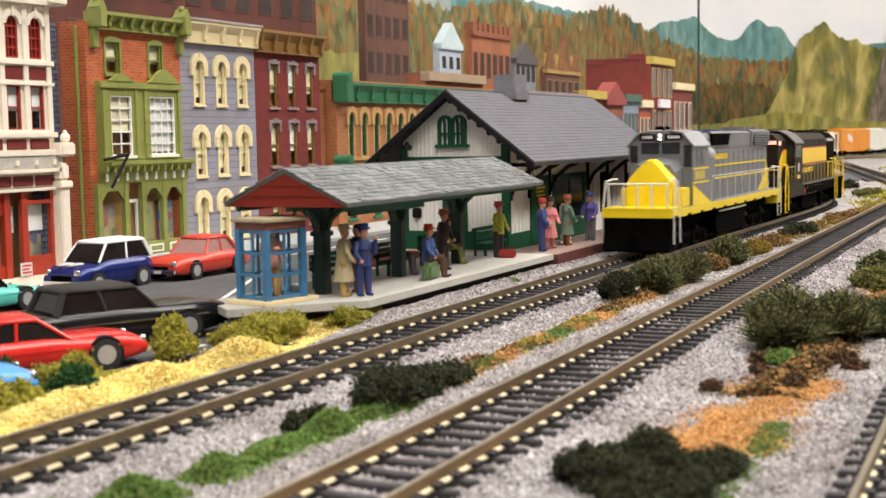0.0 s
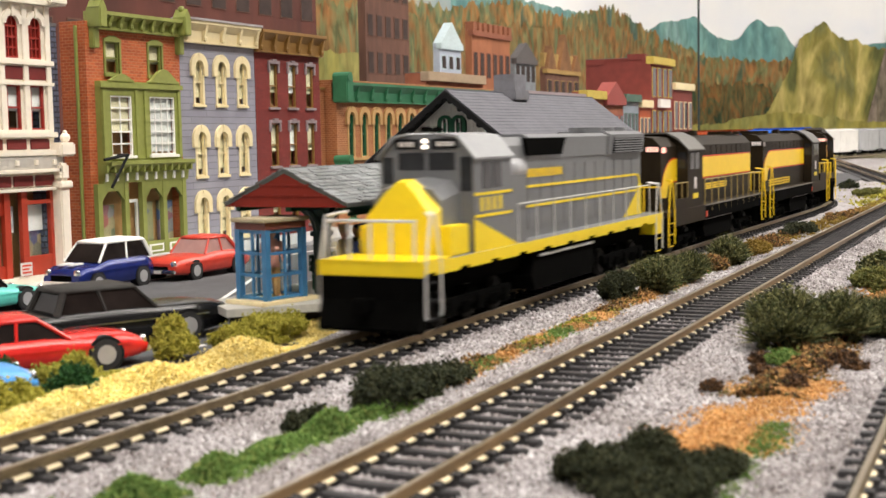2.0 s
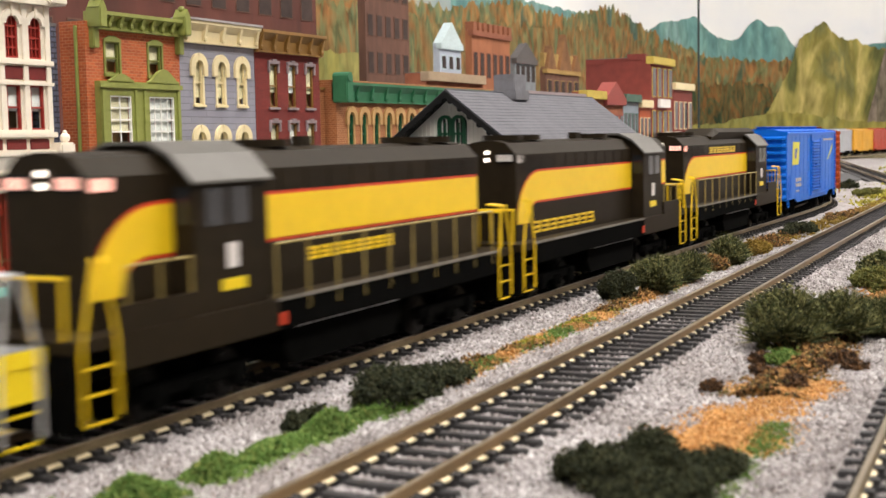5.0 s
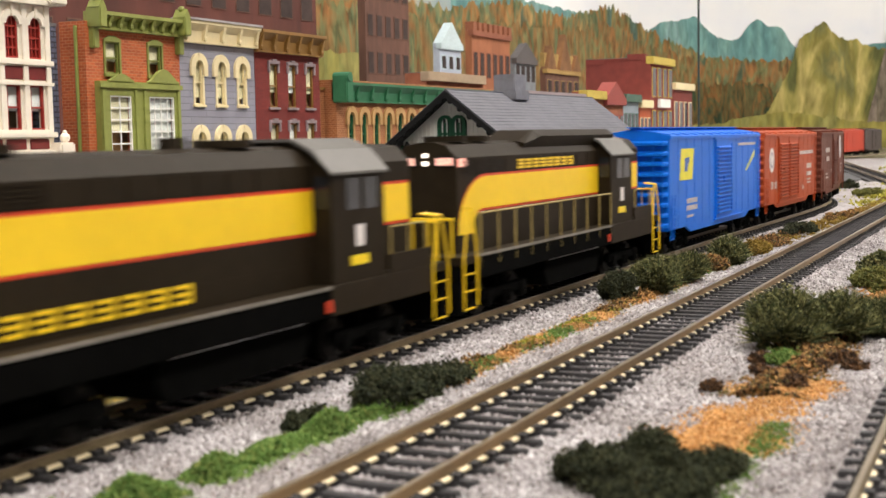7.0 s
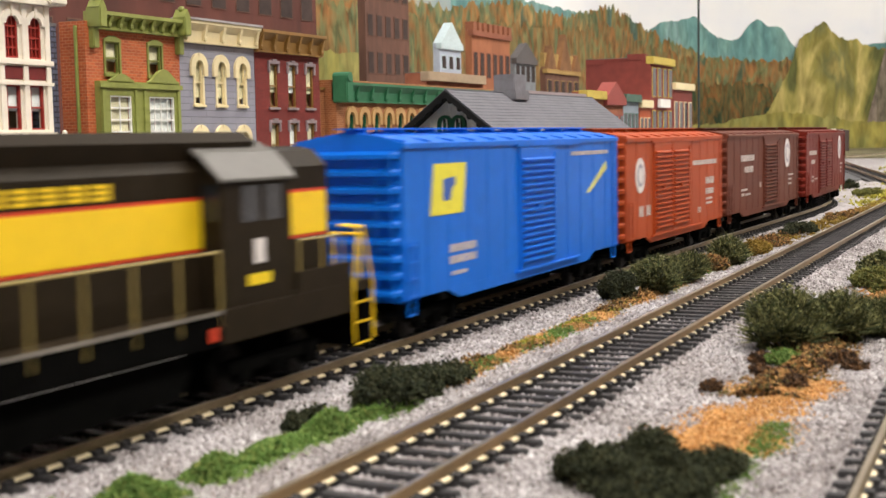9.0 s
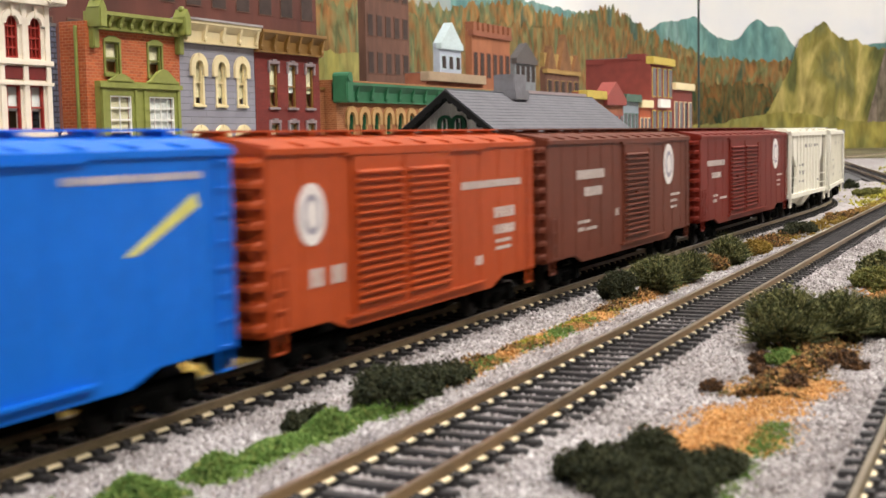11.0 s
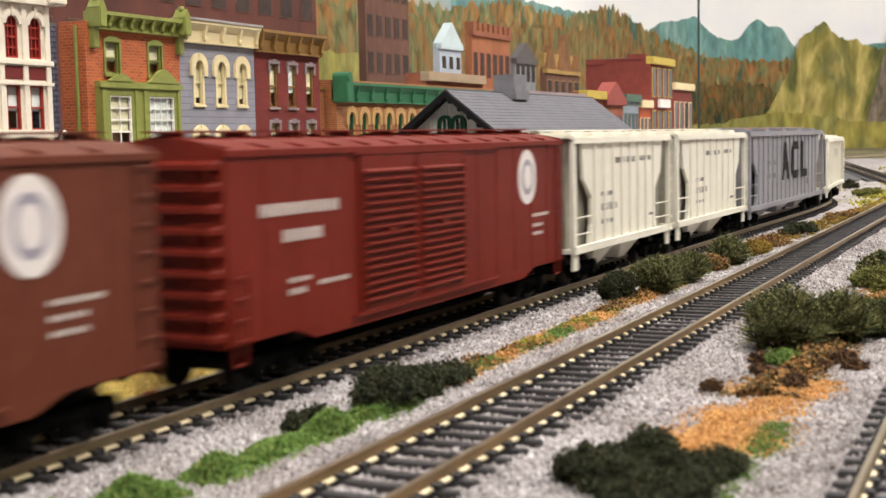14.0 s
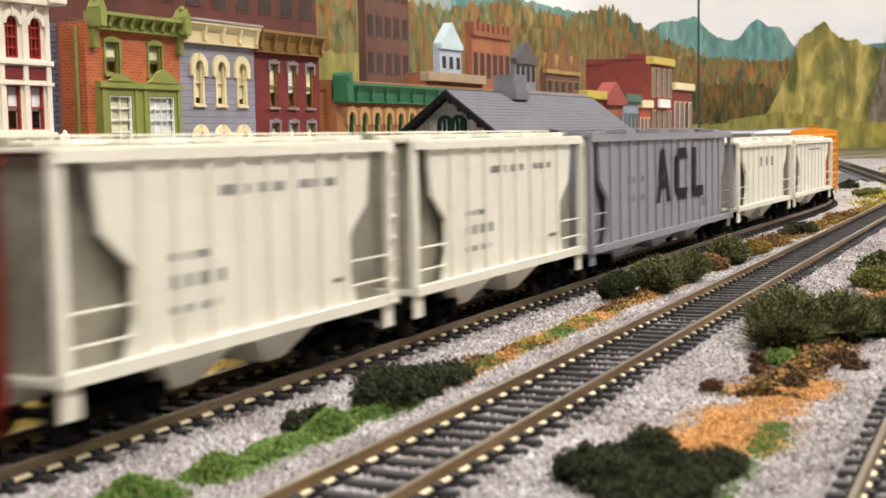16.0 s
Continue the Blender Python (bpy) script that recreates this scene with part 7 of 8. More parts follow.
def figure(label, x, y, rz, coat, legs, hat=None, seated=False, skirt=False, z=PZ, arm=0, crouch=False):
    mats = [coat, legs, SKIN, hat or HAIR]
    bm = B()

    def mark(i):
        for f in bm.faces:
            if not f.tag:
                f.material_index = i
                f.tag = True
    hip = 1.0 if not seated else 0.62
    if seated:
        for s in (-1, 1):
            rod(bm, (0, s * 0.12, hip), (0.5, s * 0.13, hip + 0.02), 0.13, 8, 0.11)
            rod(bm, (0.5, s * 0.13, hip), (0.56, s * 0.14, 0.06), 0.1, 8, 0.07)
            box(bm, 0.5, s * 0.14 - 0.06, 0, 0.75, s * 0.14 + 0.06, 0.08, 0.02)
    else:
        for s in (-1, 1):
            rod(bm, (0.0, s * 0.12, hip), (0.03 * s, s * 0.14, 0.06), 0.15, 8, 0.1)
            box(bm, -0.08 + 0.03 * s, s * 0.14 - 0.06, 0, 0.2 + 0.03 * s, s * 0.14 + 0.06, 0.09, 0.02)
    mark(1)
    if skirt and not seated:
        rod(bm, (0, 0, 0.45), (0, 0, 1.2), 0.33, 12, 0.2)
    rod(bm, (0, 0, hip - 0.1), (0.02, 0, hip + 0.45), 0.24, 10, 0.2)
    rod(bm, (0.02, 0, hip + 0.4), (0.03, 0, hip + 0.68), 0.26, 10, 0.17)
    for s in (-1, 1):
        up = 0.55 if (arm and s == arm) else -0.35
        rod(bm, (0.03, s * 0.25, hip + 0.6), (0.12, s * 0.33, hip + 0.25), 0.09, 7)
        rod(bm, (0.12, s * 0.33, hip + 0.25), (0.3, s * 0.25, hip + 0.25 + up * (0.8 if up > 0 else 0.55)), 0.08, 7, 0.06)
    mark(0)
    for s in (-1, 1):
        up = 0.55 if (arm and s == arm) else -0.35
        ball(bm, (0.32, s * 0.25, hip + 0.25 + up * (0.85 if up > 0 else 0.6)), 0.065, u=7, v=5)
    rod(bm, (0.03, 0, hip + 0.66), (0.04, 0, hip + 0.78), 0.08, 8)
    ball(bm, (0.06, 0, hip + 0.88), 0.15, 0.95, 0.85, 1.1)
    mark(2)
    ball(bm, (0.03, 0, hip + 0.95), 0.15, 1.0, 0.95, 0.85, 10, 6)
    if hat:
        rod(bm, (0.05, 0, hip + 0.98), (0.05, 0, hip + 1.02), 0.21, 12)
        rod(bm, (0.03, 0, hip + 1.0), (0.03, 0, hip + 1.14), 0.16, 12, 0.15)
    mark(3)
    return solid("figurine", bm, mats, label, "figurine", (x, y, z), rz, group="platform figurines", smooth=False)


def C(name, r, g, b):
    return mat(name, (r, g, b), 0.6, var=0.08)


NAVY = C("painted_navy", 0.03, 0.05, 0.17)
figure("painted figurine in a beige coat on the platform", 32.7, 3.35, -60, C("painted_beige", 0.5, 0.42, 0.25), C("painted_tan_hose", 0.45, 0.3, 0.1), C("painted_tan_hat", 0.4, 0.28, 0.16), skirt=True)
figure("painted figurine in a black jacket on the platform", 33.7, 3.4, 160, C("painted_black", 0.02, 0.02, 0.025), C("painted_brown", 0.3, 0.12, 0.05))
figure("painted figurine in a navy uniform with raised arm", 33.0, 2.85, -120, NAVY, NAVY, NAVY, arm=1)
figure("seated painted figurine in a mauve dress on a bench", 38.4, 4.6, -70, C("painted_mauve", 0.2, 0.12, 0.2), C("painted_plum", 0.14, 0.09, 0.15), seated=True)
figure("painted figurine in blue with a red and yellow cap", 38.2, 3.3, -80, C("painted_blue", 0.05, 0.09, 0.28), C("painted_brown_trousers", 0.1, 0.05, 0.03), C("painted_red_cap", 0.5, 0.05, 0.02), seated=True)
figure("painted figurine in a dark brown suit on the platform", 40.2, 3.7, -90, C("painted_dark_brown", 0.05, 0.025, 0.02), C("painted_dark_suit", 0.04, 0.02, 0.018), C("painted_rust_hair", 0.35, 0.1, 0.03))
figure("seated painted figurine in olive green on a bench", 42.4, 4.6, -75, C("painted_olive", 0.25, 0.27, 0.06), C("painted_olive_skirt", 0.28, 0.3, 0.08), C("painted_auburn", 0.2, 0.05, 0.02), seated=True)
figure("painted figurine in a lime jacket and red cap", 45.2, 3.75, -100, C("painted_lime", 0.4, 0.42, 0.03), C("painted_black_trousers", 0.03, 0.025, 0.03), C("painted_red", 0.5, 0.05, 0.03))
figure("painted figurine in a navy uniform and red cap", 48.1, 3.1, -70, NAVY, NAVY, C("painted_crimson", 0.4, 0.03, 0.03), z=PZ - 0.015)
figure("painted figurine in a pink floral dress", 49.4, 3.25, -110, C("painted_pink", 0.6, 0.2, 0.2), C("painted_rose", 0.55, 0.25, 0.22), HAIR, skirt=True, z=PZ - 0.015)
figure("painted figurine in a grey-green coat", 51.0, 3.1, -40, C("painted_grey_green", 0.10, 0.16, 0.12), C("painted_brown_boots", 0.25, 0.09, 0.04), C("painted_brick_hat", 0.35, 0.1, 0.06), skirt=True, z=PZ - 0.015)
figure("painted figurine in a purple-blue uniform and peaked cap", 53.6, 2.95, 180, C("painted_violet", 0.07, 0.05, 0.22), C("painted_grey_trousers", 0.12, 0.12, 0.13), NAVY, z=PZ - 0.015)
figure("painted figurine in pink inside the phone booth", 31.0, 4.75, -120, C("painted_salmon", 0.6, 0.28, 0.22), C("painted_ochre", 0.5, 0.3, 0.12), HAIR, z=PZ + 0.12)


def suitcase(x, y, rz, paint, label, s=1.0):
    c = thing("suitcase", label, "suitcase", (x, y, PZ), rz, group="suitcases")
    part("case", box(B(), -0.55 * s, -0.16 * s, 0, 0.55 * s, 0.16 * s, 0.55 * s, 0.1 * s), paint, c)
    hd = B()
    rods(hd, [(-0.15 * s, 0, 0.54 * s), (-0.12 * s, 0, 0.68 * s), (0.12 * s, 0, 0.68 * s), (0.15 * s, 0, 0.54 * s)], 0.03)
    part("handle", hd, HAIR, c)


suitcase(37.5, 2.85, 8, C("suitcase_green", 0.12, 0.2, 0.08), "rounded green suitcase on the platform")
suitcase(45.0, 3.3, -70, C("suitcase_red", 0.35, 0.03, 0.02), "small red bag beside a figurine", 0.6)
hs = thing("luggage_board", "white arched board leaning by the station wall", "sign board", (51.9, 3.5, PZ - 0.015), -30)
part("board", box(B(), -0.05, -0.3, 0, 0.05, 0.3, 1.7, 0.1), WHITE, hs)
part("foot", box(B(), -0.3, -0.05, 0, 0.3, 0.05, 0.1), WHITE, hs)


# ---- motor cars ----
CHROME = mat("chrome", (0.75, 0.75, 0.76), 0.15, 0.95, var=0.04)
HUBGREY = mat("silver_plastic_hub", (0.42, 0.42, 0.43), 0.4, 0.3, var=0.1)
TYRE = mat("tyre_rubber", (0.018, 0.018, 0.019), 0.75)
CARGLASS = mat("tinted_car_glass", (0.016, 0.012, 0.011), 0.25, var=0.5, scale=150, spec=0.08)


def automobile(name, label, x, y, rz, L, W, H, paint, roof=None, cabin=(-0.22, 0.12, 0.30, 0.02), hood=0.62, tail=0.62, wb=0.58, wheel=0.36, fins=False, stripe=None, glass=None, z=-0.45, round_=0.5):
    """Front towards +x. cabin: rear foot, front roof, windscreen foot, rear roof, as shares of the length."""
    a = thing(name, label, "car", (x, y, z), rz, group="parked cars")
    gr, belt = 0.22, H * 0.62
    bm = B()
    secs = []
    for u in np.linspace(0.5, -0.5, 17):
        xx = u * L
        k = max(0, (abs(u) - 0.34) / 0.16)
        hw = W / 2 * (1 - 0.16 * k ** 2)
        top = belt * (hood + (1 - hood) * min(1, max(0, (cabin[2] + 0.06 - u) / 0.18))) if u > 0 else belt * (1 - (1 - tail) * min(1, max(0, (-u - 0.22) / 0.2)))
        top = belt * max(0.72, top / belt) if round_ < 0.4 else top
        top -= belt * 0.22 * k ** 2.5 * (1 if not fins else 0.35)
        top = max(top, gr + 0.3)
        low = gr + 0.1 * k ** 2
        mid = (low + top) / 2 + 0.05
        secs.append([(xx, -hw * 0.9, low), (xx, -hw, low + 0.1), (xx, -hw, mid), (xx, -hw * 0.95, top - 0.07), (xx, -hw * 0.82, top), (xx, 0, top + 0.04), (xx, hw * 0.82, top), (xx, hw * 0.95, top - 0.07), (xx, hw, mid), (xx, hw, low + 0.1), (xx, hw * 0.9, low)])
    loft(bm, secs)
    body = part("body", bm, paint, a, smooth=True)
    for q in body.data.polygons:
        q.use_smooth = len(q.vertices) == 4
    r0, f1, f0, r1 = (c * L for c in cabin)
    zb = belt - 0.06
    g = B()
    loft(g, [[(r0, s1 * W * 0.42, zb) for s1 in (-1, 1)] + [(f0, s1 * W * 0.42, zb) for s1 in (1, -1)], [(r1, s1 * W * 0.34, H - 0.08) for s1 in (-1, 1)] + [(f1, s1 * W * 0.34, H - 0.08) for s1 in (1, -1)]])
    part("window_glass", g, glass or CARGLASS, a)
    rp = roof or paint
    rf = B()
    loft(rf, [[(r1 - 0.12, -W * 0.36, H - 0.12), (r1 - 0.12, W * 0.36, H - 0.12), (f1 + 0.06, W * 0.36, H - 0.12), (f1 + 0.06, -W * 0.36, H - 0.12)], [(r1 - 0.05, -W * 0.33, H - 0.02), (r1 - 0.05, W * 0.33, H - 0.02), (f1, W * 0.33, H - 0.02), (f1, -W * 0.33, H - 0.02)], [(r1 + 0.12, -W * 0.26, H + 0.02), (r1 + 0.12, W * 0.26, H + 0.02), (f1 - 0.12, W * 0.26, H + 0.02), (f1 - 0.12, -W * 0.26, H + 0.02)], [(r1 + 0.4, -W * 0.12, H + 0.05), (r1 + 0.4, W * 0.12, H + 0.05), (f1 - 0.3, W * 0.12, H + 0.05), (f1 - 0.3, -W * 0.12, H + 0.05)]])
    part("roof", rf, rp, a, smooth=True)
    for s1 in (-1, 1):
        pb = B()
        rod(pb, (f0, s1 * W * 0.42, zb), (f1, s1 * W * 0.345, H - 0.1), 0.05, 6)
        rod(pb, (r0, s1 * W * 0.42, zb), (r1, s1 * W * 0.345, H - 0.1), 0.1, 6)
        xm = (f0 + r0) / 2 - 0.05
        rod(pb, (xm, s1 * W * 0.425, zb), ((f1 + r1) / 2 - 0.05, s1 * W * 0.35, H - 0.1), 0.045, 6)
        part("pillar", pb, rp, a)
        part("side_trim", box(B(), -L * 0.4, s1 * W * 0.5 - 0.015, belt * 0.66, L * 0.4, s1 * W * 0.5 + 0.015, belt * 0.66 + 0.035), CHROME if fins else paint, a)
        for e in (-1, 1):
            wx = e * wb * L / 2
            # Black disc on the body side imitates the shaded hollow round the wheel.
            ar = B()
            rod(ar, (wx, s1 * (W / 2 - 0.3), wheel), (wx, s1 * (W / 2 + 0.012), wheel), wheel * 1.2, 18)
            part("arch_shade", ar, BLACK, a)
            tw = B()
            rod(tw, (wx, s1 * (W / 2 - 0.25), wheel), (wx, s1 * (W / 2 + 0.03), wheel), wheel, 20)
            w = part("wheel", tw, TYRE, a)
            hb = B()
            rod(hb, (wx, s1 * (W / 2 + 0.0), wheel), (wx, s1 * (W / 2 + 0.05), wheel), wheel * 0.62, 16)
            part("hubcap", hb, HUBGREY, w)
        for e, mt in ((1, CHROME), (-1, REDLINE)):
            lt = B()
            ball(lt, (e * (L / 2 - 0.08), s1 * W * 0.34, belt * 0.66), 0.16, 0.6, 1, 1, 10, 7)
            part("headlight" if e > 0 else "tail_light", lt, mt if e < 0 else CHROME, a)
    for e in (-1, 1):
        bp = B()
        box(bp, e * L / 2 - 0.06, -W * 0.42, gr + 0.1, e * L / 2 + 0.09, W * 0.42, gr + 0.26, 0.04)
        part("bumper", bp, CHROME, a)
    part("grille", box(B(), L / 2 - 0.1, -W * 0.24, gr + 0.26, L / 2 + 0.015, W * 0.24, belt * 0.6), SOOT, a)
    part("number_plate", box(B(), L / 2 + 0.09, -0.2, gr + 0.1, L / 2 + 0.1, 0.2, gr + 0.22), LETTER, a)
    if stripe:
        for s1 in (-1, 1):
            st = B()
            prism(st, [(L * 0.30, 0.14), (L * 0.46, 0.16), (L * 0.46, 0.3), (L * 0.30, 0.34)] if s1 > 0 else [(L * 0.30, -0.14), (L * 0.46, -0.16), (L * 0.46, -0.3), (L * 0.30, -0.34)], "z", belt * 0.9, belt * 0.955)
            part("hood_stripe", st, stripe, a)
    return a


automobile("small_hatchback", "dark blue small hatchback with white roof and stripes", 38.2, 17.2, 180, 4.25, 2.0, 1.85, mat("dark_metallic_blue", (0.01, 0.02, 0.14), 0.2, 0.2), WHITE, (-0.47, 0.10, 0.24, -0.40), 0.86, 1.0, 0.6, 0.37, stripe=WHITE, round_=0.3)
automobile("red_sedan", "bright red boxy sedan parked on the street", 43.2, 16.4, 180, 5.1, 2.05, 1.62, mat("sedan_red", (0.55, 0.05, 0.03), 0.3), None, (-0.32, 0.02, 0.12, -0.22), 0.9, 0.92, 0.56, 0.36, glass=mat("milky_glass", (0.35, 0.2, 0.18), 0.2))
automobile("turquoise_convertible", "turquoise rounded convertible with a black top", 31.2, 16.4, 0, 4.6, 1.9, 1.45, mat("turquoise_paint", (0.10, 0.52, 0.45), 0.3), BLACK, (-0.3, 0.02, 0.12, -0.16), 0.82, 0.75, 0.56, 0.36)
automobile("black_convertible", "long black fifties convertible with dusty soft top", 27.5, 7.9, -25, 6.5, 2.2, 1.68, mat("dusty_black_paint", (0.006, 0.006, 0.0065), 0.2, var=0.3), mat("dusty_soft_top", (0.022, 0.02, 0.018), 0.85, var=0.35, scale=200), (-0.27, 0.08, 0.17, -0.23), 0.95, 0.95, 0.6, 0.4, fins=True)
automobile("red_coupe", "glossy red sports coupe beside the track", 23.5, 6.7, -30, 5.1, 2.0, 1.42, mat("coupe_red", (0.60, 0.025, 0.02), 0.18), None, (-0.36, -0.02, 0.12, -0.2), 0.92, 0.7, 0.56, 0.38)
automobile("blue_car", "light blue car with a dark grille", 18.6, 5.6, -32, 5.0, 2.0, 1.5, mat("light_blue_paint", (0.08, 0.30, 0.66), 0.3), None, (-0.3, 0.02, 0.12, -0.2), 0.9, 0.9, 0.56, 0.38)
for q in ((40.3, 17.2, 42.2, 17.0), (33.5, 15.7, 36.0, 15.7), (36.5, 10.5, 47.5, 15.5), (44, 9.5, 56, 14.6), (29, 14.8, 32.5, 14.2), (50, 17.6, 62, 17.6), (26.8, 5.6, 28.2, 5.1)):
    marking(*q)


# ---- plants and ground cover ----
def foam(name, cols, scale=1200):
    return speckled(name, cols, scale, 0.95, 0.4, island=True)


DARKBUSH = foam("dark_bush_foam", [(0.012, 0.017, 0.009), (0.026, 0.033, 0.016), (0.055, 0.06, 0.028), (0.018, 0.024, 0.012), (0.04, 0.046, 0.022), (0.07, 0.07, 0.033)])
SPRIG = foam("sprig_green", [(0.016, 0.024, 0.011), (0.06, 0.075, 0.028), (0.30, 0.29, 0.12), (0.03, 0.038, 0.016), (0.14, 0.15, 0.055), (0.04, 0.055, 0.018)])
MOSS = foam("moss_green", [(0.06, 0.075, 0.018), (0.11, 0.12, 0.03), (0.19, 0.18, 0.05), (0.08, 0.095, 0.022)])
OLIVE = foam("olive_foam", [(0.20, 0.19, 0.02), (0.33, 0.31, 0.04), (0.46, 0.42, 0.08), (0.26, 0.25, 0.03)])
PINE = foam("deep_green_foam", [(0.012, 0.045, 0.012), (0.02, 0.075, 0.018), (0.03, 0.10, 0.025)])
TURF = foam("yellow_turf", [(0.84, 0.66, 0.19), (0.90, 0.74, 0.26), (0.95, 0.84, 0.40), (0.88, 0.70, 0.22)])
GRASS = foam("green_turf", [(0.07, 0.14, 0.03), (0.11, 0.20, 0.045), (0.17, 0.26, 0.07), (0.08, 0.16, 0.03), (0.13, 0.22, 0.05), (0.22, 0.25, 0.07)])
ORANGE = foam("orange_scatter", [(0.42, 0.19, 0.06), (0.60, 0.31, 0.10), (0.70, 0.44, 0.19), (0.30, 0.14, 0.05)])
SCRUB = foam("brown_scrub", [(0.07, 0.04, 0.02), (0.22, 0.11, 0.04), (0.42, 0.24, 0.09), (0.12, 0.10, 0.03), (0.03, 0.02, 0.015)])
DEADLEAF = foam("dead_leaf", [(0.025, 0.016, 0.012), (0.06, 0.035, 0.02), (0.16, 0.08, 0.03), (0.035, 0.025, 0.016)])
OCHRE = foam("ochre_tuft", [(0.12, 0.08, 0.015), (0.25, 0.17, 0.03), (0.33, 0.22, 0.05)])
TET_V = np.array([(1, 1, 1), (1, -1, -1), (-1, 1, -1), (-1, -1, 1)], float) * 0.75
TET_F = np.array([(0, 1, 2), (0, 3, 1), (0, 2, 3), (1, 3, 2)])


def flecks(name, pts, size, material, seed, tall=1.0):
    """Many small torn flecks, one at each point, turned at random."""
    r = np.random.default_rng(seed)
    n = len(pts)
    q = r.normal(size=(n, 4))
    q /= np.linalg.norm(q, axis=1)[:, None]
    w, x, y, z = q.T
    R = np.stack([1 - 2 * (y * y + z * z), 2 * (x * y - z * w), 2 * (x * z + y * w), 2 * (x * y + z * w), 1 - 2 * (x * x + z * z), 2 * (y * z - x * w), 2 * (x * z - y * w), 2 * (y * z + x * w), 1 - 2 * (x * x + y * y)], -1).reshape(n, 3, 3)
    s = size * (0.5 + r.random(n))
    st = np.stack([0.6 + 0.6 * r.random(n), 0.6 + 0.6 * r.random(n), (0.8 + 0.8 * r.random(n)) * tall], -1)
    v = TET_V[None] * s[:, None, None] * st[:, None]
    v = np.einsum("nij,nkj->nki", R, v) if tall < 2 else v + r.normal(0, 0.3, (n, 1, 3)) * 0
    v = v + np.asarray(pts)[:, None]
    f = (TET_F[None] + 4 * np.arange(n)[:, None, None]).reshape(-1, 3)
    return raw(name, v.reshape(-1, 3), f, material)


def sprigs(name, heads, rx, ry, h, n, material, seed):
    """Thin pointed blades that stand out from the plant's heads."""
    r = np.random.default_rng(300 + seed)
    c = heads[r.integers(len(heads), size=n)]
    o = r.normal(size=(n, 3))
    o[:, 2] = np.abs(o[:, 2]) * 0.9 + 0.15
    o /= np.linalg.norm(o, axis=1)[:, None]
    side = np.cross(o, r.normal(size=(n, 3)))
    side /= np.linalg.norm(side, axis=1)[:, None]
    up = np.cross(o, side)
    a = c + o * (0.15 + 0.25 * r.random((n, 1)))
    ln = 0.28 + 0.32 * r.random((n, 1))
    wd = 0.022 + 0.018 * r.random((n, 1))
    v = np.stack([a + side * wd, a - side * wd, a + up * wd, a + o * ln], 1)
    f = (TET_F[None] + 4 * np.arange(n)[:, None, None]).reshape(-1, 3)
    return raw(name, v.reshape(-1, 3), f, material)


def bush(label, x, y, rx, ry, h, material, n=1600, size=0.07, seed=0, z=-0.42, spiky=False, category="bush"):
    """A low plant: clumps of flecks about a few twigs."""
    r = np.random.default_rng(100 + seed)
    rx, ry = rx * 1.12, ry * 1.12
    th = thing("bush", label, category, (x, y, z), group="layout bushes")
    tw = B()
    k = 22
    heads = []
    for i in range(k):
        a = r.random() * 6.28
        d = math.sqrt(r.random()) * 0.9
        hx, hy, hz = d * rx * math.cos(a), d * ry * math.sin(a), h * (0.12 + 0.72 * r.random() ** 0.7) * (1 - 0.45 * d)
        rod(tw, (hx * 0.3, hy * 0.3, 0), (hx, hy, hz), 0.03, 5, 0.015)
        heads.append((hx, hy, hz))
    fat = 0.4 + 0.65 * r.random(k)
    part("twig", tw, SCRUB, th)
    pts = []
    hd = np.array(heads)
    for i in range(n):
        j = r.integers(k)
        c = hd[j]
        o = r.normal(size=3)
        o *= (0.3 + 0.65 * r.random() + 0.5 * r.random() ** 6) / np.linalg.norm(o)
        p = c + o * fat[j] * np.array([0.36 * math.sqrt(rx * 1.2), 0.36 * math.sqrt(ry * 1.2), 0.3 * math.sqrt(h)])
        if p[2] < 0:
            p[2] = abs(p[2]) * 0.4
        pts.append(p)
    if spiky:
        extra = []
        for i in range(n // 5):
            c = hd[r.integers(k)]
            o = r.normal(size=3)
            o[2] = abs(o[2]) + 0.3
            o /= np.linalg.norm(o)
            b0 = c + o * np.array([rx, ry, h]) * 0.3
            for j in range(5):
                extra.append(b0 + o * 0.11 * j)
        pts += extra
    ob = flecks("foliage", np.array(pts), size, material, seed)
    if spiky:
        sp = sprigs("sprig", hd, rx, ry, h, n // 2, material, seed)
        sp.parent = th
        sp["kind"] = "stuff"
    ob.parent = th
    return th


def cover(name, label, n, area, material, seed, size=0.06, mound=0.25, freq=0.6, cut=0.0, tall=1.0, z0=-0.44):
    """Scattered turf: (x0, x1, y of the strip's middle as a function of x, half width)."""
    r = np.random.default_rng(200 + seed)
    x0, x1, mid, half = area
    pts = []
    for i in range(n):
        x = x0 + (x1 - x0) * r.random()
        v = float(np.clip(r.normal() * 0.55, -1.9, 1.9))
        hw = half * (0.75 + 0.5 * noise.noise((x * 0.6, seed, 0)))
        y = mid(x) + v * hw
        d = noise.noise((x * freq, y * freq, seed * 3.1))
        if d + r.normal() * 0.12 < cut - 0.25:
            continue
        pts.append((x, y, z0 + r.random() ** 1.5 * mound * max(0.0, 1 - v * v) * (0.6 + d)))
    ob = flecks(name, np.array(pts), size, material, seed, tall)
    return tagged(ob, label, "ground cover", kind="stuff")


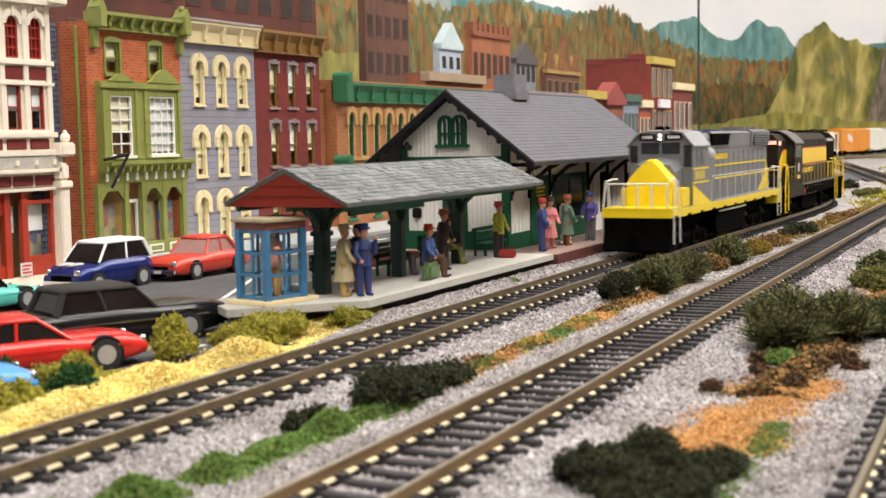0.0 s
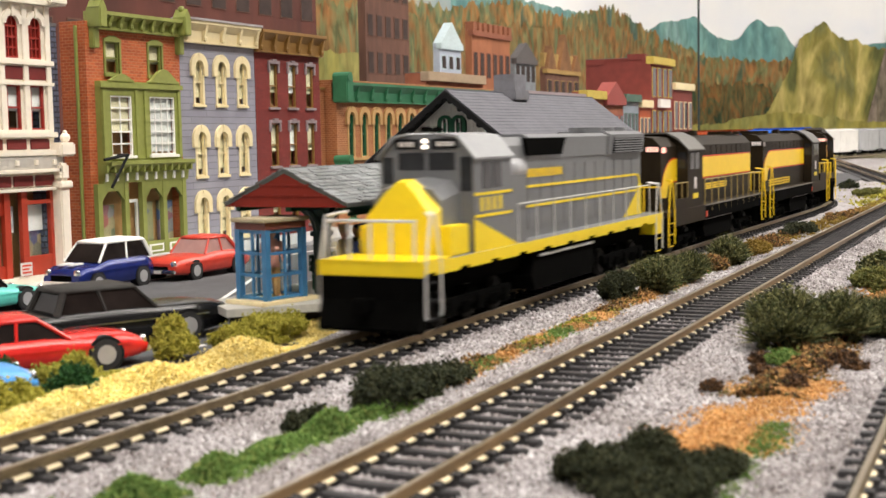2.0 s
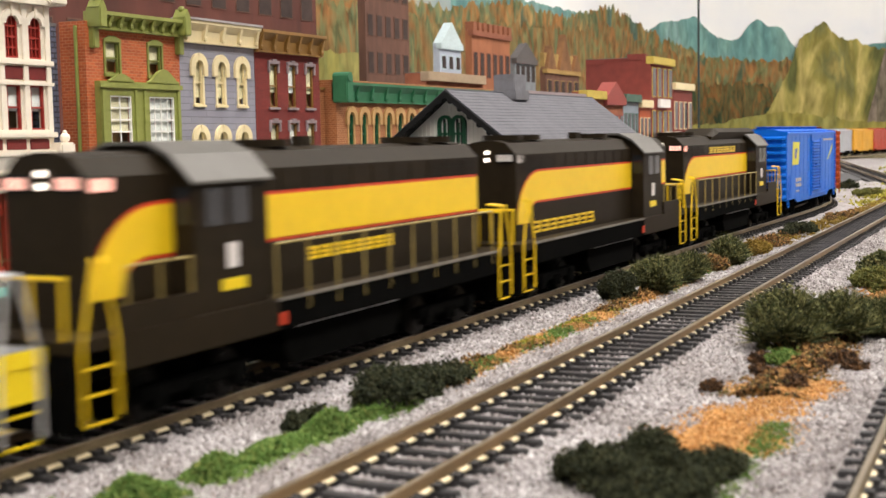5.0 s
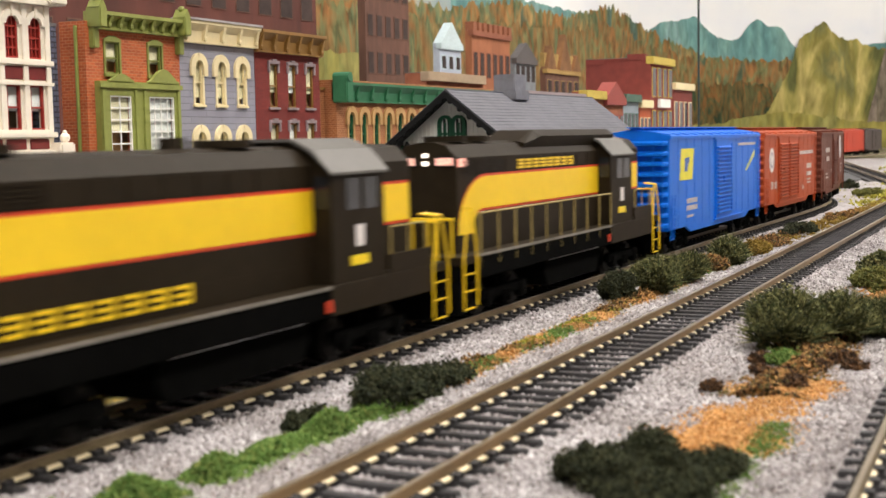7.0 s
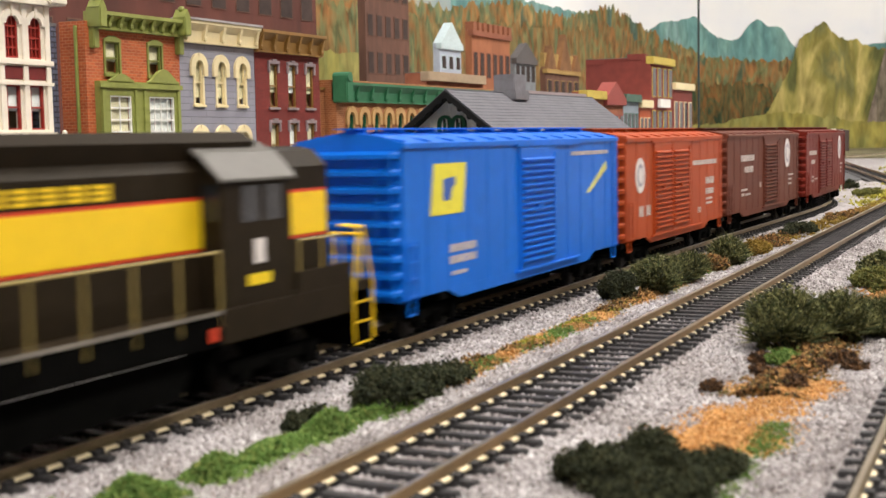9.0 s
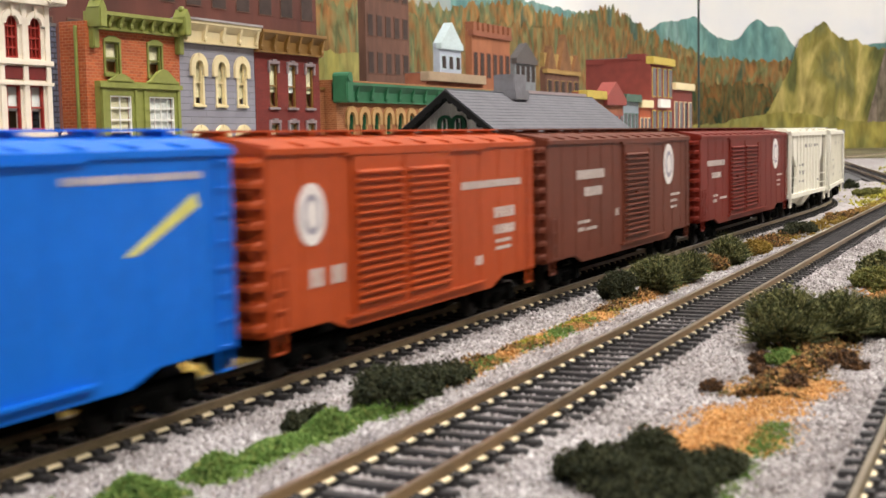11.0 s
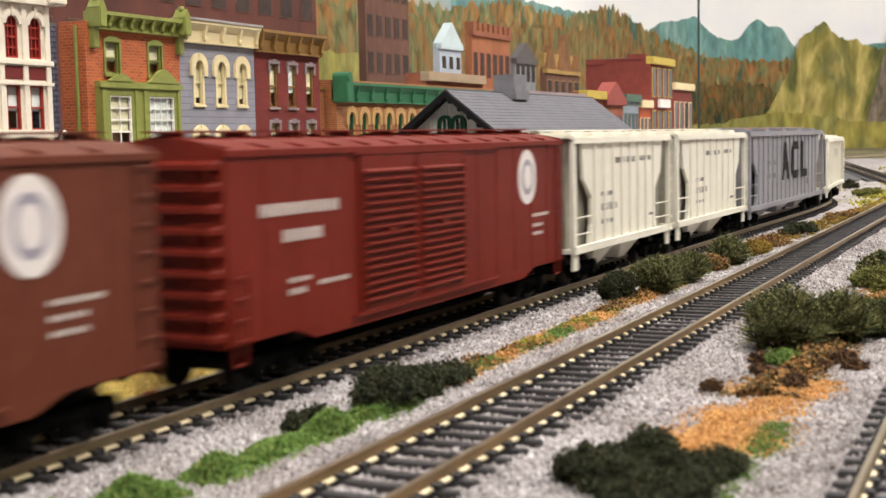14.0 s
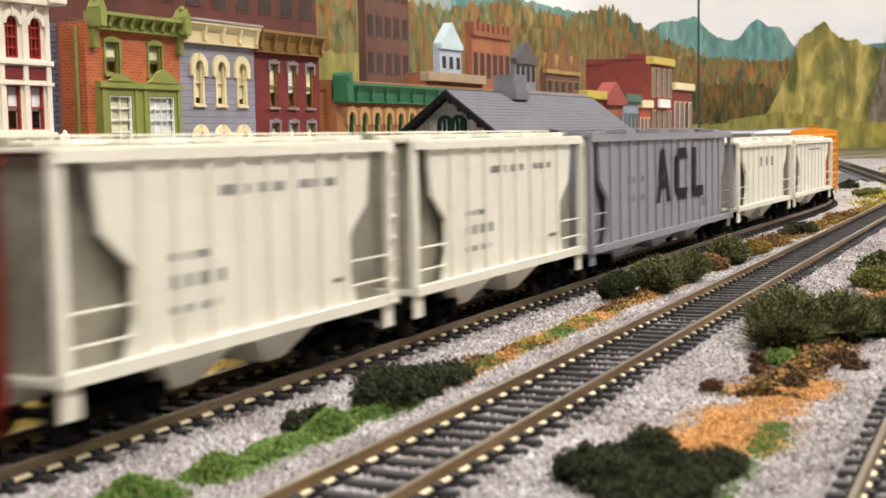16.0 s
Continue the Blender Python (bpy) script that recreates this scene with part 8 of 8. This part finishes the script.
cover("yellow_turf", "bright straw-yellow foam turf beside the main track", 95000, (12, 33.5, lambda x: 2.75 + 0.03 * (x - 20) - max(0.0, 21 - x) * 0.14, 1.15), TURF, 1, 0.025, 0.6, 0.5, -0.2)
cover("olive_turf", "olive and yellow foam turf below the parked cars", 30000, (14, 22.8, lambda x: 3.55 - 0.05 * (x - 18), 0.85), OLIVE, 2, 0.036, 0.95, 0.7, -0.1)
cover("green_turf", "fresh green grass turf between the tracks", 36000, (12, 23.6, lambda x: -3.3 - 0.04 * (x - 18), 0.55), GRASS, 3, 0.027, 0.6, 0.9, -0.08)
cover("orange_scatter", "orange and brown leaf scatter between the tracks", 12000, (25, 47, lambda x: -3.3 + 0.008 * (x - 25), 0.6), ORANGE, 4, 0.028, 0.2, 0.8, 0.1)
cover("brown_scatter", "dark brown leaf scatter between the tracks", 9500, (24, 72, lambda x: -3.25 + 0.008 * (x - 25), 0.65), SCRUB, 5, 0.033, 0.3, 0.7, 0.16)
cover("ochre_scatter", "straw-yellow turf crumbs between the tracks", 6000, (27, 44, lambda x: -3.2 + 0.008 * (x - 25), 0.55), OLIVE, 26, 0.026, 0.18, 0.9, 0.15)
cover("green_turf", "thin green turf patches between the tracks", 9000, (26, 60, lambda x: -3.35 + 0.008 * (x - 25), 0.5), GRASS, 6, 0.028, 0.25, 0.7, 0.2)
cover("orange_soil", "orange-brown earth and leaf scatter by the track", 26000, (21.2, 28.5, lambda x: -10.35 - 0.09 * (x - 24), 1.0), ORANGE, 7, 0.03, 0.12, 0.5, -0.1)
cover("brown_scrub", "brown dead-leaf scrub under the bushes", 15000, (26.2, 34.0, lambda x: -10.35 - 0.02 * (x - 28), 0.95), SCRUB, 8, 0.038, 0.42, 1.3, 0.05)
cover("orange_soil", "orange-brown earth and leaf scatter by the far bushes", 10400, (36, 50, lambda x: -10.6, 1.0), ORANGE, 9, 0.033, 0.3, 0.6, -0.05)
cover("green_turf", "green turf round the dark bushes", 3500, (16.5, 24, lambda x: -11.0, 0.6), GRASS, 10, 0.022, 0.1, 0.7, 0.2)
cover("far_scrub", "ochre and olive scrub along the far bend", 7800, (62, 130, lambda x: -3.3 - 0.02 * (x - 62), 1.4), OCHRE, 11, 0.055, 0.5, 0.25, 0.12)
cover("far_grass", "olive grass beyond the bend of the track", 15600, (95, 260, lambda x: -6 + 0.05 * (x - 95), 6.0), OLIVE, 12, 0.121, 0.6, 0.1, 0.1)

DB = "dark green-black foam bush beside the track"
bush(DB, 22.6, -3.45, 0.8, 0.55, 0.95, DARKBUSH, 6760, 0.033, 1)
bush(DB, 24.0, -3.45, 0.75, 0.5, 0.75, DARKBUSH, 4600, 0.033, 2)
bush(DB, 25.5, -3.5, 0.5, 0.4, 0.45, DARKBUSH, 2400, 0.033, 31)
bush(DB, 20.6, -2.75, 0.42, 0.3, 0.42, DARKBUSH, 1820, 0.033, 3)
bush("rounded dark bush in the ballast between the tracks", 40.2, -2.6, 0.5, 0.45, 1.25, DARKBUSH, 6200, 0.033, 4)
bush("ragged dark green bush between the tracks", 42.7, -3.2, 0.75, 0.5, 0.85, SPRIG, 4420, 0.03, 5, spiky=True)
bush(DB, 46.2, -3.4, 0.8, 0.5, 0.65, SPRIG, 3400, 0.03, 6, spiky=True)
bush("brown dry scrub tuft between the tracks", 50.5, -3.2, 1.5, 0.6, 0.7, SCRUB, 3120, 0.04, 7)
bush(DB, 52.6, -3.35, 0.7, 0.5, 0.75, SPRIG, 2600, 0.034, 8, spiky=True)
bush("ochre dry tuft between the tracks", 57.2, -3.4, 1.6, 0.6, 0.75, OCHRE, 3600, 0.038, 37)
bush("ochre dry tuft between the tracks", 61.5, -3.3, 1.6, 0.6, 0.6, SCRUB, 2800, 0.04, 38)
bush(DB, 68.5, -3.25, 2.2, 0.75, 0.8, DARKBUSH, 4200, 0.04, 9)
bush("orange-brown dry scrub at the bend of the track", 81.5, -3.6, 3.4, 0.8, 0.55, SCRUB, 3600, 0.05, 10)
bush("olive tuft in the far ballast", 110.5, -1.4, 2.4, 1.1, 0.7, MOSS, 2600, 0.06, 39)
bush("dark olive tuft in the far ballast", 124.0, 2.0, 1.6, 0.8, 1.0, DARKBUSH, 2000, 0.06, 46)
bush("spiky dark green bush on brown scrub", 32.6, -9.45, 0.85, 0.62, 1.25, SPRIG, 5600, 0.026, 11, spiky=True)
bush("spiky dark green bush on brown scrub", 33.9, -10.5, 0.85, 0.6, 1.0, SPRIG, 4600, 0.026, 12, spiky=True)
bush("low green-black bush on brown scrub", 35.4, -11.5, 0.7, 0.55, 0.7, SPRIG, 3400, 0.026, 32, spiky=True)
bush("small fresh green tuft on brown scrub", 30.2, -9.9, 0.42, 0.3, 0.4, GRASS, 1500, 0.028, 33)
NB = "low dark green-black bush near the second track"
for i, (bx_, by_, br_, bh_) in enumerate(((18.75, -9.1, 0.55, 0.75), (19.5, -9.75, 0.55, 0.85), (18.3, -9.9, 0.6, 0.7), (17.7, -10.3, 0.6, 0.55), (19.3, -10.5, 0.55, 0.7), (18.4, -10.75, 0.45, 0.5), (20.0, -10.9, 0.35, 0.45))):
    bush(NB, bx_, by_, br_, br_ * 0.8, bh_, DARKBUSH, 6000, 0.022, 50 + i)
bush("dark bush by the edge track", 50.0, -9.6, 1.4, 0.8, 1.1, SPRIG, 4160, 0.04, 15)
bush("olive green tuft by the edge track", 46.4, -9.9, 1.1, 0.7, 0.75, MOSS, 3900, 0.036, 16)
bush("olive green tuft by the edge track", 44.6, -10.7, 0.9, 0.6, 0.7, MOSS, 2600, 0.036, 34)
OB = "olive yellow foam bush in the straw turf"
bush(OB, 26.2, 4.7, 0.55, 0.5, 1.15, OLIVE, 7000, 0.028, 17)
bush(OB, 27.6, 3.5, 1.0, 0.6, 1.0, OLIVE, 10500, 0.028, 18)
bush(OB, 29.4, 3.7, 0.9, 0.6, 0.95, OLIVE, 9000, 0.028, 35)
bush(OB, 32.1, 4.5, 0.9, 0.5, 0.9, OLIVE, 6240, 0.028, 19)
bush(OB, 31.6, 2.6, 0.7, 0.45, 0.85, OLIVE, 6656, 0.028, 20)
bush(OB, 32.8, 2.7, 0.6, 0.4, 0.85, OLIVE, 5000, 0.028, 36)
bush(OB, 19.2, 3.7, 0.9, 0.7, 0.9, OLIVE, 8488, 0.028, 21)
bush(OB, 21.6, 3.9, 0.8, 0.6, 0.95, OLIVE, 8240, 0.028, 22)
bush("deep green foam bush below the red coupe", 20.8, 3.15, 0.5, 0.4, 0.95, PINE, 5500, 0.03, 23)
bush("deep green foam bush below the red coupe", 20.6, 4.9, 0.42, 0.35, 0.95, PINE, 3600, 0.03, 24)
bush("small green tuft at the platform edge", 41.9, 1.85, 0.32, 0.3, 0.45, GRASS, 1300, 0.028, 25)
BL = "small dark brown clump of dead scrub"
for i, (cx, cy, cr) in enumerate(((27.4, -10.6, 0.3), (28.9, -9.6, 0.22), (29.6, -10.7, 0.3), (30.4, -9.3, 0.26), (26.8, -9.0, 0.18), (30.8, -11.1, 0.3), (29.0, -10.2, 0.2), (30.0, -11.5, 0.25))):
    bush(BL, cx, cy, cr, cr * 0.8, cr * 0.85, DEADLEAF, 1300, 0.036, 40 + i, category="scrub clump")


def motions():
    """The train runs along the main line towards the camera and past it."""
    def gone(t):
        return 11.6216 * t + 0.01905 * (t - 8) ** 2
    for ob, s0, s1 in TRAIN:
        rows = []
        half = (s1 - s0) * 0.36
        mid = (s0 + s1) / 2
        for i in range(41):
            t = i * 0.4
            s = mid - gone(t)
            a, b = along(s - half), along(s + half)
            d = a - b
            c = (a + b) / 2
            rows.append((t, pose(c.x * K, c.y * K, 0, 0, 0, math.degrees(math.atan2(d.y, d.x)) % 360)))
        walk(ob, rows)


motions()
